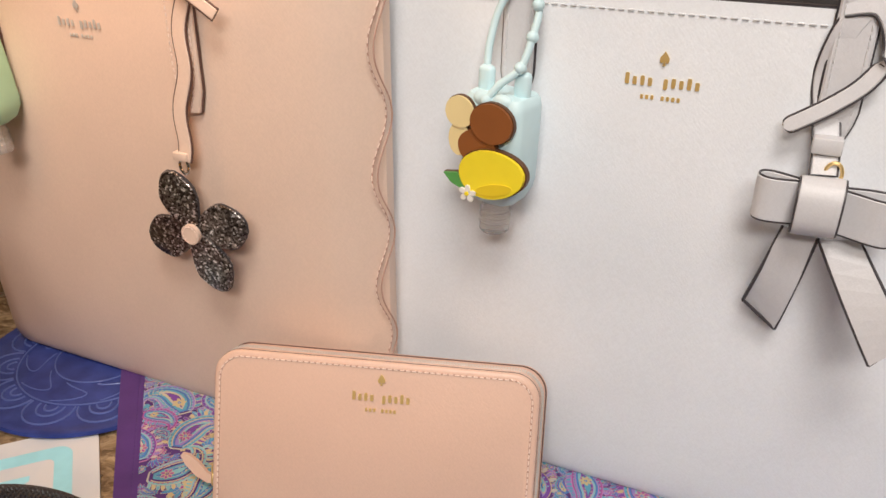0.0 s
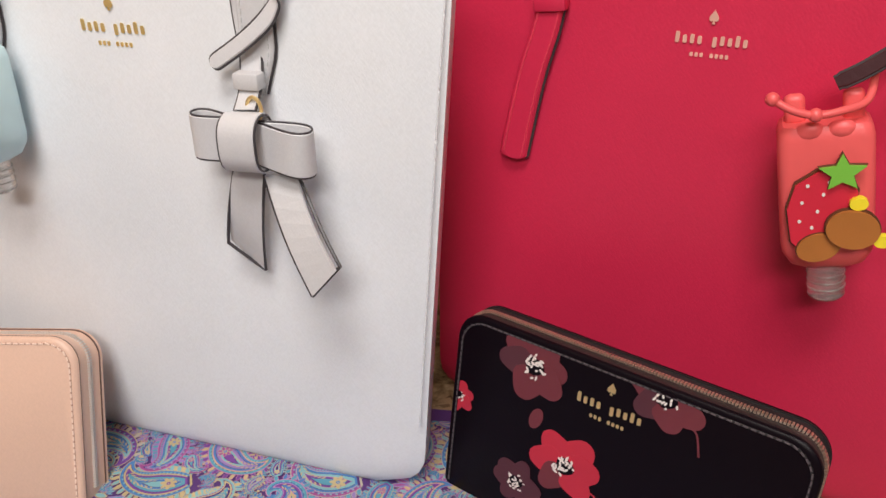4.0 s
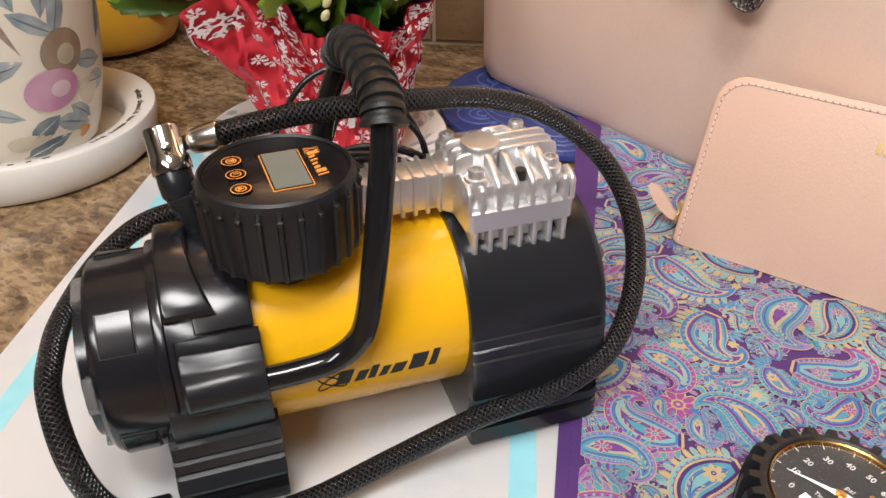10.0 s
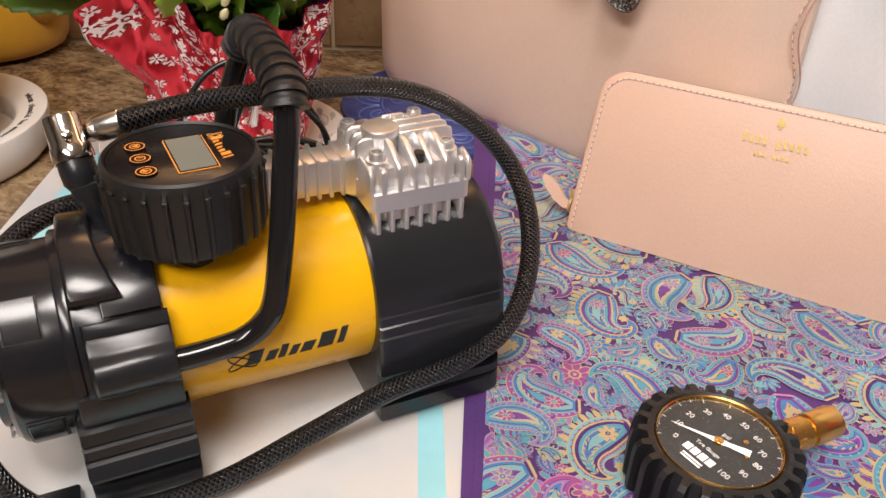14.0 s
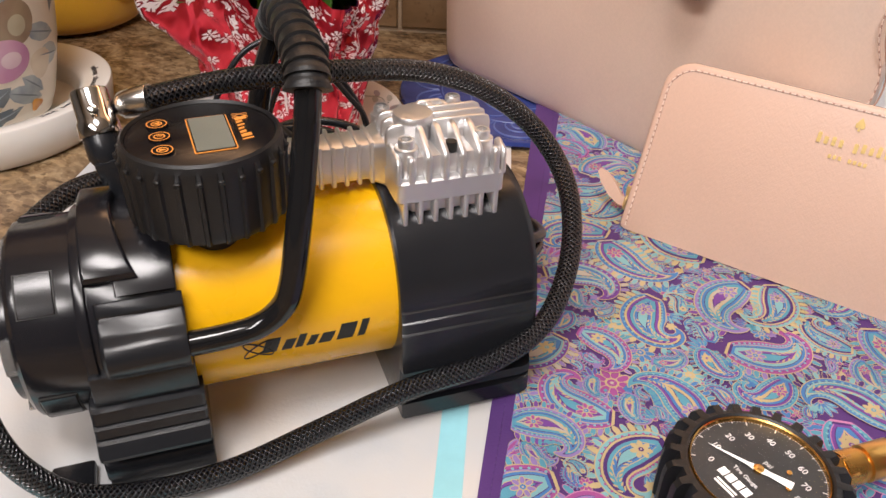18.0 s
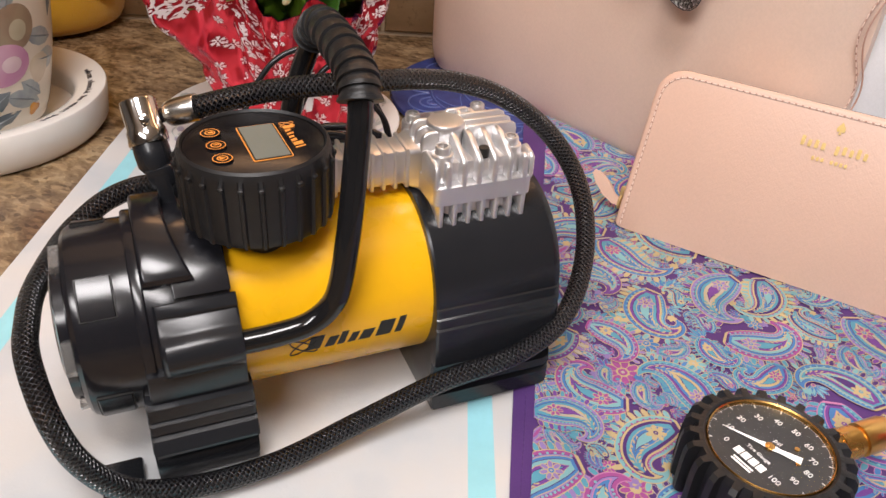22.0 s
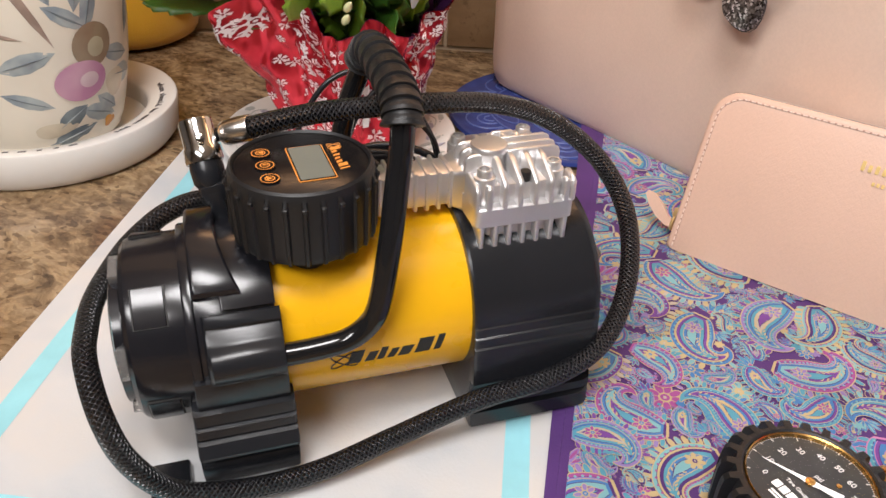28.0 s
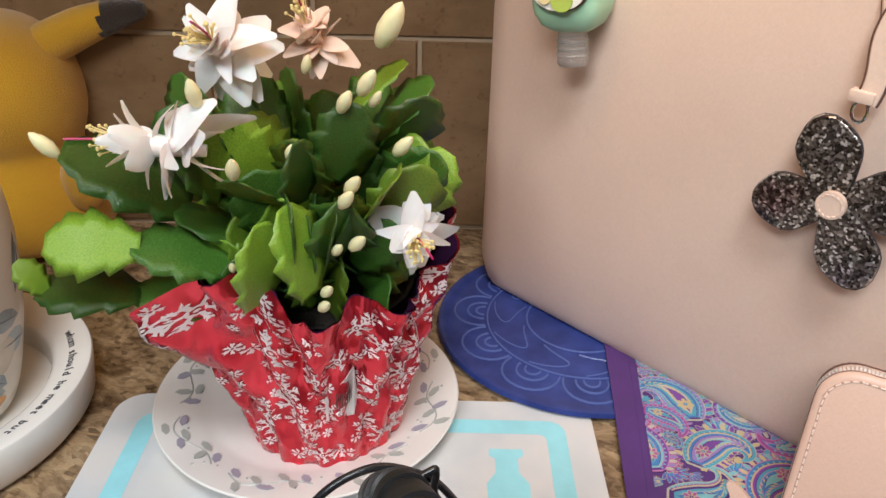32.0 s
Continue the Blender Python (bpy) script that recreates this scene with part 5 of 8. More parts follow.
def poppy(at, r, tone, seed, stem=None, keep=None):
    rng = random.Random(seed)
    for k in range(6):
        a = 2 * math.pi * k / 6 + rng.uniform(-0.2, 0.2) + seed
        long, wide = r * rng.uniform(0.92, 1.1), r * rng.uniform(0.40, 0.52)
        pts = []
        for i in range(18):
            u = 2 * math.pi * i / 18
            x, y = long * (0.54 + 0.48 * math.cos(u)), wide * math.sin(u) * (0.92 - 0.10 * math.cos(u)) * (1 + 0.10 * math.cos(3 * u))
            pts.append((at[0] + x * math.cos(a) - y * math.sin(a), at[1] + x * math.sin(a) + y * math.cos(a)))
        pts = [(min(max(x, -0.0885), 0.0885), min(max(z, 0.003), 0.1065)) for x, z in pts]
        bm = bmesh.new()
        y0 = -0.00010 - 0.00006 * k
        skin(bm, [[Vector((x, 0.0002, z)) for x, z in pts], [Vector((x, y0, z)) for x, z in pts]], True, False, True)
        part("printed_petal", bm, POPPY[tone] if k != 3 else POPPY[min(2, tone + 1)], black_wallet, smooth=False)
    bm = bmesh.new()
    ball_pts = oval(at[0], at[1], r * 0.27, r * 0.25, 16, 0, 0.08)
    skin(bm, [[Vector((x, 0.0001, z)) for x, z in ball_pts], [Vector((x, -0.00046, z)) for x, z in ball_pts]], True, False, True)
    part("flower_eye", bm, DARK_LEATHER, black_wallet, smooth=False)
    bm = bmesh.new()
    for k in range(26):
        a, q = rng.uniform(0, 6.28), r * rng.uniform(0.08, 0.36)
        cx, cz = at[0] + q * math.cos(a), at[1] + q * math.sin(a)
        if cz < 0.106 and abs(cx) < 0.088:
            pts = oval(cx, cz, r * rng.uniform(0.035, 0.09), r * 0.032, 8, rng.uniform(0, 3))
            skin(bm, [[Vector((x, 0.0, z)) for x, z in pts], [Vector((x, -0.00056 - 0.00001 * k, z)) for x, z in pts]], True, False, True)
    tagged(part("printed_stamen", bm, IVORY_PRINT, black_wallet, "ivory printed stamen dots", False), kind="stuff")
    if stem:
        bm = bmesh.new()
        ribbon(bm, catmull([(at[0] + r * 0.6, -0.0002, at[1] - r * 0.5), (stem[0] * 0.5 + (at[0] + r * 0.6) * 0.5 + 0.001, -0.0002, (at[1] + stem[1]) / 2), (stem[0], -0.0002, stem[1])], 5), 0.0010, 0.0002, (1, 0, 0.5))
        part("printed_stem", bm, POPPY[tone], black_wallet)


poppy((-0.0445, 0.0948), 0.0195, 1, 0.2)
poppy((-0.0200, 0.0462), 0.0195, 0, 1.1, (0.0020, 0.0280))
poppy((-0.0465, 0.0230), 0.0150, 2, 2.2)
poppy((0.0240, 0.1050), 0.0180, 1, 0.7, (0.0430, 0.0830))
poppy((0.0900, 0.0560), 0.0170, 0, 1.7)
poppy((-0.0880, 0.0600), 0.0100, 0, 0.4)
poppy((0.0370, 0.0170), 0.0160, 2, 0.9)
for x, z in ((-0.0400, 0.0660),):
    bm = bmesh.new()
    pts = oval(x, z, 0.0036, 0.0066, 14, -0.3)
    skin(bm, [[Vector((a, 0.0002, b)) for a, b in pts], [Vector((a, -0.0002, b)) for a, b in pts]], True, False, True)
    part("printed_petal", bm, POPPY[1], black_wallet, smooth=False)

# ---- tyre inflator ----
# its own axes: x along the barrel, y away from the front, z up
INFLATOR = spun(-0.1846, 0.1329, 0.0, 49)
inflator = thing("tyre_inflator", "yellow and black portable tyre inflator with a braided hose", "tyre inflator", INFLATOR)
AXIS_Y, AXIS_Z, BARREL = 0.0345, 0.0530, 0.0362


def polar(a, r):
    return AXIS_Y - r * math.sin(radians(a)), AXIS_Z + r * math.cos(radians(a))


def barrel(bm, profile, segments=72, cap_start=True, cap_end=True, squash=None):
    """Turns (x, radius) points about the barrel's axis. squash(angle): a factor on the radius; 0 is up, and the angle grows to the front."""
    loops = []
    for x, r in profile:
        ring = []
        for k in range(segments):
            a = 2 * math.pi * k / segments
            q = r * (squash(a) if squash else 1.0)
            ring.append(Vector((x, AXIS_Y - q * math.sin(a), AXIS_Z + q * math.cos(a))))
        loops.append(ring)
    skin(bm, loops, True, cap_start, cap_end)


def shell(bm, x0, x1, a0, a1, r0, r1, steps=10, bevel=0.0006):
    """A curved plate on the barrel from angle a0 to a1 (degrees)."""
    loops = []
    for k in range(steps + 1):
        a = radians(a0 + (a1 - a0) * k / steps)
        d = Vector((0, -math.sin(a), math.cos(a)))
        c = Vector((0, AXIS_Y, AXIS_Z))
        e = bevel
        loops.append([c + Vector((x0, 0, 0)) + d * r0, c + Vector((x1, 0, 0)) + d * r0, c + Vector((x1, 0, 0)) + d * (r1 - e), c + Vector((x1 - e, 0, 0)) + d * r1, c + Vector((x0 + e, 0, 0)) + d * r1, c + Vector((x0, 0, 0)) + d * (r1 - e)])
    skin(bm, loops, True, True, True)


bm = bmesh.new()
barrel(bm, [(-0.080, BARREL), (0.002, BARREL)])
drum = part("barrel", bm, YELLOW_PAINT, inflator, "glossy yellow enamelled barrel")

def barrel_stroke(x0, x1, a0, a1, lean, parent):
    """A plain printed block on the barrel, leaning by so much over its height."""
    bm = bmesh.new()
    loops = []
    for k in range(7):
        a = a1 + (a0 - a1) * k / 6
        d = lean * k / 6
        loops.append([Vector((x + d, *polar(a, r))) for x, r in ((x0, BARREL - 0.0003), (x1, BARREL - 0.0003), (x1, BARREL + 0.00015), (x0, BARREL + 0.00015))])
    skin(bm, loops, True, True, True)
    part("printed_bar", bm, BLACK_PRINT, parent, smooth=False)


# plain slanted blocks where a name is printed: left and right edge, top and bottom angle
for x0, x1, a0, a1 in ((-0.0545, -0.0492, 90.5, 101), (-0.0474, -0.0436, 93.2, 101), (-0.0424, -0.0396, 91.0, 101), (-0.0382, -0.0352, 93.4, 101), (-0.0338, -0.0290, 93.2, 101), (-0.0268, -0.0206, 89.0, 101), (-0.0188, -0.0160, 88.2, 101)):
    barrel_stroke(x0, x1, a0, a1, 0.0022, drum)
bm = bmesh.new()
for k in range(2):
    loop = []
    for i in range(25):
        u = 2 * math.pi * i / 24
        px, pa = 0.0062 * math.cos(u), 3.0 * math.sin(u)
        t = 0.6 - 1.2 * k
        x, a = px * math.cos(t) - pa * 0.00065 * math.sin(t), pa * math.cos(t) + px / 0.00065 * math.sin(t)
        ang = radians(97 + a)
        loop.append(Vector((-0.0555 + x, AXIS_Y - (BARREL + 0.0001) * math.sin(ang), AXIS_Z + (BARREL + 0.0001) * math.cos(ang))))
    tube(bm, loop, 0.00028, 5)
part("printed_rings", bm, BLACK_PRINT, drum, "thin black printed rings", False)

# right-hand end housing: an arch with stepped lower sides on a grooved foot
def arch(half):
    """A closed section from its front half, (y, z) points from the top to the bottom, mirrored to the back."""
    return half + [(2 * AXIS_Y - y, z) for y, z in half[::-1]]


def loft_x(stations, section):
    """A solid along the barrel: (x, scale about its axis) stations of one section."""
    bm = bmesh.new()
    skin(bm, [[Vector((x, AXIS_Y + (y - AXIS_Y) * k, AXIS_Z + (z - AXIS_Z) * k)) for y, z in section] for x, k in stations], True, True, True)
    return bm


HOUSING = [polar(3 * k, 0.0393) for k in range(29)] + [polar(86.2, 0.0393), polar(86.8, 0.0401), polar(92.4, 0.0402), polar(93.1, 0.0410), polar(99.6, 0.0412), polar(100.4, 0.0421), polar(106, 0.0428),
           (-0.0074, 0.0272), (-0.0062, 0.0262), (-0.0034, 0.0258), (-0.0030, 0.0180), (-0.0062, 0.0168), (-0.0068, 0.0132), (-0.0048, 0.0122), (-0.0046, 0.0108), (-0.0066, 0.0098), (-0.0070, 0.0024), (-0.0060, 0.0012)]
end = part("end_housing", loft_x([(-0.0026, 0.955), (-0.0024, 0.985), (-0.0014, 1.0), (0.0500, 1.0), (0.0522, 0.992), (0.0536, 0.972), (0.0543, 0.93), (0.0545, 0.80)], arch(HOUSING)), SATIN_BLACK, inflator, "satin black plastic end housing", angle=24)
for x in (0.006, 0.044):
    for y in (0.008, 0.062):
        bm = bmesh.new()
        rod(bm, 0.0048, 0.0044, 0.0016, Matrix.Translation((x, y, -0.0003)), 20)
        part("rubber_foot", bm, RUBBER, inflator)

# left-hand clamp band, its raised collar and its grooved grip block
bm = bmesh.new()
barrel(bm, [(-0.1094, 0.0360), (-0.1092, 0.0380), (-0.1084, 0.0386), (-0.0806, 0.0386), (-0.0797, 0.0380), (-0.0794, 0.0350)], 96)
band = part("clamp_band", bm, GLOSS_BLACK, inflator, "gloss black plastic clamp band")
bm = bmesh.new()
barrel(bm, [(-0.1122, 0.0362), (-0.1120, 0.0388), (-0.1112, 0.0394), (-0.1086, 0.0394), (-0.1080, 0.0384)], 96, False, False)
part("band_rail", bm, GLOSS_BLACK, band)


def arched(x0, x1, a0, a1, r0, r1, steps=14, e=0.0008):
    """A plate on the barrel like shell(), whose right-hand end x1 and outer radius r1 follow the angle in degrees."""
    bm = bmesh.new()
    loops = []
    for k in range(steps + 1):
        q = a0 + (a1 - a0) * k / steps
        d, c = Vector((0, -math.sin(radians(q)), math.cos(radians(q)))), Vector((0, AXIS_Y, AXIS_Z))
        xe, r = x1(q), r1(q)
        ring = [(x0, r0), (xe, r0), (xe, r - e)] + [(xe - e * (1 - math.cos(u)), r - e * (1 - math.sin(u))) for u in (0.4, 0.8, 1.2, 1.57)]
        ring += [(x0 + e * (1 - math.cos(u)), r - e * (1 - math.sin(u))) for u in (1.57, 1.2, 0.8, 0.4)] + [(x0, r - e)]
        loops.append([c + Vector((x, 0, 0)) + d * h for x, h in ring])
    skin(bm, loops, True, True, True)
    return bm


def dome(q):
    """The collar's outer radius: nearly level, dropping over its rounded lower lip."""
    return 0.0449 - 0.0008 * (q / 40) ** 4 - (0.0012 * ((abs(q) - 40.5) / 2.8) ** 2 if abs(q) > 40.5 else 0)


part("top_collar", arched(-0.1083, lambda q: -0.0972 + 0.0060 * (q / 42) ** 2, -43.4, 43.4, 0.0380, dome, 46, 0.0013), GLOSS_BLACK, inflator, "raised gloss black collar", angle=32)
part("collar_step", arched(-0.0990, lambda q: -0.0793, -46, 50.8, 0.0380, lambda q: 0.0411, 34, 0.0007), GLOSS_BLACK, inflator)
GRIP = [(52.3, 0.0392), (52.5, 0.0412), (53.2, 0.0417), (58.6, 0.0420), (59.6, 0.0416), (60.0, 0.0406), (61.2, 0.0408), (62.2, 0.0414), (67.0, 0.0422), (69.0, 0.0434), (70.6, 0.0452), (73.0, 0.0468), (76.0, 0.0478), (79.0, 0.0481), (82.0, 0.0477), (85.0, 0.0466), (87.6, 0.0450), (89.4, 0.0430), (90.0, 0.0408), (90.2, 0.0385)]
bm = bmesh.new()
skin(bm, [[Vector((x, *polar(a, 0.0380 + (r - 0.0380) * k))) for a, r in GRIP] for x, k in ((-0.1064, 0.10), (-0.1062, 0.55), (-0.1055, 0.86), (-0.1043, 1.0), (-0.0790, 1.0), (-0.0783, 0.96), (-0.0780, 0.86), (-0.0780, 0.10))], True, True, True)
part("grip_ridge", bm, SATIN_BLACK, inflator, "rounded satin black grip ridge", angle=34)
part("grip_panel", arched(-0.1122, lambda q: -0.0776, 90, 112, 0.0375, lambda q: 0.0409 + 0.0018 * (q - 90) / 22, 12, 0.0006), SATIN_BLACK, inflator)
STEPS = [(0.0100, 0.0400), (-0.0052, 0.0398), (-0.0078, 0.0388), (-0.0084, 0.0338), (-0.0076, 0.0330), (-0.0094, 0.0322), (-0.0100, 0.0286), (-0.0090, 0.0276), (-0.0112, 0.0266), (-0.0140, 0.0222), (-0.0141, 0.0210), (-0.0128, 0.0203), (-0.0068, 0.0212), (-0.0060, 0.0150), (-0.0086, 0.0136), (-0.0096, 0.0112), (-0.0096, 0.0070), (-0.0070, 0.0060), (-0.0070, 0.0012)]
part("grip_foot", loft_x([(-0.1146, 0.96), (-0.1142, 0.99), (-0.1134, 1.0), (-0.0772, 1.0), (-0.0764, 0.99), (-0.0762, 0.97)], arch(STEPS)), SATIN_BLACK, inflator, "stepped satin black foot", angle=24)

# lamp cap at the left end
bm = bmesh.new()
barrel(bm, [(-0.1096, 0.0345), (-0.1100, 0.0366), (-0.1112, 0.0372), (-0.1296, 0.0366), (-0.1318, 0.0358), (-0.1334, 0.0340), (-0.1342, 0.0312), (-0.1343, 0.0285)], 96, True, False)
cap = part("end_cap", bm, GLOSS_BLACK, inflator, "gloss black screw cap", angle=20)
for k in range(5):
    a = 31.6 + 72 * k
    bm = bmesh.new()
    shell(bm, -0.1297, -0.1174, a - 0.7, a + 23.1, 0.0360, 0.03735, 8, 0.0001)
    part("cap_groove", bm, BLACK_PRINT, cap)
    bm = bmesh.new()
    shell(bm, -0.1292, -0.1179, a, a + 22.4, 0.0365, 0.0378, 8, 0.0003)
    part("cap_panel", bm, GLOSS_BLACK, cap)
    bm = bmesh.new()
    shell(bm, -0.1372, -0.1335, a + 34, a + 56, 0.0288, 0.0330, 6, 0.0004)
    part("lens_tab", bm, CLEAR_CAP, cap, "clear plastic lens tab")
bm = bmesh.new()
barrel(bm, [(-0.1330, 0.0225), (-0.1386, 0.0222), (-0.1394, 0.0210), (-0.1386, 0.0195), (-0.1370, 0.0190)], 48, False, True)
part("lamp_lens", bm, CLEAR_CAP, inflator, "clear plastic lamp lens")
bm = bmesh.new()
barrel(bm, [(-0.1338, 0.0292), (-0.1376, 0.0288), (-0.1382, 0.0262), (-0.1374, 0.0228)], 48, False, False)
part("lamp_ring", bm, GLOSS_BLACK, inflator, angle=20)
bm = bmesh.new()
box(bm, (0.0155, 0.0180, 0.0046), Matrix.Translation((-0.1272, -0.0035, 0.0026)), 0.0014)
part("cap_foot", bm, SATIN_BLACK, inflator)

# cylinder head of cast alloy: a flange between lower fins and a finned crown
HX, HY, HW, HD = 0.0214, 0.0340, 0.0424, 0.0470
bm = bmesh.new()
skin(bm, [[Vector((x, y, z)) for x, y in rounded(HW - 2 * i, HD - 2 * i, 0.003, 5, HX, HY)] for z, i in ((0.0932, 0.0006), (0.0938, 0.0), (0.1014, 0.0), (0.1021, 0.0007))], True, True, True)
head = part("cylinder_head", bm, ALLOY, inflator, "cast aluminium cylinder head")
bm = bmesh.new()
skin(bm, [[Vector((x, y, z)) for x, y in rounded(HW - i, HD - 0.0085, 0.004, 4, HX, HY)] for z, i in ((0.0700, 0.0100), (0.0932, 0.0100), (0.1000, 0.0050), (0.1092, 0.0050), (0.1098, 0.0062))], True, True, True)
part("cylinder_block", bm, ALLOY, inflator, "cast aluminium cylinder block")


def fin(section, at, thick, axis, e=0.0006):
    """A cast fin: (run, height) points of its side, with chamfered edges; axis 0 runs along x, 1 along y."""
    cu, cv = sum(p[0] for p in section) / len(section), sum(p[1] for p in section) / len(section)
    bm = bmesh.new()
    loops = []
    for d, k in ((-thick / 2, e), (-thick / 2 + e, 0.0), (thick / 2 - e, 0.0), (thick / 2, e)):
        ring = []
        for u, v in section:
            q = Vector((cu - u, cv - v))
            q = q.normalized() * k if q.length else q
            ring.append(Vector((u + q.x, at + d, v + q.y)) if axis == 0 else Vector((at + d, u + q.x, v + q.y)))
        loops.append(ring)
    skin(bm, loops, True, True, True)
    part("cooling_fin", bm, ALLOY, head, angle=50)


SLOPE = [(0.0105, 0.1010), (0.0105, 0.1098), (0.0110, 0.1114), (0.0128, 0.1128), (0.0205, 0.1166), (0.0228, 0.1176), (0.0262, 0.1177), (0.0272, 0.1168), (0.0272, 0.1050), (0.0150, 0.1050), (0.0138, 0.1010)]
STUB = [(0.0105, 0.1010), (0.0105, 0.1098), (0.0110, 0.1112), (0.0126, 0.1116), (0.0140, 0.1110), (0.0146, 0.1090), (0.0146, 0.1010)]
for k in range(7):
    x = 0.0036 + 0.00594 * k
    fin([(HY - HD / 2, 0.0660), (HY - HD / 2, 0.0940), (HY + HD / 2, 0.0940), (HY + HD / 2, 0.0660)], x, 0.0020, 1, 0.0004)
for k in range(6):
    fin(STUB if k in (0, 5) else SLOPE, 0.0060 + 0.0065 * k, 0.0023, 1)
for x in (0.0113, 0.0170, 0.0227, 0.0284):
    fin([(2 * HY - 0.0005 - y, z) for y, z in SLOPE], x, 0.0021, 1)
for y, x0, x1 in ((0.0285, 0.0186, 0.0420), (0.0342, 0.0202, 0.0424), (0.0399, 0.0194, 0.0424), (0.0456, 0.0180, 0.0300)):
    fin([(x0, 0.1080), (x0, 0.1172), (x0 + 0.0008, 0.1178), (x1 - 0.0030, 0.1178), (x1 - 0.0006, 0.1166), (x1, 0.1145), (x1, 0.1010), (x1 - 0.002, 0.1010)], y, 0.0022, 0)
for y in (0.0276, 0.0338, 0.0400):
    fin([(0.0006, 0.1010), (0.0004, 0.1140), (0.0012, 0.1164), (0.0034, 0.1176), (0.0078, 0.1176), (0.0084, 0.1080)], y, 0.0022, 0)
for x, y0, y1 in ((0.0012, 0.0108, 0.0250), (0.0416, 0.0108, 0.0200)):
    fin([(y0, 0.1010), (y0, 0.1096), (y0 + 0.002, 0.1112), (y1 - 0.002, 0.1124), (y1, 0.1110), (y1, 0.1010)], x, 0.0020, 1)
for x, y in ((0.0058, 0.0180), (0.0352, 0.0190), (0.0350, 0.0510), (0.0050, 0.0490)):
    bm = bmesh.new()
    rod(bm, 0.0046, 0.0044, 0.0130, Matrix.Translation((x, y, 0.1000)), 24, 0.0006)
    boss = part("screw_boss", bm, ALLOY, head)
    bm = bmesh.new()
    lathe(bm, [(0.0031, 0.1128), (0.0031, 0.1156), (0.0028, 0.1161), (0.0019, 0.1161)], 24, True, False, (x, y))
    screw = part("socket_screw", bm, ALLOY, boss, "socket-head screw")
    bm = bmesh.new()
    lathe(bm, [(0.0018, 0.1159), (0.0017, 0.1140)], 6, False, True, (x, y))
    part("hex_socket", bm, ALLOY, screw)
bm = bmesh.new()
lathe(bm, [(0.0070, 0.1080), (0.0072, 0.1160), (0.0077, 0.1168), (0.0077, 0.1188), (0.0072, 0.1196), (0.0060, 0.1198)], 40, True, True, (0.0125, 0.0322))
part("round_boss", bm, ALLOY, head, "round polished boss")
# Solid black peg in place of the shade inside a vent hole.
bm = bmesh.new()
rod(bm, 0.0021, 0.0021, 0.0040, Matrix.Translation((0.0224, 0.0165, 0.1100)), 18)
part("vent_hole_shade", bm, BLACK_PRINT, head)

# ribbed outlet between the head and the pressure display
bm = bmesh.new()
box(bm, (0.037, 0.0145, 0.0150), Matrix.Translation((-0.0165, 0.0372, 0.1020)), 0.0016)
outlet = part("outlet_pipe", bm, ALLOY, inflator, "ribbed aluminium outlet")
bm = bmesh.new()
skin(bm, [[Vector((x, 0.0372 + y, 0.1015 + z)) for y, z in rounded(w, h, 0.002, 3)] for x, w, h in ((-0.0050, 0.0145, 0.0150), (0.0000, 0.0200, 0.0180), (0.0030, 0.0300, 0.0180))], True, True, True)
part("outlet_flare", bm, ALLOY, outlet)
for k in range(7):
    bm = bmesh.new()
    box(bm, (0.0017, 0.0166, 0.0172), Matrix.Translation((-0.0333 + k * 0.0049, 0.0372, 0.1020)), 0.0006)
    part("outlet_rib", bm, ALLOY, outlet)

# digital pressure display in a ribbed rubber boot
GX, GY = -0.0635, 0.0247
bm = bmesh.new()


def boot(a, k):
    return 1.0 + (0.042 if math.cos(a * 26) > 0.60 else 0.0) * (1 if 2 <= k <= 6 else 0)


lathe(bm, [(0.0100, 0.0830), (0.0110, 0.0955), (0.0256, 0.0958), (0.0262, 0.0975), (0.0264, 0.0990), (0.0268, 0.1170), (0.0270, 0.1195), (0.0268, 0.1222), (0.0262, 0.1242), (0.0252, 0.1250), (0.0245, 0.1240)], 312, True, False, (GX, GY), boot)
display = part("display_boot", bm, RUBBER, inflator, "ribbed black rubber boot", angle=30)
bm = bmesh.new()
lathe(bm, [(0.0246, 0.1200), (0.0246, 0.1236), (0.0240, 0.1240)], 64, False, True, (GX, GY))
part("display_face", bm, FACE_FILM, inflator, "glossy black display face")
for k in range(26):
    a = 2 * math.pi * k / 26
    bm = bmesh.new()
    box(bm, (0.0016, 0.0021, 0.0020), Matrix.Translation((GX + 0.0276 * math.cos(a), GY + 0.0276 * math.sin(a), 0.1192)) @ Matrix.Rotation(a, 4, "Z") @ Matrix.Rotation(radians(20), 4, "Y"), 0.0005)
    part("boot_nub", bm, RUBBER, display)
DISPLAY = Matrix.Translation((GX, GY, 0.1241)) @ Matrix.Rotation(radians(3), 4, "Z")


def flat(name, outline, z0, z1, mat, parent, label=""):
    bm = bmesh.new()
    slab(bm, outline, z0, z1, DISPLAY)
    return part(name, bm, mat, parent, label, False)


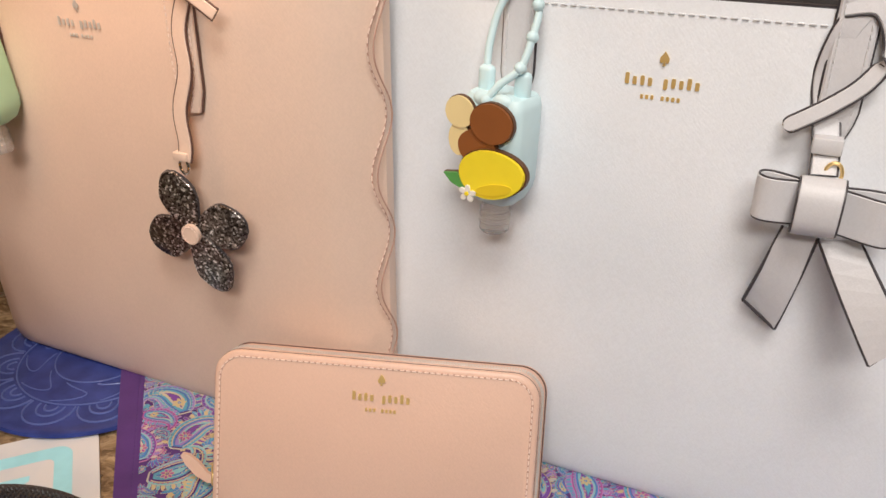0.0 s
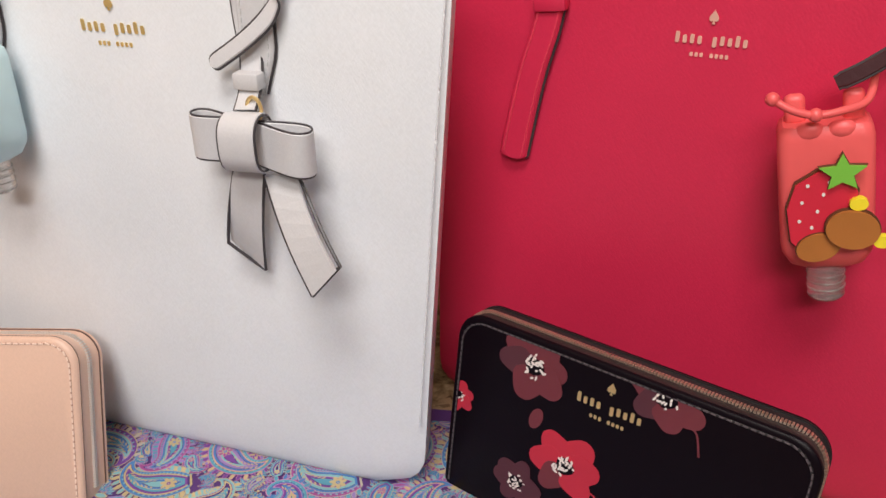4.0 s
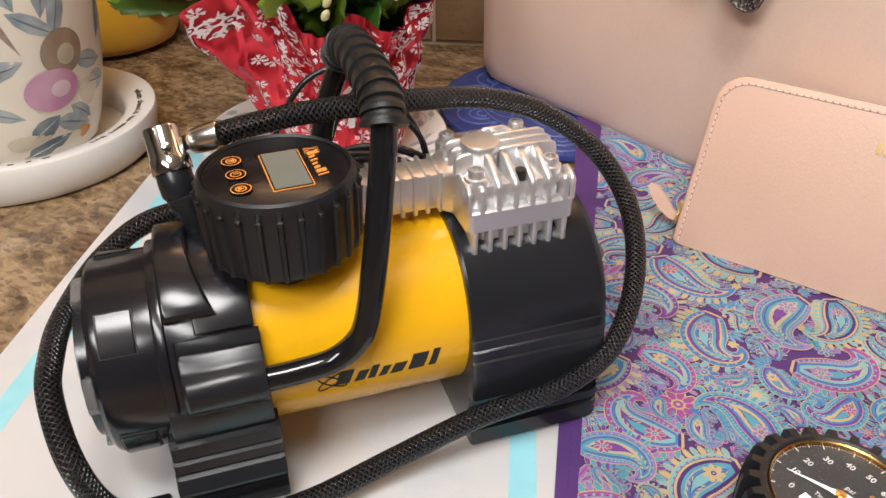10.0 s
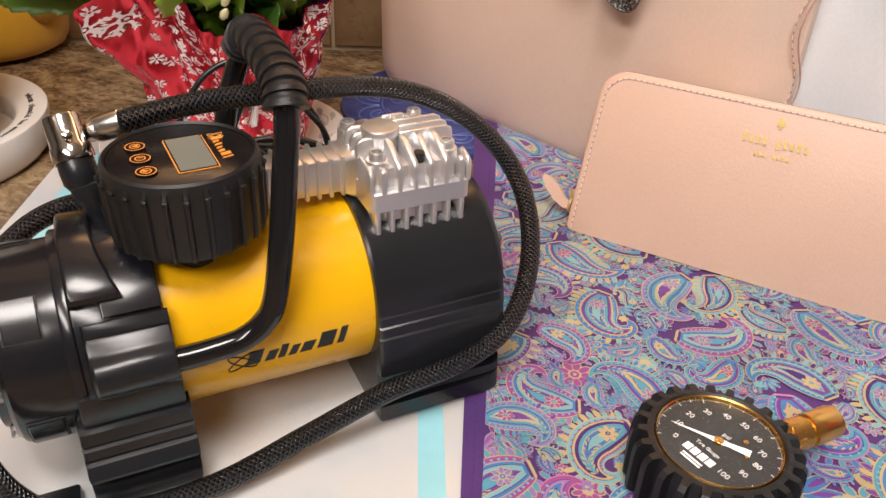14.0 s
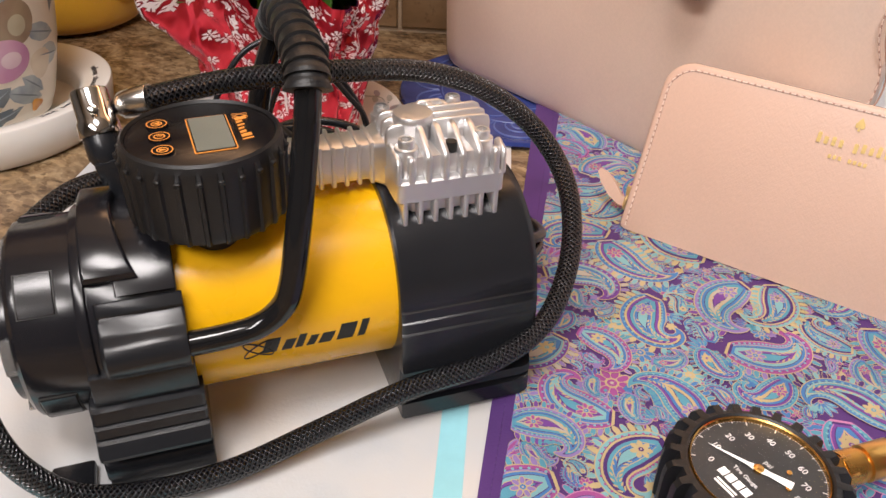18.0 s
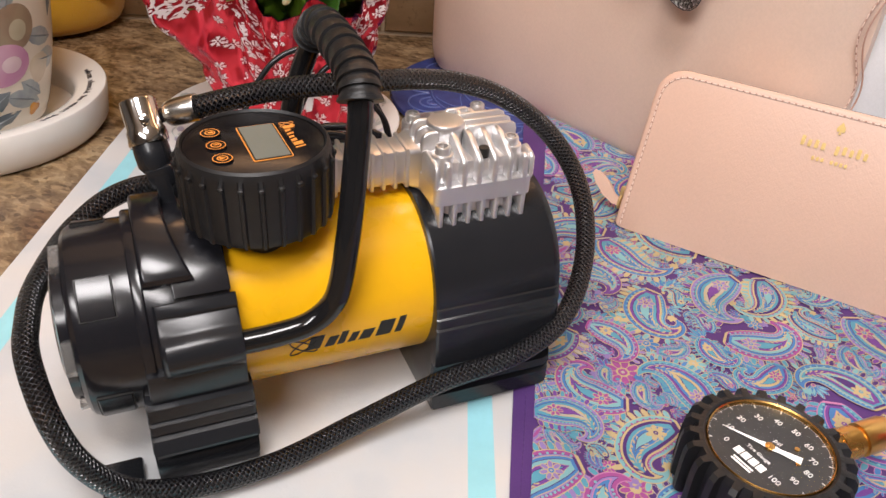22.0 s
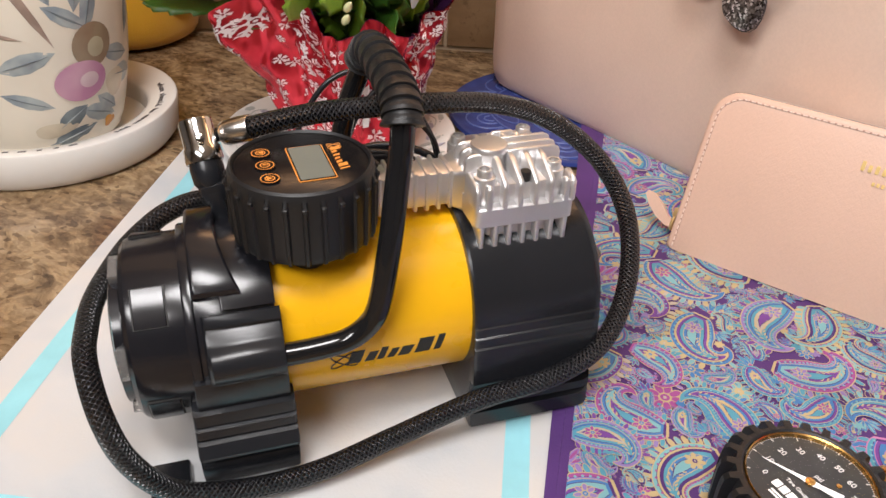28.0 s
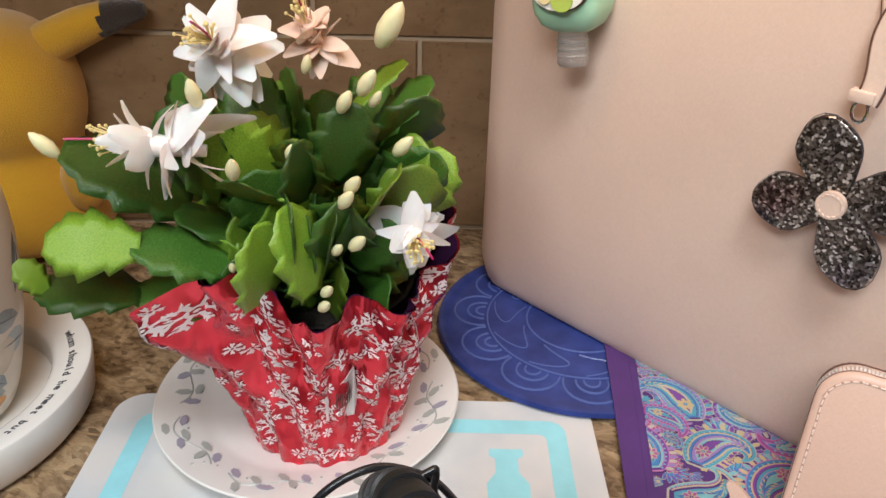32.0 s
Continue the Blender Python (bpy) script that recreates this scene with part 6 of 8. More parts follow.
frame_ob = flat("screen_frame", rounded(0.0138, 0.0272, 0.0006, 2, 0.0030, -0.0020), 0.0, 0.00025, ORANGE_PRINT, inflator, "orange printed screen frame")
flat("screen_border", rounded(0.0129, 0.0263, 0.0004, 2, 0.0030, -0.0020), 0.0002, 0.0004, FACE_FILM, inflator)
flat("lcd_screen", rounded(0.0120, 0.0254, 0.0004, 2, 0.0030, -0.0020), 0.0003, 0.0006, LCD_GLASS, inflator, "grey switched-off screen")
for k, y in enumerate((0.0094, -0.0006, -0.0108)):
    ring = lambda r: [(-0.0132 + r * math.cos(u), y + r * math.sin(u)) for u in (2 * math.pi * i / 28 for i in range(28))]
    key = flat("push_button", ring(0.0036), 0.0, 0.0007, FACE_FILM, inflator, "round black button ringed in orange")
    for r0, r1 in ((0.0034, 0.0030), (0.0019, 0.0014)):
        bm = bmesh.new()
        skin(bm, [[DISPLAY @ Vector((x, yy, 0.0008)) for x, yy in ring(r0)], [DISPLAY @ Vector((x, yy, 0.0008)) for x, yy in ring(r1)]])
        part("button_ring", bm, ORANGE_PRINT, key, "orange printed ring", False)
for name, pts in (("button_mark", [(-0.0010, 0.0011), (-0.0010, -0.0011), (0.0011, 0.0)]), ("button_mark", [(0.0010, 0.0011), (0.0010, -0.0011), (-0.0011, 0.0)])):
    y = 0.0094 if pts[0][0] > 0 else -0.0108
    flat(name, [(-0.0132 + u, y + v) for u, v in (pts if pts[0][0] < 0 else pts[::-1])], 0.0007, 0.0009, ORANGE_PRINT, inflator)
letters("button_letter", "R", 0.0026, ORANGE_PRINT, inflator, DISPLAY @ Matrix.Translation((-0.0132, -0.0006, 0.0009)) @ Matrix.Rotation(radians(-90), 4, "Z"), 0.00005)
for k, (long, wide) in enumerate(((0.0040, 0.0022), (0.0022, 0.0015), (0.0026, 0.0012), (0.0020, 0.0013), (0.0022, 0.0017), (0.0036, 0.0022), (0.0038, 0.0008))):
    y = 0.0070 - k * 0.0027
    x = 0.0122 + long / 2
    flat("printed_bar", [(x - long / 2, y - wide / 2 - 0.0003), (x + long / 2, y - wide / 2 + 0.0005), (x + long / 2, y + wide / 2 + 0.0005), (x - long / 2, y + wide / 2 - 0.0003)], 0.0, 0.0002, ORANGE_PRINT, inflator)
bm = bmesh.new()
for t in (0.5, -0.6):
    tube(bm, [DISPLAY @ Vector((0.0142 + 0.0030 * math.cos(u) * math.cos(t) - 0.0011 * math.sin(u) * math.sin(t), 0.0090 + 0.0030 * math.cos(u) * math.sin(t) + 0.0011 * math.sin(u) * math.cos(t), 0.0002)) for u in (2 * math.pi * i / 24 for i in range(25))], 0.00014, 4)
part("printed_rings", bm, ORANGE_PRINT, inflator, "thin orange printed rings", False)

# carrying handle of bent tube with a ribbed grip
HANDLE = [(-0.094, -0.0050, 0.0605), (-0.080, -0.0068, 0.0615), (-0.066, -0.0075, 0.0625), (-0.0550, -0.0078, 0.0645), (-0.0470, -0.0078, 0.0700), (-0.0425, -0.0076, 0.0790), (-0.0375, -0.0035, 0.1010), (-0.0325, 0.0042, 0.1250), (-0.0303, 0.0072, 0.1372), (-0.0291, 0.0117, 0.1451), (-0.0284, 0.0202, 0.1490),
          (-0.0280, 0.0402, 0.1507), (-0.0280, 0.0622, 0.1502), (-0.0288, 0.0702, 0.1462), (-0.0305, 0.0760, 0.1365), (-0.0360, 0.0790, 0.1190), (-0.0430, 0.0785, 0.0900), (-0.0500, 0.0765, 0.0700), (-0.0700, 0.0760, 0.0620), (-0.0940, 0.0740, 0.0605)]
path = catmull(HANDLE, 6)
bm = bmesh.new()
tube(bm, path, 0.0045, 16)
bar = part("handle_bar", bm, TUBE_BLACK, inflator, "gloss black bent tube handle")
grip_path = [p for p in path if p.z > 0.1410]
dense = []
for a, b in zip(grip_path, grip_path[1:]):
    dense += [a.lerp(b, s / 14) for s in range(14)]
bm = bmesh.new()
tube(bm, dense, lambda s: 0.0066 + 0.0011 * (1 - (s * 12 % 1.0) ** 1.6) + (0.0004 if s < 0.03 or s > 0.97 else 0), 26)
part("rubber_grip", bm, RUBBER, bar, "ribbed black rubber grip")

# braided hose
HOSE = [(-0.0785, 0.0575, 0.1243), (-0.0640, 0.0570, 0.1268), (-0.0451, 0.0564, 0.1287), (-0.0088, 0.0559, 0.1285), (0.0254, 0.0595, 0.1236), (0.0542, 0.0612, 0.1116), (0.0765, 0.0539, 0.0932), (0.0854, 0.0380, 0.0730), (0.0785, 0.0161, 0.0530), (0.0599, -0.0035, 0.0376), (0.0343, -0.0120, 0.0295), (-0.0014, -0.0120, 0.0235),
        (-0.0371, -0.0130, 0.0130), (-0.0709, -0.0180, 0.0078), (-0.1010, -0.0190, 0.0074), (-0.1240, -0.0180, 0.0130), (-0.1375, -0.0165, 0.0300), (-0.1440, -0.0110, 0.0490), (-0.1485, 0.0085, 0.0605), (-0.1482, 0.0240, 0.0640), (-0.1455, 0.0430, 0.0655), (-0.1355, 0.0640, 0.0700), (-0.1256, 0.0720, 0.0755), (-0.1156, 0.0765, 0.0800), (-0.1036, 0.0780, 0.0830), (-0.0900, 0.0740, 0.0850)]


def braid():
    mat, nodes, links, bsdf = shader("braided_rubber", (0.02, 0.02, 0.022), 0.24, Specular_IOR_Level=0.6)
    uv = nodes.new("ShaderNodeUVMap").outputs[0]
    sep = nodes.new("ShaderNodeSeparateXYZ")
    links.new(uv, sep.inputs[0])
    waves = []
    for sign in (1, -1):
        mul = nodes.new("ShaderNodeMath")
        mul.operation = "MULTIPLY"
        mul.inputs[1].default_value = sign * 10.0
        links.new(sep.outputs[1], mul.inputs[0])
        add = nodes.new("ShaderNodeMath")
        scaled = nodes.new("ShaderNodeMath")
        scaled.operation = "MULTIPLY"
        scaled.inputs[1].default_value = 480.0
        links.new(sep.outputs[0], scaled.inputs[0])
        links.new(scaled.outputs[0], add.inputs[0])
        links.new(mul.outputs[0], add.inputs[1])
        turn = nodes.new("ShaderNodeMath")
        turn.operation = "MULTIPLY"
        turn.inputs[1].default_value = 2 * math.pi
        links.new(add.outputs[0], turn.inputs[0])
        sine = nodes.new("ShaderNodeMath")
        sine.operation = "SINE"
        links.new(turn.outputs[0], sine.inputs[0])
        waves.append(sine)
    peak = nodes.new("ShaderNodeMath")
    peak.operation = "MAXIMUM"
    links.new(waves[0].outputs[0], peak.inputs[0])
    links.new(waves[1].outputs[0], peak.inputs[1])
    # Thread sheen and the shade between threads are put into the colour.
    tone = ramp(nodes, links, peak.outputs[0], [(0.35, (0.003, 0.003, 0.004)), (0.98, (0.020, 0.021, 0.024))])
    links.new(tone.outputs[0], bsdf.inputs["Base Color"])
    bump(nodes, links, bsdf, peak.outputs[0], 0.9, 0.0006)
    return mat


def uv_tube(name, path, radius, material, parent, segments=18, label=""):
    """A tube whose map runs along it in metres and once round it."""
    bm = bmesh.new()
    tube(bm, path, radius, segments)
    me = mesh_of(bm, name, True)
    layer = me.uv_layers.new(name="UVMap")
    run = [0.0]
    for a, b in zip(path, path[1:]):
        run.append(run[-1] + (b - a).length)
    for poly in me.polygons:
        ids = list(poly.vertices)
        if len(ids) != 4:
            continue
        segs = [i % segments for i in ids]
        wrap = 0 in segs and segments - 1 in segs
        for li, vi in zip(poly.loop_indices, ids):
            k = vi % segments
            layer.data[li].uv = (run[vi // segments], (k + segments if wrap and k == 0 else k) / segments)
    me.materials.append(material)
    ob = new(name, me)
    ob.parent = parent
    if label:
        ob["label"] = label
    return ob


hose_path = catmull(HOSE, 12)
uv_tube("air_hose", hose_path, 0.0044, braid(), inflator, 18, "black braided rubber air hose")
bm = bmesh.new()
a, b = Vector(HOSE[0]), Vector((-0.0890, 0.0625, 0.1205))
way = (a - b).normalized()
m = Matrix.Translation(b) @ way.to_track_quat("Z", "Y").to_matrix().to_4x4()
lathe(bm, [(0.0030, 0.0), (0.0043, 0.0003), (0.0049, 0.0012), (0.0051, 0.0026), (0.0052, 0.0046), (0.0053, 0.0124), (0.0050, 0.0130), (0.0040, 0.0130)], 36, True, True)
bmesh.ops.transform(bm, matrix=m, verts=bm.verts)
part("hose_ferrule", bm, NICKEL, inflator, "chromed crimped hose ferrule")
bm = bmesh.new()
rod(bm, 0.0028, 0.0028, 0.008, Matrix.Translation(b - way * 0.006) @ way.to_track_quat("Z", "Y").to_matrix().to_4x4(), 14)
part("ferrule_neck", bm, SATIN_BLACK, inflator)
CHUCK = Matrix.Translation((-0.0962, 0.0505, 0.1075)) @ Matrix.Rotation(radians(-8), 4, "Y") @ Matrix.Rotation(radians(-34), 4, "X")
bm = bmesh.new()
lathe(bm, [(0.0060, 0.0070), (0.0072, 0.0066), (0.0074, 0.0076), (0.0072, 0.0120), (0.0066, 0.0128), (0.0065, 0.0225), (0.0062, 0.0234), (0.0054, 0.0236), (0.0050, 0.0228), (0.0046, 0.0190)], 40, True, True)
bmesh.ops.transform(bm, matrix=CHUCK, verts=bm.verts)
chuck = part("valve_chuck", bm, CHROME, inflator, "chromed valve chuck")
bm = bmesh.new()
rod(bm, 0.0019, 0.0017, 0.0012, CHUCK @ Matrix.Translation((0.001, -0.0072, 0.0150)) @ Matrix.Rotation(radians(90), 4, "X"), 16, 0.0003)
part("pin_head", bm, CHROME, chuck)
bm = bmesh.new()
lathe(bm, [(0.0062, 0.0100), (0.0066, 0.0040), (0.0064, -0.0010), (0.0046, -0.0040)], 24, True, True)
bmesh.ops.transform(bm, matrix=CHUCK, verts=bm.verts)
box(bm, (0.0100, 0.0070, 0.0085), Matrix.Translation((-0.0950, 0.0475, 0.1035)) @ Matrix.Rotation(radians(-12), 4, "Y"), 0.0012)
box(bm, (0.0058, 0.0034, 0.0230), Matrix.Translation((-0.0940, 0.0455, 0.0935)) @ Matrix.Rotation(radians(-6), 4, "Y"), 0.0008)
box(bm, (0.0072, 0.0044, 0.0030), Matrix.Translation((-0.0930, 0.0450, 0.0850)), 0.0008)
part("thumb_lever", bm, SATIN_BLACK, inflator, "black plastic thumb lever")
bm = bmesh.new()
rod(bm, 0.0068, 0.0062, 0.016, Matrix.Translation((-0.0900, 0.0740, 0.0850)) @ Vector((1, -0.2, -0.35)).to_track_quat("Z", "Y").to_matrix().to_4x4(), 20, 0.001)
part("hose_socket", bm, SATIN_BLACK, inflator)
# air line from the outlet to the display, and the coiled power lead behind
bm = bmesh.new()
tube(bm, catmull([(-0.030, 0.048, 0.103), (-0.038, 0.058, 0.108), (-0.045, 0.064, 0.108), (-0.055, 0.062, 0.104)], 6), 0.0040, 12)
part("air_line", bm, RUBBER, inflator)
for k, (dx, dz) in enumerate(((0.0, 0.0), (0.004, 0.004), (-0.004, 0.002))):
    bm = bmesh.new()
    tube(bm, catmull([(-0.070, 0.078, 0.030 + dz), (-0.060 + dx, 0.094, 0.060 + dz), (-0.030 + dx, 0.100 + dz, 0.082 + dz), (0.004 + dx, 0.098, 0.078 + dz), (0.026, 0.090, 0.050 + dz), (0.020, 0.078, 0.020)], 7), 0.0020, 10)
    part("power_lead", bm, SATIN_BLACK, inflator, "coiled black power lead")
for dx, dy, dz in ((0.0, 0.0, 0.0), (0.022, -0.004, -0.0035)):
    bm = bmesh.new()
    tube(bm, catmull([(-0.052, 0.092, 0.040), (-0.062 + dx * 0.6, 0.098 + dy, 0.070), (-0.058 + dx, 0.100 + dy, 0.092 + dz), (-0.0505 + dx, 0.100 + dy, 0.110 + dz), (-0.041 + dx, 0.100 + dy, 0.1225 + dz), (-0.030 + dx, 0.100 + dy, 0.1275 + dz), (-0.0195 + dx * 0.6, 0.100 + dy, 0.1262 + dz),
                      (-0.0067, 0.099 + dy, 0.1175 + dz), (0.0013, 0.098 + dy, 0.106 + dz), (0.009, 0.096 + dy, 0.0905), (0.011, 0.092, 0.070), (0.006, 0.088, 0.045)], 7), 0.0013, 10)
    part("power_lead", bm, SATIN_BLACK, inflator, "coiled black power lead")
for k in range(4):
    bm = bmesh.new()
    c = Vector((0.066 + 0.002 * k, 0.084 + 0.003 * (k % 2), 0.016 + 0.0062 * k))
    tube(bm, catmull([c + Vector((0.021 * math.cos(a) * (1 + 0.12 * math.sin(2 * a + k)), 0.034 * math.sin(a), 0.006 * math.sin(a + k) - 0.010 * math.cos(a))) for a in (2 * math.pi * i / 10 for i in range(10))], 6, True), 0.0027, 10, False)
    part("power_lead", bm, SATIN_BLACK, inflator, "coiled black power lead")
bm = bmesh.new()
box(bm, (0.040, 0.016, 0.024), Matrix.Translation((-0.020, 0.086, 0.075)), 0.005, 3)
part("lead_plug", bm, SATIN_BLACK, inflator, "black plastic power plug")

# ---- dial gauge in a toothed rubber boot ----
GAUGE = spun(-0.0500, 0.1530, 0.0012, -31.5)
gauge = thing("tyre_gauge", "round black rubber tyre pressure gauge with a brass stem", "pressure gauge", GAUGE)


def teeth(a, k):
    lug = math.cos(a * 24)
    return 1.0 + (0.150 if lug > 0.12 else 0.0) * (0.85 if k in (0, 6) else 1.0 if k < 7 else 0.0)


bm = bmesh.new()
lathe(bm, [(0.0270, 0.0), (0.0282, 0.0015), (0.0284, 0.0060), (0.0285, 0.0180), (0.0284, 0.0215), (0.0280, 0.0244), (0.0270, 0.0264), (0.0252, 0.0268), (0.0243, 0.0262)], 288, True, False, (0, 0), teeth)
part("rubber_boot", bm, RUBBER, gauge, "toothed black rubber boot", angle=30)
bm = bmesh.new()
lathe(bm, [(0.0242, 0.0225), (0.0241, 0.0262), (0.0237, 0.0267), (0.0232, 0.0262), (0.0229, 0.0225)], 72)
part("bezel", bm, BRASS, gauge, "polished brass bezel")
bm = bmesh.new()
lathe(bm, [(0.0236, 0.0215), (0.0235, 0.0244)], 64, True, True)
dial = part("dial", bm, DIAL_BLACK, gauge, "black dial with white figures")
DIAL_Z = 0.0245


def dial_dir(psi):
    a = radians(225 - psi * 2.7)
    return Vector((math.cos(a), math.sin(a), 0))


for k in range(101):
    d = dial_dir(k)
    long = 0.0030 if k % 10 == 0 else 0.0022 if k % 5 == 0 else 0.0016
    bm = bmesh.new()
    box(bm, (long, 0.00026 if k % 5 else 0.0004, 0.0001), Matrix.Translation(d * (0.0244 - long / 2) + Vector((0, 0, DIAL_Z))) @ Matrix.Rotation(math.atan2(d.y, d.x), 4, "Z"))
    part("scale_mark", bm, GREY_PRINT, dial, smooth=False)
for k in range(0, 101, 10):
    d = dial_dir(k)
    letters("figure", str(k), 0.0034, GREY_PRINT, dial, Matrix.Translation(d * 0.0160 + Vector((0, 0, DIAL_Z))))
letters("word", "Tire Gauge", 0.0024, GREY_PRINT, dial, Matrix.Translation((0, -0.0062, DIAL_Z)))
letters("word", "psi", 0.0030, GREY_PRINT, dial, Matrix.Translation((0, 0.0052, DIAL_Z)))
bm = bmesh.new()
for k in range(4):
    box(bm, (0.0029, 0.0036, 0.0001), Matrix.Translation((-0.0053 + 0.0035 * k, -0.0112, DIAL_Z)))
part("name_bar", bm, WHITE_PRINT, dial, "plain white name bar", False)
bm = bmesh.new()
for k in range(2):
    box(bm, (0.0090, 0.0008, 0.0001), Matrix.Translation((0, -0.0150 - 0.0014 * k, DIAL_Z)))
part("name_bar", bm, WHITE_PRINT, dial, "plain white name bar", False)
bm = bmesh.new()
d = dial_dir(8.0)
s = Vector((-d.y, d.x, 0))
outline = [d * 0.0185, d * 0.004 + s * 0.0007, s * 0.0016, -d * 0.004 + s * 0.0010, -d * 0.0120 + s * 0.0017, -d * 0.0120 - s * 0.0017, -d * 0.004 - s * 0.0010, -s * 0.0016, d * 0.004 - s * 0.0007]
skin(bm, [[p + Vector((0, 0, z)) for p in outline] for z in (0.0251, 0.0254)], True, True, True)
part("needle", bm, WHITE_PRINT, gauge, "white pointer", False)
bm = bmesh.new()
lathe(bm, [(0.0019, 0.0244), (0.0019, 0.0257), (0.0014, 0.0260)], 18, True, True)
part("needle_hub", bm, BRASS, gauge)
for x, y in ((0.0060, 0.0088), (0.0108, 0.0030)):
    bm = bmesh.new()
    lathe(bm, [(0.0010, 0.0244), (0.0010, 0.0250), (0.0006, 0.0251)], 12, True, True, (x, y))
    part("stop_pin", bm, BRASS, gauge)
bm = bmesh.new()
lathe(bm, [(0.0231, 0.0261), (0.0231, 0.0264)], 64, True, True)
glass = part("dial_glass", bm, DIAL_GLASS, gauge, "clear dial glass")
glass.visible_shadow = False
STEM = Matrix.Rotation(radians(76), 4, "Z") @ Matrix.Translation((0.0270, 0, 0.0140)) @ Matrix.Rotation(radians(84), 4, "Y")
bm = bmesh.new()
lathe(bm, [(0.0066, 0.0), (0.0066, 0.0080), (0.0060, 0.0084), (0.0060, 0.0092), (0.0068, 0.0096), (0.0068, 0.0170), (0.0060, 0.0176), (0.0060, 0.0190), (0.0070, 0.0194), (0.0070, 0.0310), (0.0064, 0.0318), (0.0064, 0.0326), (0.0052, 0.0334)], 28, True, True)
bmesh.ops.transform(bm, matrix=STEM, verts=bm.verts)
part("brass_stem", bm, BRASS, gauge, "knurled brass stem")
bm = bmesh.new()
lathe(bm, [(0.0020, -0.0135), (0.0052, -0.0132), (0.0054, 0.004), (0.0072, 0.006), (0.0070, 0.012), (0.0046, 0.0126)], 6, True, True)
bmesh.ops.transform(bm, matrix=STEM @ Matrix.Translation((0, 0, 0.0190)) @ Matrix.Rotation(radians(90), 4, "X") @ Matrix.Rotation(radians(90), 4, "X"), verts=bm.verts)
part("brass_fitting", bm, BRASS, gauge, "hexagonal brass fitting")

# ---- blue trivet ----
trivet = thing("trivet", "round cobalt-blue glazed trivet with raised scroll lines", "trivet", Matrix.Translation((-0.2895, 0.4666, -0.0028)) @ Matrix.Diagonal((0.75, 0.75, 0.8, 1)))
bm = bmesh.new()
lathe(bm, [(0.112, 0.0), (0.122, 0.001), (0.1255, 0.0045), (0.1240, 0.0075), (0.1205, 0.0082), (0.1165, 0.0066), (0.110, 0.0064)], 96, True, True)
part("disc", bm, COBALT, trivet)
bm = bmesh.new()
for r in (0.0810, 0.0460):
    tube(bm, [Vector((r * math.cos(a), r * math.sin(a), 0.0066)) for a in (2 * math.pi * k / 72 for k in range(73))], 0.0009, 6)
part("ridge_ring", bm, COBALT_EDGE, trivet, "worn raised ring")
for k in range(11):
    a0 = 2 * math.pi * k / 11
    for scale in (1.0, 0.56, 0.28):
        bm = bmesh.new()
        pts = []
        for i in range(15):
            u = math.pi * i / 14
            x, y = 0.0270 * scale * math.cos(u), 0.0270 * scale * math.sin(u)
            r = 0.0840 + y
            a = a0 + x / 0.100
            pts.append(Vector((r * math.cos(a), r * math.sin(a), 0.0064)))
        tube(bm, pts, 0.0011, 6)
        part("ridge_arch", bm, COBALT_EDGE, trivet)
for k in range(10):
    a0 = 2 * math.pi * k / 10
    bm = bmesh.new()
    pts = []
    for i in range(22):
        u = i / 21
        r, a = 0.050 + 0.028 * u, a0 + 0.5 * math.sin(u * 3.0)
        pts.append(Vector((r * math.cos(a), r * math.sin(a), 0.0064)))
    tube(bm, pts, 0.0008, 5)
    part("ridge_scroll", bm, COBALT_EDGE, trivet)

# ---- dinner plate under the plant ----
PLATE = Matrix.Translation((-0.4000, 0.3160, -0.0010)) @ Matrix.Diagonal((0.92, 0.92, 0.92, 1))
plate = thing("plate", "white glazed plate with a faded grey vine border", "plate", PLATE)
bm = bmesh.new()
lathe(bm, [(0.050, 0.0), (0.054, 0.0), (0.060, 0.003), (0.078, 0.0105), (0.0895, 0.0135), (0.0908, 0.0145), (0.0900, 0.0154), (0.078, 0.0128), (0.062, 0.0066), (0.056, 0.0048), (0.020, 0.0042)], 96, True, True)
part("dish", bm, CERAMIC, plate)
VINE = varied("grey_vine_print", (0.44, 0.46, 0.43), 0.3)
LILAC_PRINT = varied("lilac_print", (0.38, 0.36, 0.44), 0.3)
rng = random.Random(4)


def rim_point(r, a):
    z = 0.0066 + 0.0062 * (r - 0.062) / 0.016 if r < 0.078 else 0.0128 + 0.0026 * (r - 0.078) / 0.012
    return Vector((r * math.cos(a), r * math.sin(a), z))


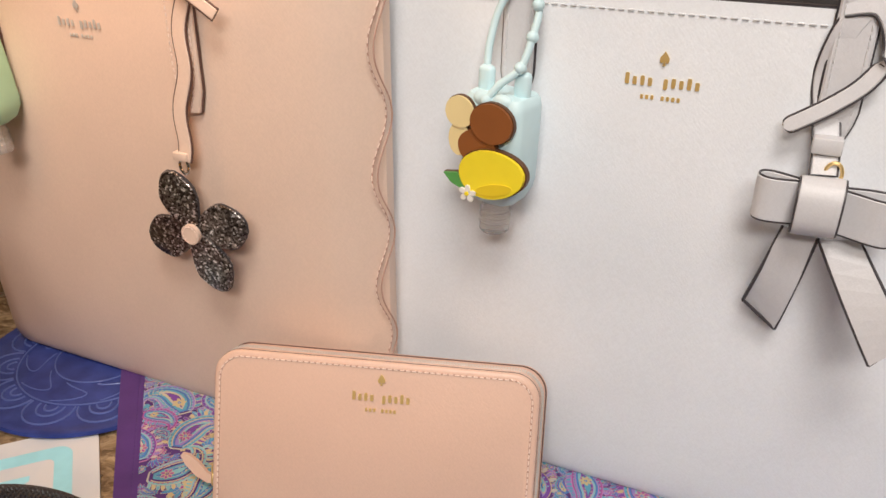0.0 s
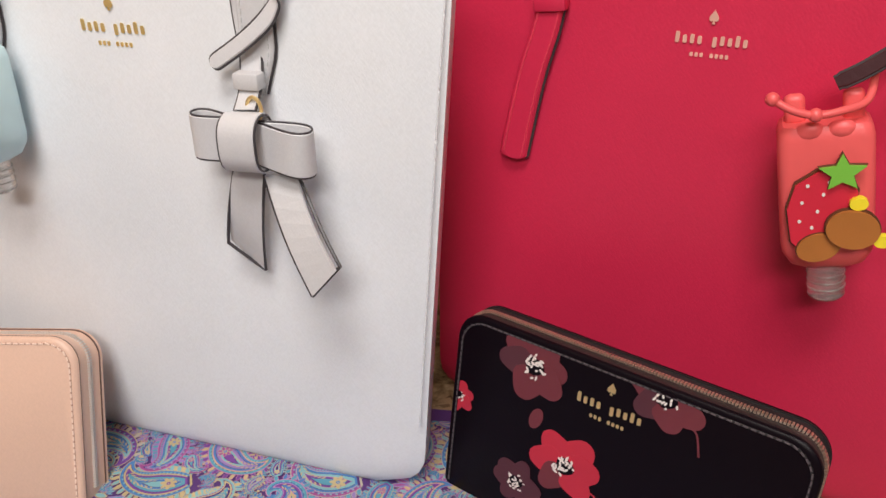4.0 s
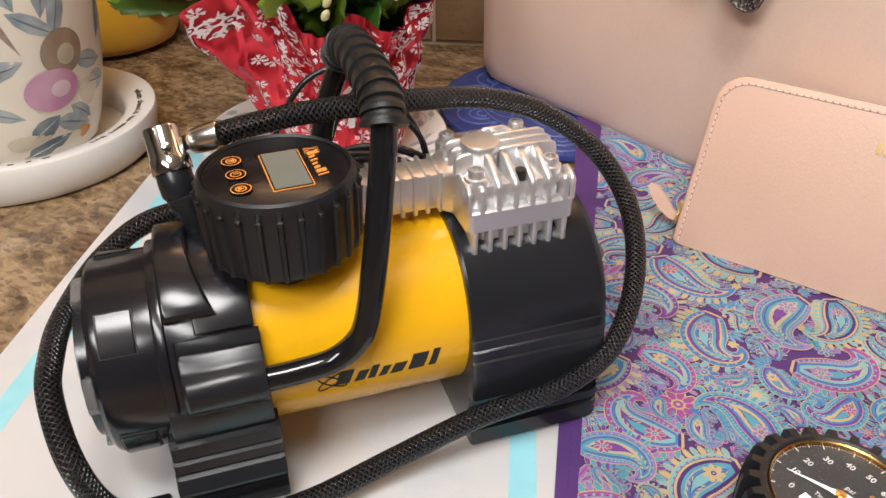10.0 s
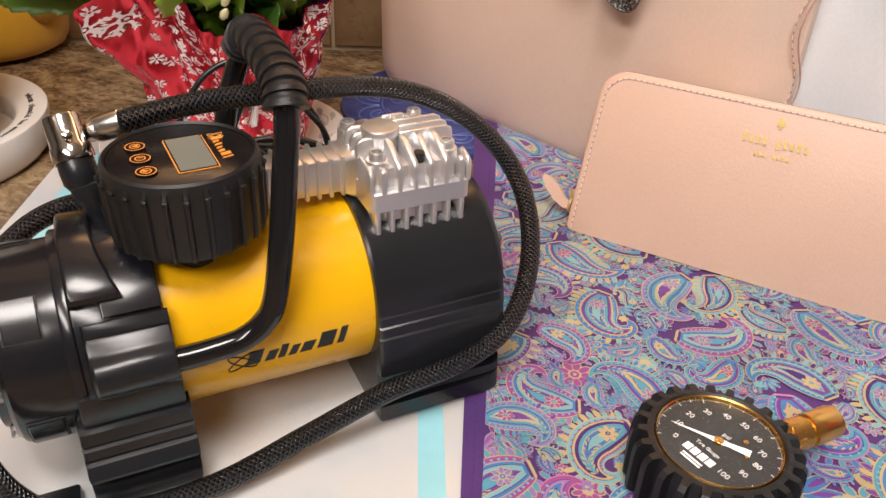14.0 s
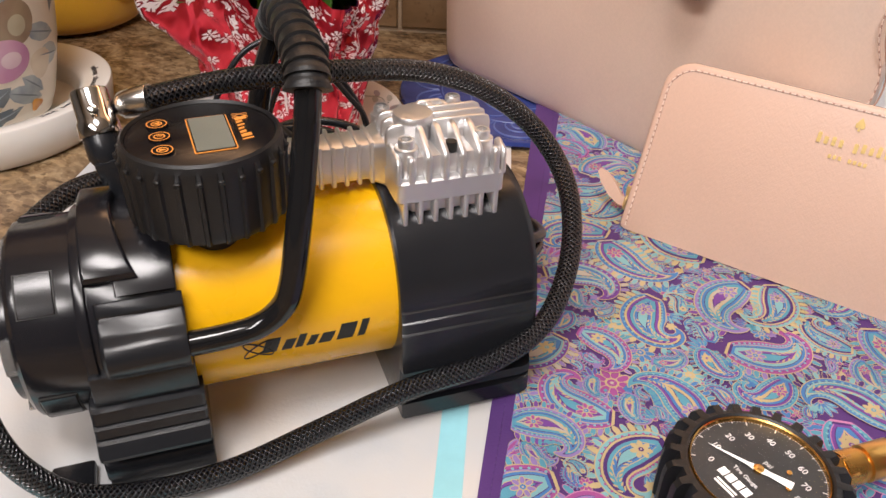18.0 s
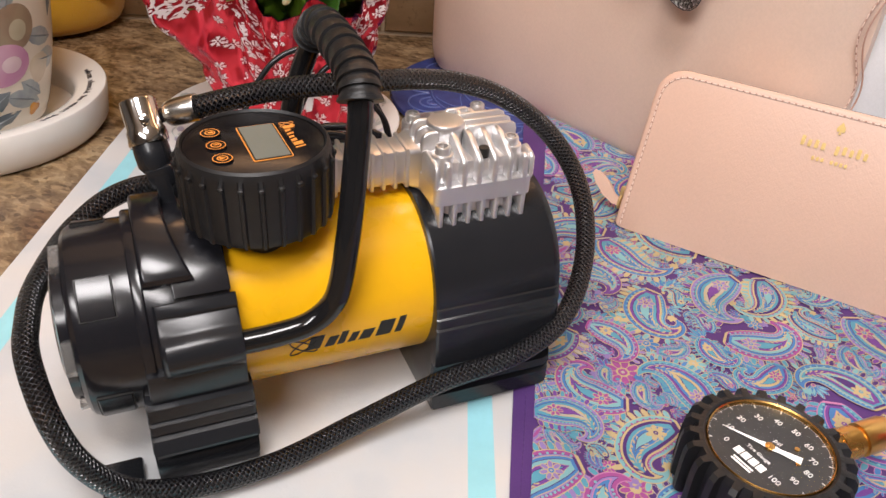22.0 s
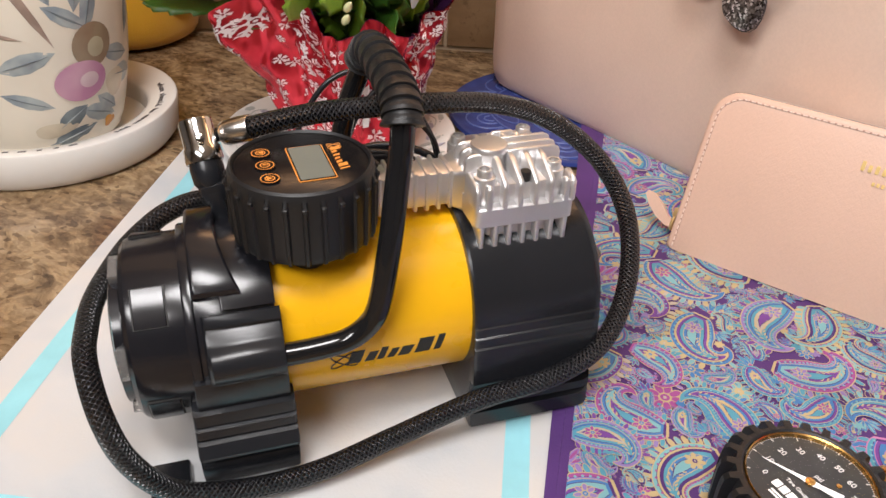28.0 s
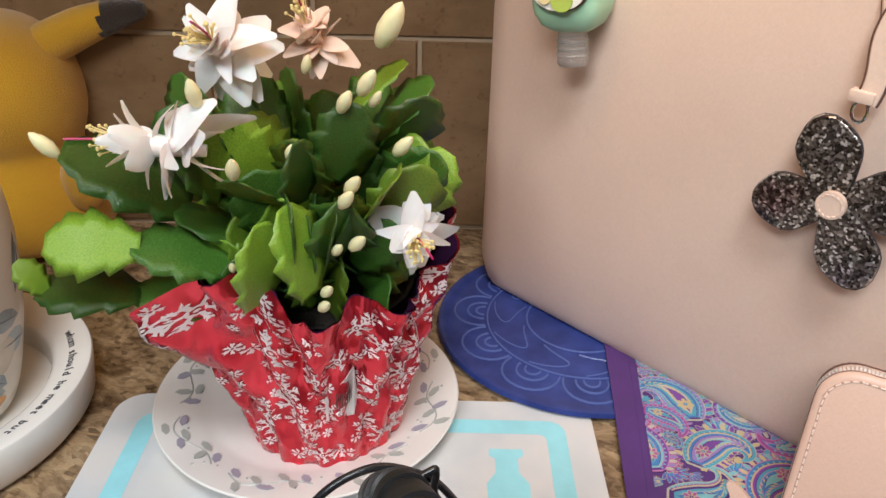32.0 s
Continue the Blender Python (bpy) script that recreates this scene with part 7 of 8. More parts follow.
for k in range(8):
    a0 = 2 * math.pi * k / 8
    bm = bmesh.new()
    stem = [rim_point(0.0760 + 0.0045 * math.sin(u * 6.3), a0 + 0.62 * u) for u in (i / 24 for i in range(25))]
    tube(bm, stem, 0.00055, 4)
    part("printed_vine", bm, VINE, plate, smooth=False)
    for i in range(7):
        u = (i + 0.5) / 7
        c = rim_point(0.0760 + 0.0045 * math.sin(u * 6.3) + (0.0042 if i % 2 else -0.0042), a0 + 0.62 * u)
        turn = Matrix.Translation(c + Vector((0, 0, 0.0007))) @ Matrix.Rotation(a0 + 0.62 * u, 4, "Z") @ Matrix.Rotation(radians(-18), 4, "Y") @ Matrix.Rotation(rng.uniform(0.3, 1.6), 4, "Z")
        bm = bmesh.new()
        slab(bm, [(0.0052, 0), (0.0020, 0.0022), (-0.0030, 0.0021), (-0.0052, 0), (-0.0030, -0.0021), (0.0020, -0.0022)], -0.0002, 0.0001, turn)
        part("printed_leaf", bm, LILAC_PRINT if i % 3 == 0 else VINE, plate, smooth=False)
    for i in range(4):
        bm = bmesh.new()
        c = rim_point(0.0760 + rng.uniform(-0.008, 0.008), a0 + rng.uniform(0, 0.7))
        ball(bm, 0.0008, Matrix.Translation(c), 8, 5)
        part("printed_berry", bm, VINE, plate)

# ---- flowering plant in red foil ----
def foil():
    mat, nodes, links, bsdf = shader("red_snowflake_foil", (0.5, 0.02, 0.04), 0.14, 0.70)
    coord = nodes.new("ShaderNodeTexCoord").outputs["Object"]
    crease = noise_node(nodes, links, coord, 48, 2, 0.5, (1, 1, 0.4))
    tone = ramp(nodes, links, noise_node(nodes, links, coord, 30, 3).outputs[0], [(0.3, (0.50, 0.018, 0.036)), (0.7, (0.72, 0.050, 0.075))])
    links.new(tone.outputs[0], bsdf.inputs["Base Color"])
    bump(nodes, links, bsdf, crease.outputs[0], 0.9, 0.008)
    return mat


FOIL = foil()
SNOW = varied("white_foil_print", (0.80, 0.74, 0.74), 0.3, 0.15)
FOIL_BACK = varied("purple_foil_back", (0.10, 0.03, 0.12), 0.2, 0.6)
POT_PLASTIC = varied("dark_pot_plastic", (0.02, 0.018, 0.016), 0.5)
SOIL = varied("dark_soil", (0.03, 0.022, 0.016), 0.95, grain=160, relief=1.0, depth=0.004)
CACTUS = Matrix.Translation((-0.3860, 0.3120, 0.0030))
plant = thing("potted_plant", "white-flowered holiday cactus in a red snowflake foil wrap", "potted plant", CACTUS)
HEIGHT = 0.106


CORNERS = ((35, 0.006, 0.034, 26), (-104, 0.036, 0.012, 24), (-82, 0.004, 0.024, 24), (125, 0.022, 0.016, 28), (-160, 0.020, 0.010, 24))


def corner_at(a, k):
    """The sum of the pulled-out corners at angle a: k 1 for their reach, 2 for their height."""
    total = 0.0
    for c in CORNERS:
        d = abs((math.degrees(a) - c[0] + 180) % 360 - 180) / c[3]
        total += c[k] * max(0, 1 - d) ** 1.15
    return total


def fold(x):
    """A crease: sharp valleys between rounded ridges."""
    return abs(math.sin(x)) - 0.6


def wrap_radius(a, s):
    """The foil's radius at angle a and height share s: narrow foot, creased and flared top with corners."""
    crease = 0.0074 * fold(6.5 * a + 1.6 * math.sin(3 * s + a)) + 0.0046 * fold(11 * a - 4 * s) + 0.0022 * fold(17 * a + 9 * s) + 0.0022 * fold(5 * a + 16 * s)
    return 0.0400 + 0.0215 * s + corner_at(a, 1) * max(0, s - 0.25) ** 1.4 * 1.5 + crease * (0.35 + 1.1 * s)


def wrap_top(a):
    return HEIGHT * (0.98 + 0.05 * math.sin(7 * a) + 0.04 * fold(9 * a + 1)) + corner_at(a, 2)


def wrap_point(a, s, off=0.0):
    r = wrap_radius(a, s) + off
    return Vector((r * math.cos(a), r * math.sin(a), wrap_top(a) * s))


bm = bmesh.new()
N = 192
skin(bm, [[wrap_point(2 * math.pi * k / N, s) for k in range(N)] for s in [i / 22 for i in range(23)]], True, True, False)
foil_ob = part("foil_wrap", bm, FOIL, plant, "crinkled red foil wrap", angle=75)
bm = bmesh.new()
skin(bm, [[wrap_point(2 * math.pi * k / N, s, -0.0012) for k in range(N)] for s in [i / 22 for i in range(3, 23)]], True, False, False)
part("foil_inside", bm, FOIL_BACK, plant, "purple foil inside")
rng = random.Random(21)
flakes = []
for _ in range(2200):
    a, s = rng.uniform(0, 2 * math.pi), rng.uniform(0.06, 0.97)
    c = wrap_point(a, s)
    r = rng.choice((rng.uniform(0.0022, 0.0036), rng.uniform(0.0045, 0.0078)))
    if all((c - q).length > (r + qr) * 0.92 for q, qr in flakes):
        flakes.append((c, r))
        bm = bmesh.new()

        def spot(u, v):
            return wrap_point(a + u / max(0.03, wrap_radius(a, s)), min(max(s + v / wrap_top(a), 0.01), 0.995), 0.0003)

        for k in range(6):
            t = math.pi * k / 3 + s * 7
            d = (math.cos(t), math.sin(t))
            n = (-d[1], d[0])
            w = max(r * 0.085, 0.00034)
            quad = [spot(d[0] * l + n[0] * e, d[1] * l + n[1] * e) for l, e in ((r * 0.18, -w), (r, -w), (r, w), (r * 0.18, w))]
            bm.faces.new([bm.verts.new(p) for p in quad])
            for l in (0.55, 0.80):
                for side in (-1, 1):
                    tip = (d[0] * r * (l + 0.22) + side * n[0] * r * 0.26, d[1] * r * (l + 0.22) + side * n[1] * r * 0.26)
                    root = (d[0] * r * l, d[1] * r * l)
                    quad = [spot(root[0] - d[0] * w, root[1] - d[1] * w), spot(tip[0] - d[0] * w, tip[1] - d[1] * w), spot(tip[0] + d[0] * w, tip[1] + d[1] * w), spot(root[0] + d[0] * w, root[1] + d[1] * w)]
                    bm.faces.new([bm.verts.new(p) for p in quad])
        if r > 0.004:
            for q0, q1 in ((0.0, 0.10), (0.22, 0.34)):
                inner = [spot(r * q0 * math.cos(u), r * q0 * math.sin(u)) for u in (math.pi * i / 6 for i in range(12))]
                outer = [spot(r * q1 * math.cos(u), r * q1 * math.sin(u)) for u in (math.pi * i / 6 for i in range(12))]
                skin(bm, [inner, outer]) if q0 else bm.faces.new([bm.verts.new(v) for v in outer])
        part("printed_snowflake", bm, SNOW, foil_ob, smooth=False)
        if len(flakes) >= 280:
            break
bm = bmesh.new()
lathe(bm, [(0.036, 0.004), (0.046, 0.088), (0.048, 0.090), (0.046, 0.090), (0.043, 0.084)], 40, True, False)
part("inner_pot", bm, POT_PLASTIC, plant, "dark plastic grower's pot")
bm = bmesh.new()
lathe(bm, [(0.045, 0.082), (0.03, 0.084), (0.010, 0.085)], 32, False, True)
part("soil", bm, SOIL, plant)


def leaf_green(name, a, b, rim):
    mat, nodes, links, bsdf = shader(name, a, 0.30, Subsurface_Weight=0.08)
    coord = nodes.new("ShaderNodeTexCoord").outputs["Object"]
    slow = noise_node(nodes, links, coord, 60, 3)
    tone = ramp(nodes, links, slow.outputs[0], [(0.32, a), (0.60, b), (0.82, rim)])
    info = nodes.new("ShaderNodeObjectInfo")
    shade = nodes.new("ShaderNodeMapRange")
    shade.inputs[3].default_value, shade.inputs[4].default_value = 0.55, 1.35
    links.new(info.outputs["Random"], shade.inputs[0])
    mix = nodes.new("ShaderNodeMix")
    mix.data_type, mix.blend_type = "RGBA", "MULTIPLY"
    mix.inputs["Factor"].default_value = 1.0
    links.new(tone.outputs[0], mix.inputs["A"])
    links.new(shade.outputs[0], mix.inputs["B"])
    links.new(mix.outputs["Result"], bsdf.inputs["Base Color"])
    bump(nodes, links, bsdf, noise_node(nodes, links, coord, 240, 3).outputs[0], 0.3, 0.001)
    return mat


LEAF = leaf_green("cactus_green", (0.026, 0.082, 0.011), (0.058, 0.145, 0.018), (0.13, 0.24, 0.03))
LEAF_LIGHT = leaf_green("young_cactus_green", (0.14, 0.27, 0.02), (0.24, 0.38, 0.03), (0.30, 0.34, 0.07))
PETAL = varied("white_petal", (0.88, 0.81, 0.77), 0.45, grain=220, relief=0.35, depth=0.0006, spread=0.07, patch=60, Subsurface_Weight=0.3, Subsurface_Scale=0.01)
BLUSH_PETAL = varied("blush_petal", (0.82, 0.60, 0.48), 0.5, grain=300, relief=0.1, Subsurface_Weight=0.15)
BUD = varied("cream_bud", (0.80, 0.72, 0.42), 0.45, patch=60, Subsurface_Weight=0.1)
STAMEN = varied("yellow_stamen", (0.80, 0.66, 0.28), 0.6)
PISTIL = varied("crimson_pistil", (0.45, 0.02, 0.12), 0.4)


def pad_mesh(seed):
    """One flat stem segment, 1 long, with toothed edges, a raised midrib and thickness."""
    rng = random.Random(seed)
    bm = bmesh.new()
    n = 20
    loops = []
    phase = rng.uniform(0, 1)
    for i in range(n + 1):
        t = i / n
        w = 0.45 * math.sin(math.pi * min(1, 0.10 + 0.86 * t)) ** 0.55 * (0.72 + 0.35 * t)
        if t > 0.94:
            w *= 0.82
        tooth = ((t * 3.6 + phase) % 1.0)
        w *= 0.78 + 0.30 * tooth
        bend = 0.05 * math.sin(math.pi * t)
        th = 0.035 * math.sin(math.pi * min(1, 0.12 + 0.8 * t))
        loops.append([Vector((t, -w, bend + 0.03)), Vector((t, -w * 0.5, bend + 0.012 + th * 0.4)), Vector((t, 0, bend + th)), Vector((t, w * 0.5, bend + 0.012 + th * 0.4)), Vector((t, w, bend + 0.03)), Vector((t, w * 0.5, bend - th * 0.5)), Vector((t, 0, bend - th)), Vector((t, -w * 0.5, bend - th * 0.5))])
    skin(bm, loops, True, True, True)
    return mesh_of(bm, "stem_segment", True)


PADS = [pad_mesh(k) for k in range(6)]
for k, me in enumerate(PADS):
    me.materials.append(LEAF)
PADS_LIGHT = [me.copy() for me in PADS[:3]]
for me in PADS_LIGHT:
    me.materials.clear()
    me.materials.append(LEAF_LIGHT)


def pad(base, way, size, roll, light=False, k=0):
    me = PADS_LIGHT[k % 3] if light else PADS[k % 6]
    ob = new("stem_segment", me)
    face = (Vector((0.25, -0.75, 0.62)) + 0.5 * Vector((math.sin(7.1 * k), math.sin(3.3 * k + 1), math.sin(5.7 * k + 2)))).normalized()
    side = face.cross(way).normalized()
    q = Matrix((way, side, way.cross(side))).transposed()
    ob.matrix_local = Matrix.Translation(base) @ q.to_4x4() @ Matrix.Rotation(roll, 4, "X") @ Matrix.Diagonal((size, size, size, 1))
    ob.parent = plant
    return base + way * size * 0.96


rng = random.Random(8)
for b in range(120):
    a = 2.399 * b + rng.uniform(-0.3, 0.3)
    tilt = rng.uniform(0.0, 1.25)
    base = Vector((0.034 * math.cos(a) * rng.uniform(0.2, 1.2), 0.034 * math.sin(a) * rng.uniform(0.2, 1.2), rng.uniform(0.080, 0.118)))
    way = Vector((math.cos(a) * math.sin(tilt), math.sin(a) * math.sin(tilt), math.cos(tilt)))
    for j in range(3):
        size = rng.uniform(0.032, 0.046)
        end = base + way * size
        if math.hypot(end.x, end.y) > 0.070 or end.x * 0.81 + end.y * 0.58 > 0.056 or end.z > 0.200 or end.z < 0.100:
            break
        base = pad(base, way, size, rng.uniform(-0.7, 0.7), rng.random() < 0.24, b + j)
        bend = Vector((math.cos(a), math.sin(a), 0)) * rng.uniform(0.05, 0.55) + Vector((rng.uniform(-0.3, 0.3), rng.uniform(-0.3, 0.3), rng.uniform(-0.45, 0.0)))
        way = (way + bend).normalized()
# long side shoots that hang over the foil
SHOOTS = (((-0.010, -0.062, 0.104), (-0.036, -0.081, 0.112), 0), ((-0.034, -0.080, 0.112), (-0.066, -0.1025, 0.1165), 0), ((-0.064, -0.101, 0.1165), (-0.071, -0.106, 0.131), 1), ((0.000, -0.060, 0.125), (-0.026, -0.086, 0.140), 0), ((-0.024, -0.085, 0.140), (-0.056, -0.101, 0.141), 1), ((0.013, -0.065, 0.112), (0.018, -0.063, 0.150), 1),
          ((0.033, -0.053, 0.117), (0.025, -0.056, 0.1555), 1), ((0.046, 0.004, 0.130), (0.060, 0.018, 0.160), 1), ((0.020, -0.040, 0.150), (0.026, -0.046, 0.180), 0), ((-0.012, -0.050, 0.150), (-0.020, -0.066, 0.182), 0), ((-0.030, -0.050, 0.140), (-0.062, -0.080, 0.170), 0), ((0.030, -0.030, 0.160), (0.040, -0.026, 0.192), 0),
          ((0.030, -0.040, 0.125), (0.045, -0.043, 0.160), 0), ((0.034, -0.020, 0.115), (0.055, -0.020, 0.140), 0))
for at, to, light in SHOOTS:
    at, to = Vector(at), Vector(to)
    to, size = to - at, (to - at).length * 1.04
    pad(Vector(at), Vector(to).normalized(), size, rng.uniform(-0.4, 0.4), light, 2)


def bud(at, way, size):
    bm = bmesh.new()
    lathe(bm, [(0.08, 0.0), (0.16, 0.10), (0.235, 0.38), (0.205, 0.66), (0.11, 0.90), (0.02, 1.0)], 12, True, True)
    bmesh.ops.transform(bm, matrix=Matrix.Translation(at) @ way.to_track_quat("Z", "Y").to_matrix().to_4x4() @ Matrix.Diagonal((size, size, size, 1)), verts=bm.verts)
    part("flower_bud", bm, BUD, plant)


def petal_mesh(curl, wide):
    bm = bmesh.new()
    loops = []
    for i in range(9):
        t = i / 8
        w = wide * math.sin(math.pi * (0.12 + 0.80 * t)) * (1 - 0.25 * t)
        z = -curl * t * t
        cup = 0.05 * w / wide
        loops.append([Vector((t * math.cos(curl * t * 0.5), -w, z + cup)), Vector((t * math.cos(curl * t * 0.5), 0, z)), Vector((t * math.cos(curl * t * 0.5), w, z + cup)), Vector((t * math.cos(curl * t * 0.5), 0, z - 0.02))])
    skin(bm, loops, True, True, True)
    return bm


def blossom(at, way, size, mat, seed):
    """A layered white flower with reflexed petals, a tuft of stamens and a crimson pistil."""
    rng = random.Random(seed)
    at, way = Vector(at), Vector(way).normalized()
    turn = Matrix.Translation(at) @ way.to_track_quat("Z", "Y").to_matrix().to_4x4()
    for layer, (z, n, tilt, long) in enumerate(((0.0, 7, -0.35, 0.60), (0.18, 8, 0.10, 0.62), (0.38, 7, 0.62, 0.56), (0.52, 6, 1.05, 0.46))):
        for k in range(n):
            bm = petal_mesh(rng.uniform(-0.25, 0.95), rng.uniform(0.24, 0.42))
            m = turn @ Matrix.Translation((0, 0, z * size * 0.75)) @ Matrix.Rotation(2 * math.pi * (k + 0.4 * layer) / n + rng.uniform(-0.2, 0.2), 4, "Z") @ Matrix.Rotation(-tilt + rng.uniform(-0.35, 0.35), 4, "Y") @ Matrix.Rotation(rng.uniform(-0.5, 0.5), 4, "X") @ Matrix.Diagonal((size * long * rng.uniform(0.8, 1.2),) * 3 + (1,))
            bmesh.ops.transform(bm, matrix=m, verts=bm.verts)
            part("flower_petal", bm, mat, plant)
    bm = bmesh.new()
    lathe(bm, [(0.07 * size, -0.25 * size), (0.12 * size, 0.2 * size), (0.16 * size, 0.55 * size)], 10, True, True)
    bmesh.ops.transform(bm, matrix=turn, verts=bm.verts)
    part("flower_tube", bm, mat, plant)
    bm = bmesh.new()
    for k in range(22):
        a, q = rng.uniform(0, 6.28), rng.uniform(0.02, 0.14) * size
        p0, p1 = Vector((0, 0, size * 0.5)), Vector((q * 1.6 * math.cos(a), q * 1.6 * math.sin(a), size * rng.uniform(0.82, 1.02)))
        tube(bm, [turn @ p0, turn @ p0.lerp(p1, 0.5), turn @ p1], 0.00028, 4)
        ball(bm, 0.0008, Matrix.Translation(turn @ p1), 6, 4)
    tagged(part("stamen_tuft", bm, STAMEN, plant, "yellow stamen tuft"), kind="stuff")
    bm = bmesh.new()
    tube(bm, [turn @ Vector((0.02 * size * i, 0.03 * size * math.sin(i * 0.4), size * (0.4 + 0.12 * i))) for i in range(8)], 0.0005, 6)
    part("pistil", bm, PISTIL, plant, "crimson pistil")


# positions as the flowers stand round the crown
BLOSSOMS = (((-0.016, -0.028, 0.205), (0.15, -0.75, 0.45), 0.033, PETAL), ((-0.012, -0.066, 0.178), (-0.85, -0.55, 0.15), 0.034, PETAL), ((0.058, -0.012, 0.138), (0.55, -0.75, 0.05), 0.028, PETAL), ((-0.002, 0.015, 0.200), (-0.1, -0.5, 0.8), 0.026, BLUSH_PETAL))
for k, (at, way, size, mat) in enumerate(BLOSSOMS):
    blossom(at, way, size, mat, 30 + k)
BUDS = ((-0.007, -0.061, 0.194, 0.013), (0.036, -0.030, 0.190, 0.012), (0.040, -0.021, 0.195, 0.014), (0.043, -0.018, 0.190, 0.009), (0.045, -0.041, 0.162, 0.012), (0.044, -0.0445, 0.157, 0.012), (0.048, -0.044, 0.139, 0.012), (0.042, -0.048, 0.137, 0.009), (0.037, -0.052, 0.111, 0.010), (0.038, -0.051, 0.118, 0.010), (0.011, -0.066, 0.170, 0.012),
        (-0.063, -0.082, 0.170, 0.014), (0.051, -0.013, 0.169, 0.013), (0.031, 0.010, 0.206, 0.022), (0.011, -0.0165, 0.198, 0.009), (0.009, -0.070, 0.131, 0.007), (0.022, -0.046, 0.173, 0.009))
for x, y, z, size in BUDS:
    bud(Vector((x, y, z)), Vector((x * 6 + 0.1, y * 3, 0.35 + (z - 0.12) * 2)).normalized(), size)
bm = bmesh.new()
pts = [(-0.009, -0.014), (0.006, -0.013), (0.009, -0.004), (0.007, 0.014), (0.000, 0.016), (-0.009, 0.004)]
A = -0.80
for side in (0.0,):
    loops = [[wrap_point(A + x / 0.055, 0.48 + y / HEIGHT, 0.0012 + o) for x, y in pts] for o in (0.0, 0.0006)]
    skin(bm, loops, True, True, True)
sticker = part("price_sticker", bm, varied("sticker_paper", (0.72, 0.70, 0.68), 0.5), plant, "white paper sticker", False)
for k in range(7):
    bm = bmesh.new()
    loops = [[wrap_point(A + (x + dx) / 0.055, 0.50 + y / HEIGHT, 0.0020 + o) for dx, y in ((0, -0.003), (0.0006, -0.003), (0.0006, 0.008), (0, 0.008))] for o in (0.0, 0.0002) for x in (-0.004 + 0.0013 * k,)]
    skin(bm, loops, True, True, True)
    part("printed_bar", bm, BLACK_PRINT, sticker, smooth=False)

# ---- fruit-painted jar on its saucer ----
SAUCER = Matrix.Translation((-0.5840, 0.2120, -0.0028)) @ Matrix.Diagonal((0.90, 0.90, 0.90, 1))
saucer = thing("pot_saucer", "deep white ceramic saucer with black lettering on its rim", "saucer", SAUCER)
bm = bmesh.new()
lathe(bm, [(0.088, 0.0), (0.0945, 0.001), (0.0985, 0.006), (0.1010, 0.0285), (0.1002, 0.0302), (0.0980, 0.0308), (0.0800, 0.0262), (0.0775, 0.0250), (0.0755, 0.0220), (0.0745, 0.0085), (0.070, 0.0070), (0.020, 0.0066)], 96, True, True)
part("dish", bm, CERAMIC, saucer)
SLATE_PRINT = varied("slate_print", (0.06, 0.06, 0.07), 0.4)
LINE = "whom should he meet but"
for k, ch in enumerate(LINE):
    if ch == " ":
        continue
    a = radians(28 - (k - len(LINE) / 2) * 2.9)
    r = 0.0890
    m = Matrix.Translation((r * math.cos(a), r * math.sin(a), 0.0290)) @ Matrix.Rotation(a - math.pi / 2, 4, "Z") @ Matrix.Rotation(radians(15), 4, "X")
    letters("letter", ch, 0.0078, SLATE_PRINT, saucer, m, 0.00015)
for k in range(26):
    a = radians(-24 - k * 7.2)
    bm = bmesh.new()
    box(bm, (0.0036 if k % 3 else 0.0055, 0.0030, 0.0003), Matrix.Translation((0.0890 * math.cos(a), 0.0890 * math.sin(a), 0.0288)) @ Matrix.Rotation(a - math.pi / 2, 4, "Z") @ Matrix.Rotation(radians(15), 4, "X"))
    part("printed_bar", bm, SLATE_PRINT, saucer, smooth=False)

JAR = Matrix.Translation((-0.5840, 0.2120, 0.0038)) @ Matrix.Diagonal((0.90, 0.90, 0.90, 1))
jar = thing("ceramic_jar", "cream ceramic jar painted with fruit and grey-blue leaves", "jar", JAR)
JAR_PROFILE = [(0.050, 0.0), (0.054, 0.002), (0.0600, 0.020), (0.0685, 0.055), (0.0740, 0.095), (0.0745, 0.120), (0.0715, 0.150), (0.0630, 0.178), (0.0500, 0.200), (0.044, 0.210), (0.043, 0.218), (0.040, 0.218)]


def jar_r(z):
    for (r0, z0), (r1, z1) in zip(JAR_PROFILE, JAR_PROFILE[1:]):
        if z0 <= z <= z1:
            return r0 + (r1 - r0) * (z - z0) / max(z1 - z0, 1e-6)
    return 0.05


bm = bmesh.new()
smooth_profile = [(jar_r(0.218 * k / 60), 0.218 * k / 60) for k in range(61)]
lathe(bm, [(0.045, 0.0)] + [(sum(jar_r(min(max(z + d, 0), 0.217)) for d in (-0.008, 0, 0.008)) / 3, z) for r, z in smooth_profile[1:]] + [(0.030, 0.219)], 72, True, True)
part("jar_body", bm, CREAM_CERAMIC, jar)


def jar_spot(a, z, off=0.0004):
    r = sum(jar_r(min(max(z + d, 0), 0.217)) for d in (-0.008, 0, 0.008)) / 3 + off
    return Vector((r * math.cos(a), r * math.sin(a), z))


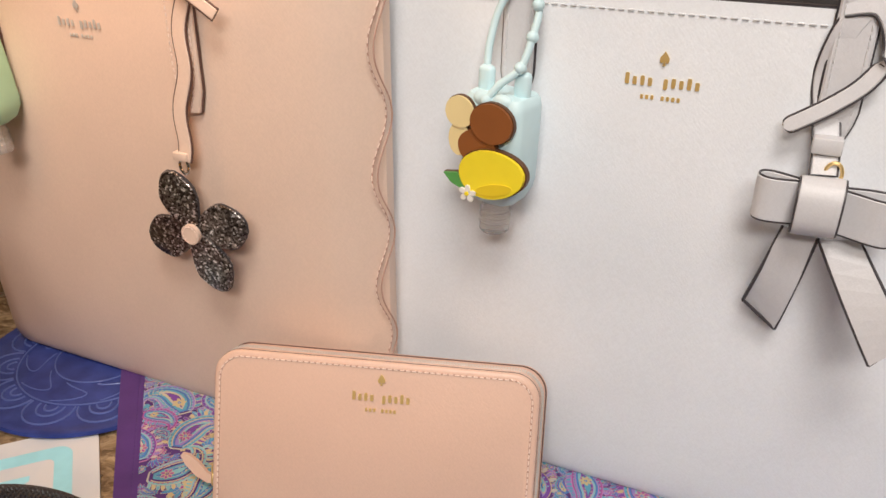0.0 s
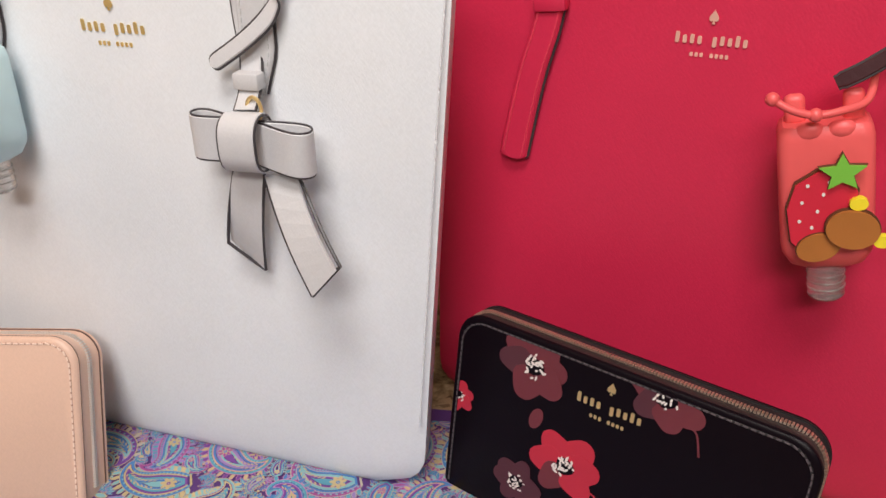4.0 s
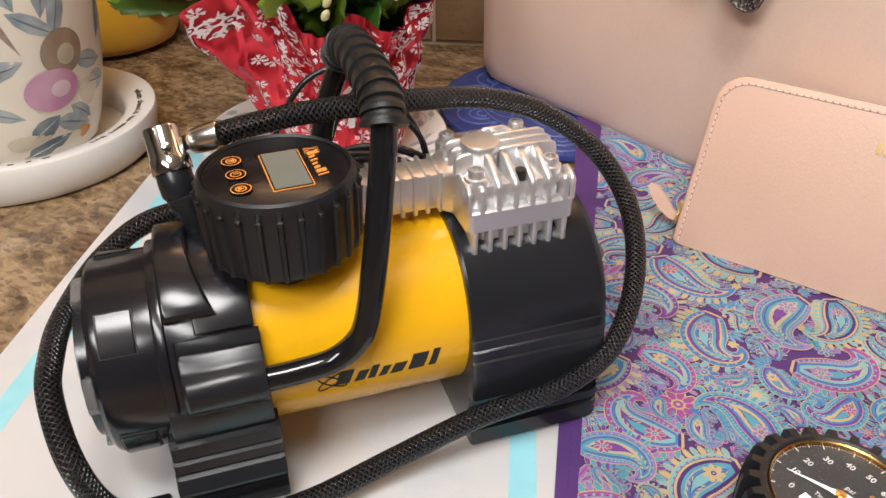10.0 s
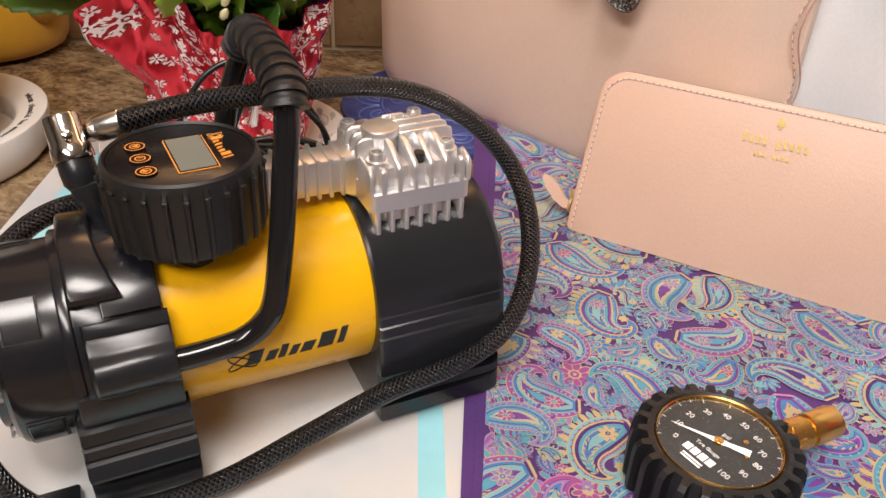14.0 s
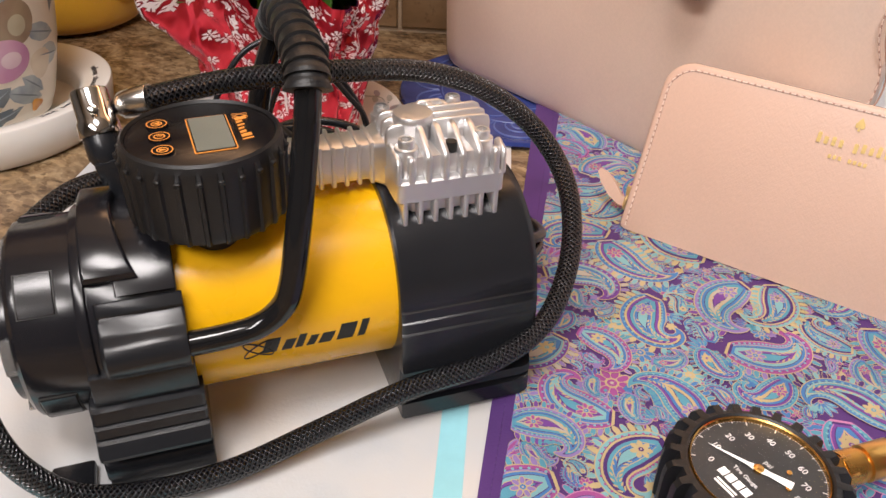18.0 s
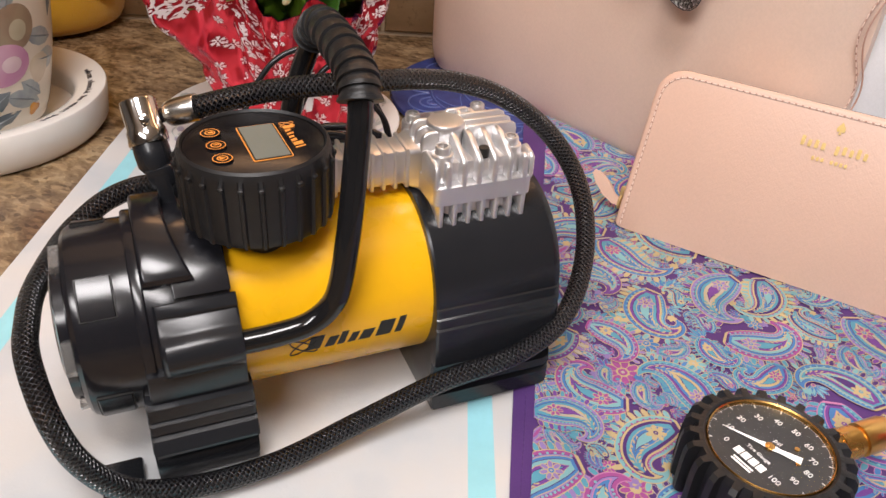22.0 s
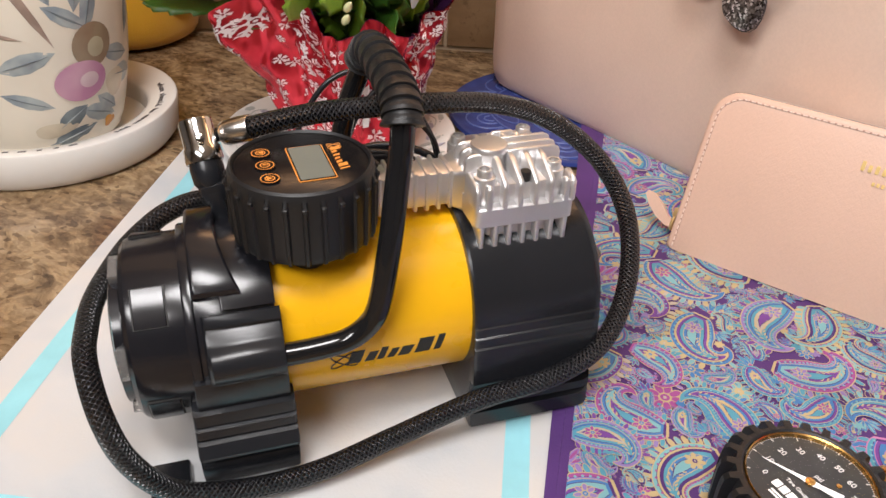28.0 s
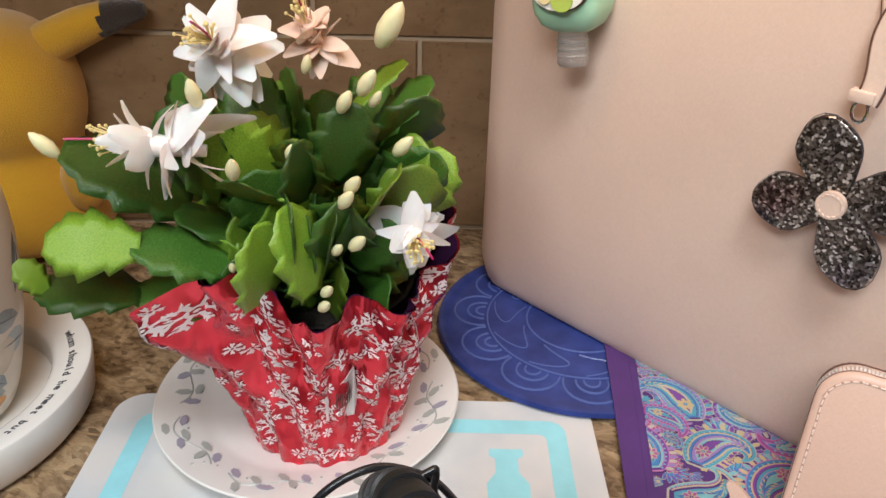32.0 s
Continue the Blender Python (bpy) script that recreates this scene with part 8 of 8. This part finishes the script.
def painted(name, a, z, outline, mat, lift=0.0004, label=""):
    """A painted shape laid on the jar; outline in metres round and up from (a, z)."""
    r = jar_r(z)
    bm = bmesh.new()
    n = len(outline)
    cx, cz = sum(p[0] for p in outline) / n, sum(p[1] for p in outline) / n
    rings = []
    for k in (0.0, 0.34, 0.67, 1.0):
        rings.append([jar_spot(a + (cx + (x - cx) * max(k, 0.02)) / r, z + cz + (y - cz) * max(k, 0.02), lift - 0.0002 * (k == 1.0)) for x, y in outline])
    skin(bm, rings, True, True, False)
    return part(name, bm, mat, jar, label)


def fruit_paint(name, core, rim, scale):
    mat, nodes, links, bsdf = shader(name, rim, 0.25)
    coord = nodes.new("ShaderNodeTexCoord").outputs["Object"]
    n = noise_node(nodes, links, coord, scale, 2)
    tone = ramp(nodes, links, n.outputs[0], [(0.38, rim), (0.62, core)])
    links.new(tone.outputs[0], bsdf.inputs["Base Color"])
    return mat


PLUM = fruit_paint("plum_paint", (0.62, 0.36, 0.48), (0.50, 0.22, 0.38), 30)
PLUM_LIGHT = fruit_paint("plum_highlight", (0.74, 0.60, 0.62), (0.66, 0.46, 0.54), 40)
FIG = fruit_paint("fig_paint", (0.34, 0.26, 0.17), (0.26, 0.18, 0.12), 40)
FIG_LIGHT = fruit_paint("fig_highlight", (0.52, 0.48, 0.34), (0.44, 0.38, 0.26), 40)
LEAF_PAINT = fruit_paint("slate_leaf_paint", (0.42, 0.47, 0.48), (0.26, 0.31, 0.35), 60)
LEAF_DARK = fruit_paint("dark_leaf_paint", (0.22, 0.26, 0.28), (0.14, 0.17, 0.20), 60)
TWIG = fruit_paint("twig_paint", (0.42, 0.32, 0.26), (0.30, 0.22, 0.18), 60)
SHELL = fruit_paint("buff_paint", (0.72, 0.64, 0.50), (0.62, 0.54, 0.42), 50)
AMBER = fruit_paint("amber_paint", (0.72, 0.34, 0.06), (0.55, 0.20, 0.03), 80)
leaf_out = lambda l, w, t: [(x * math.cos(t) - y * math.sin(t), x * math.sin(t) + y * math.cos(t)) for x, y in ((-l, 0), (-l * 0.5, w * 0.8), (0, w), (l * 0.5, w * 0.75), (l, 0), (l * 0.5, -w * 0.75), (0, -w), (-l * 0.5, -w * 0.8))]
for base in (radians(-4.6), radians(115.4), radians(235.4)):
    for da, z, l, w, t, mat in ((-0.55, 0.078, 0.021, 0.0075, 0.25, LEAF_PAINT), (-0.62, 0.048, 0.018, 0.0055, -0.4, LEAF_PAINT), (0.45, 0.070, 0.017, 0.0070, -0.3, LEAF_PAINT), (-0.20, 0.030, 0.014, 0.0075, 0.6, LEAF_DARK), (0.28, 0.034, 0.013, 0.0060, -0.7, LEAF_PAINT), (-0.30, 0.132, 0.017, 0.0060, 1.9, LEAF_PAINT), (0.05, 0.128, 0.020, 0.0070, 1.3, LEAF_PAINT), (0.62, 0.135, 0.020, 0.0060, 1.2, LEAF_DARK), (-0.75, 0.120, 0.014, 0.0055, 0.4, LEAF_DARK), (-0.10, 0.105, 0.013, 0.0050, -0.6, LEAF_PAINT), (0.40, 0.165, 0.016, 0.0055, 0.9, LEAF_DARK), (-0.5, 0.165, 0.016, 0.0055, 1.6, LEAF_PAINT), (0.58, 0.051, 0.016, 0.0085, -0.2, LEAF_PAINT), (0.75, 0.096, 0.018, 0.0055, 1.2, LEAF_DARK), (0.14, 0.112, 0.020, 0.0065, 1.2, LEAF_PAINT), (-0.11, 0.106, 0.018, 0.0060, -0.6, LEAF_PAINT), (0.16, 0.028, 0.017, 0.0075, -0.4, LEAF_PAINT), (-0.22, 0.014, 0.020, 0.0060, 0.3, LEAF_DARK)):
        painted("painted_leaf", base + da, z, leaf_out(l, w, t), mat)
        painted("leaf_vein", base + da, z, leaf_out(l * 0.85, 0.0006, t), LEAF_DARK if mat is LEAF_PAINT else LEAF_PAINT, 0.0008)
    painted("painted_twig", base - 0.50, 0.125, leaf_out(0.042, 0.0032, 2.0), TWIG, 0.0006)
    painted("painted_twig", base - 0.75, 0.100, leaf_out(0.018, 0.0018, -0.3), TWIG, 0.0006)
    painted("painted_fig", base + 0.12, 0.083, oval(0, 0, 0.0165, 0.0165), FIG, 0.0007, "brown painted fig")
    painted("fig_highlight", base + 0.15, 0.081, oval(0, 0, 0.0070, 0.0075), FIG_LIGHT, 0.0009)
    painted("painted_plum", base - 0.05, 0.058, oval(0, 0, 0.0200, 0.0155), PLUM, 0.0010, "mauve painted plum")
    painted("plum_highlight", base + 0.03, 0.058, oval(0, 0, 0.0075, 0.0060), PLUM_LIGHT, 0.0013)
    painted("painted_shell", base + 0.42, 0.048, oval(0, 0, 0.0120, 0.0110, 20, 0.4, 0.1), SHELL, 0.0005)
    painted("painted_shell", base - 0.42, 0.022, oval(0, 0, 0.0150, 0.0060, 20, 0.1, 0.1), SHELL, 0.0005)
    painted("painted_bloom", base + 0.31, 0.017, oval(0, 0, 0.0055, 0.0045, 18, 0.0, 0.2), AMBER, 0.0007, "amber painted blossom")
    painted("painted_bloom", base - 0.85, 0.150, oval(0, 0, 0.0065, 0.0065, 18, 0.0, 0.25), PLUM_LIGHT, 0.0007)

# ---- yellow plush toy by the wall ----
def plush_fur(name, base):
    mat, nodes, links, bsdf = shader(name, base, 0.9, Sheen_Weight=0.5)
    coord = nodes.new("ShaderNodeTexCoord").outputs["Object"]
    fine = noise_node(nodes, links, coord, 900, 3)
    slow = noise_node(nodes, links, coord, 12, 3)
    tone = ramp(nodes, links, slow.outputs[0], [(0.3, tuple(c * 0.88 for c in base)), (0.7, base)])
    links.new(tone.outputs[0], bsdf.inputs["Base Color"])
    bump(nodes, links, bsdf, fine.outputs[0], 0.8, 0.0015)
    return mat


PLUSH = plush_fur("yellow_plush", (0.66, 0.36, 0.006))
PLUSH_DARK = plush_fur("dark_plush", (0.03, 0.018, 0.012))
bm = bmesh.new()
prof = [(0.040, 0.0), (0.060, 0.006), (0.066, 0.025), (0.062, 0.050), (0.053, 0.068), (0.050, 0.078), (0.055, 0.092), (0.058, 0.112), (0.055, 0.135), (0.044, 0.155), (0.025, 0.168), (0.006, 0.172)]
lathe(bm, [(r, z) for r, _, z in catmull([(r, 0, z) for r, z in prof], 3)], 48, True, True)
ear = [Vector((0.028, 0.0, 0.143)), Vector((0.050, 0.0, 0.154)), Vector((0.072, 0.001, 0.164)), Vector((0.094, 0.002, 0.171)), Vector((0.113, 0.003, 0.175))]
tube(bm, catmull(ear, 6), lambda s: 0.0145 * (1 - 0.72 * s ** 2.6) + 0.0005, 20)
ball(bm, 0.016, Matrix.Translation((0.058, -0.024, 0.055)) @ Matrix.Diagonal((1, 1, 1.5, 1)), 18, 12)
toy = part("plush_toy", bm, [PLUSH, PLUSH_DARK], None, "", angle=80)
for f in toy.data.polygons:
    if f.center.x > 0.084:
        f.material_index = 1
toy.matrix_world = spun(-0.7150, 0.3940, -0.0028, 26)
tagged(toy, "plain yellow plush toy with a dark-tipped ear", "plush toy")

# ---- small brown bead on the cutting mat ----
bm = bmesh.new()
lathe(bm, [(0.0012, -0.0052), (0.0026, -0.0046), (0.0036, -0.0028), (0.0040, 0.0), (0.0036, 0.0028), (0.0026, 0.0046), (0.0012, 0.0052), (0.0008, 0.0044)], 28, True, True)
bead = part("bead", bm, varied("bronze_brown_glaze", (0.10, 0.06, 0.025), 0.22, 0.4, patch=160, spread=0.4), None, "", angle=60)
bead.matrix_world = pose(-0.2379, 0.0310, 0.0026, 90, 0, 25)
tagged(bead, "small oval bronze-brown bead lying on the cutting mat", "bead")

# ---- wall tiles ----
def tile_mesh(w, h):
    bm = bmesh.new()
    loops = []
    for k, y in ((1.0, 0.004), (1.0, -0.0015), (0.985, -0.0030)):
        loops.append([Vector((x * k, y, z * k)) for x, z in ((-w / 2, -h / 2), (w / 2, -h / 2), (w / 2, h / 2), (-w / 2, h / 2))])
    skin(bm, loops, True, True, True)
    me = mesh_of(bm, "tile")
    me.materials.append(TRAVERTINE)
    return me


SQUARE = tile_mesh(0.149, 0.149)
for k in range(-6, 16):
    ob = new("tile", SQUARE)
    ob.matrix_local = Matrix.Translation((k * 0.1525 - 0.0727, 0.008, 0.0790))
    ob.parent = wall
for k in range(-6, 16):
    for j in range(1, 4):
        ob = new("tile", SQUARE)
        ob.matrix_local = Matrix.Translation((k * 0.1525 - 0.0727 + (0.07625 if j % 2 else 0), 0.008, 0.0790 + j * 0.1525))
        ob.parent = wall
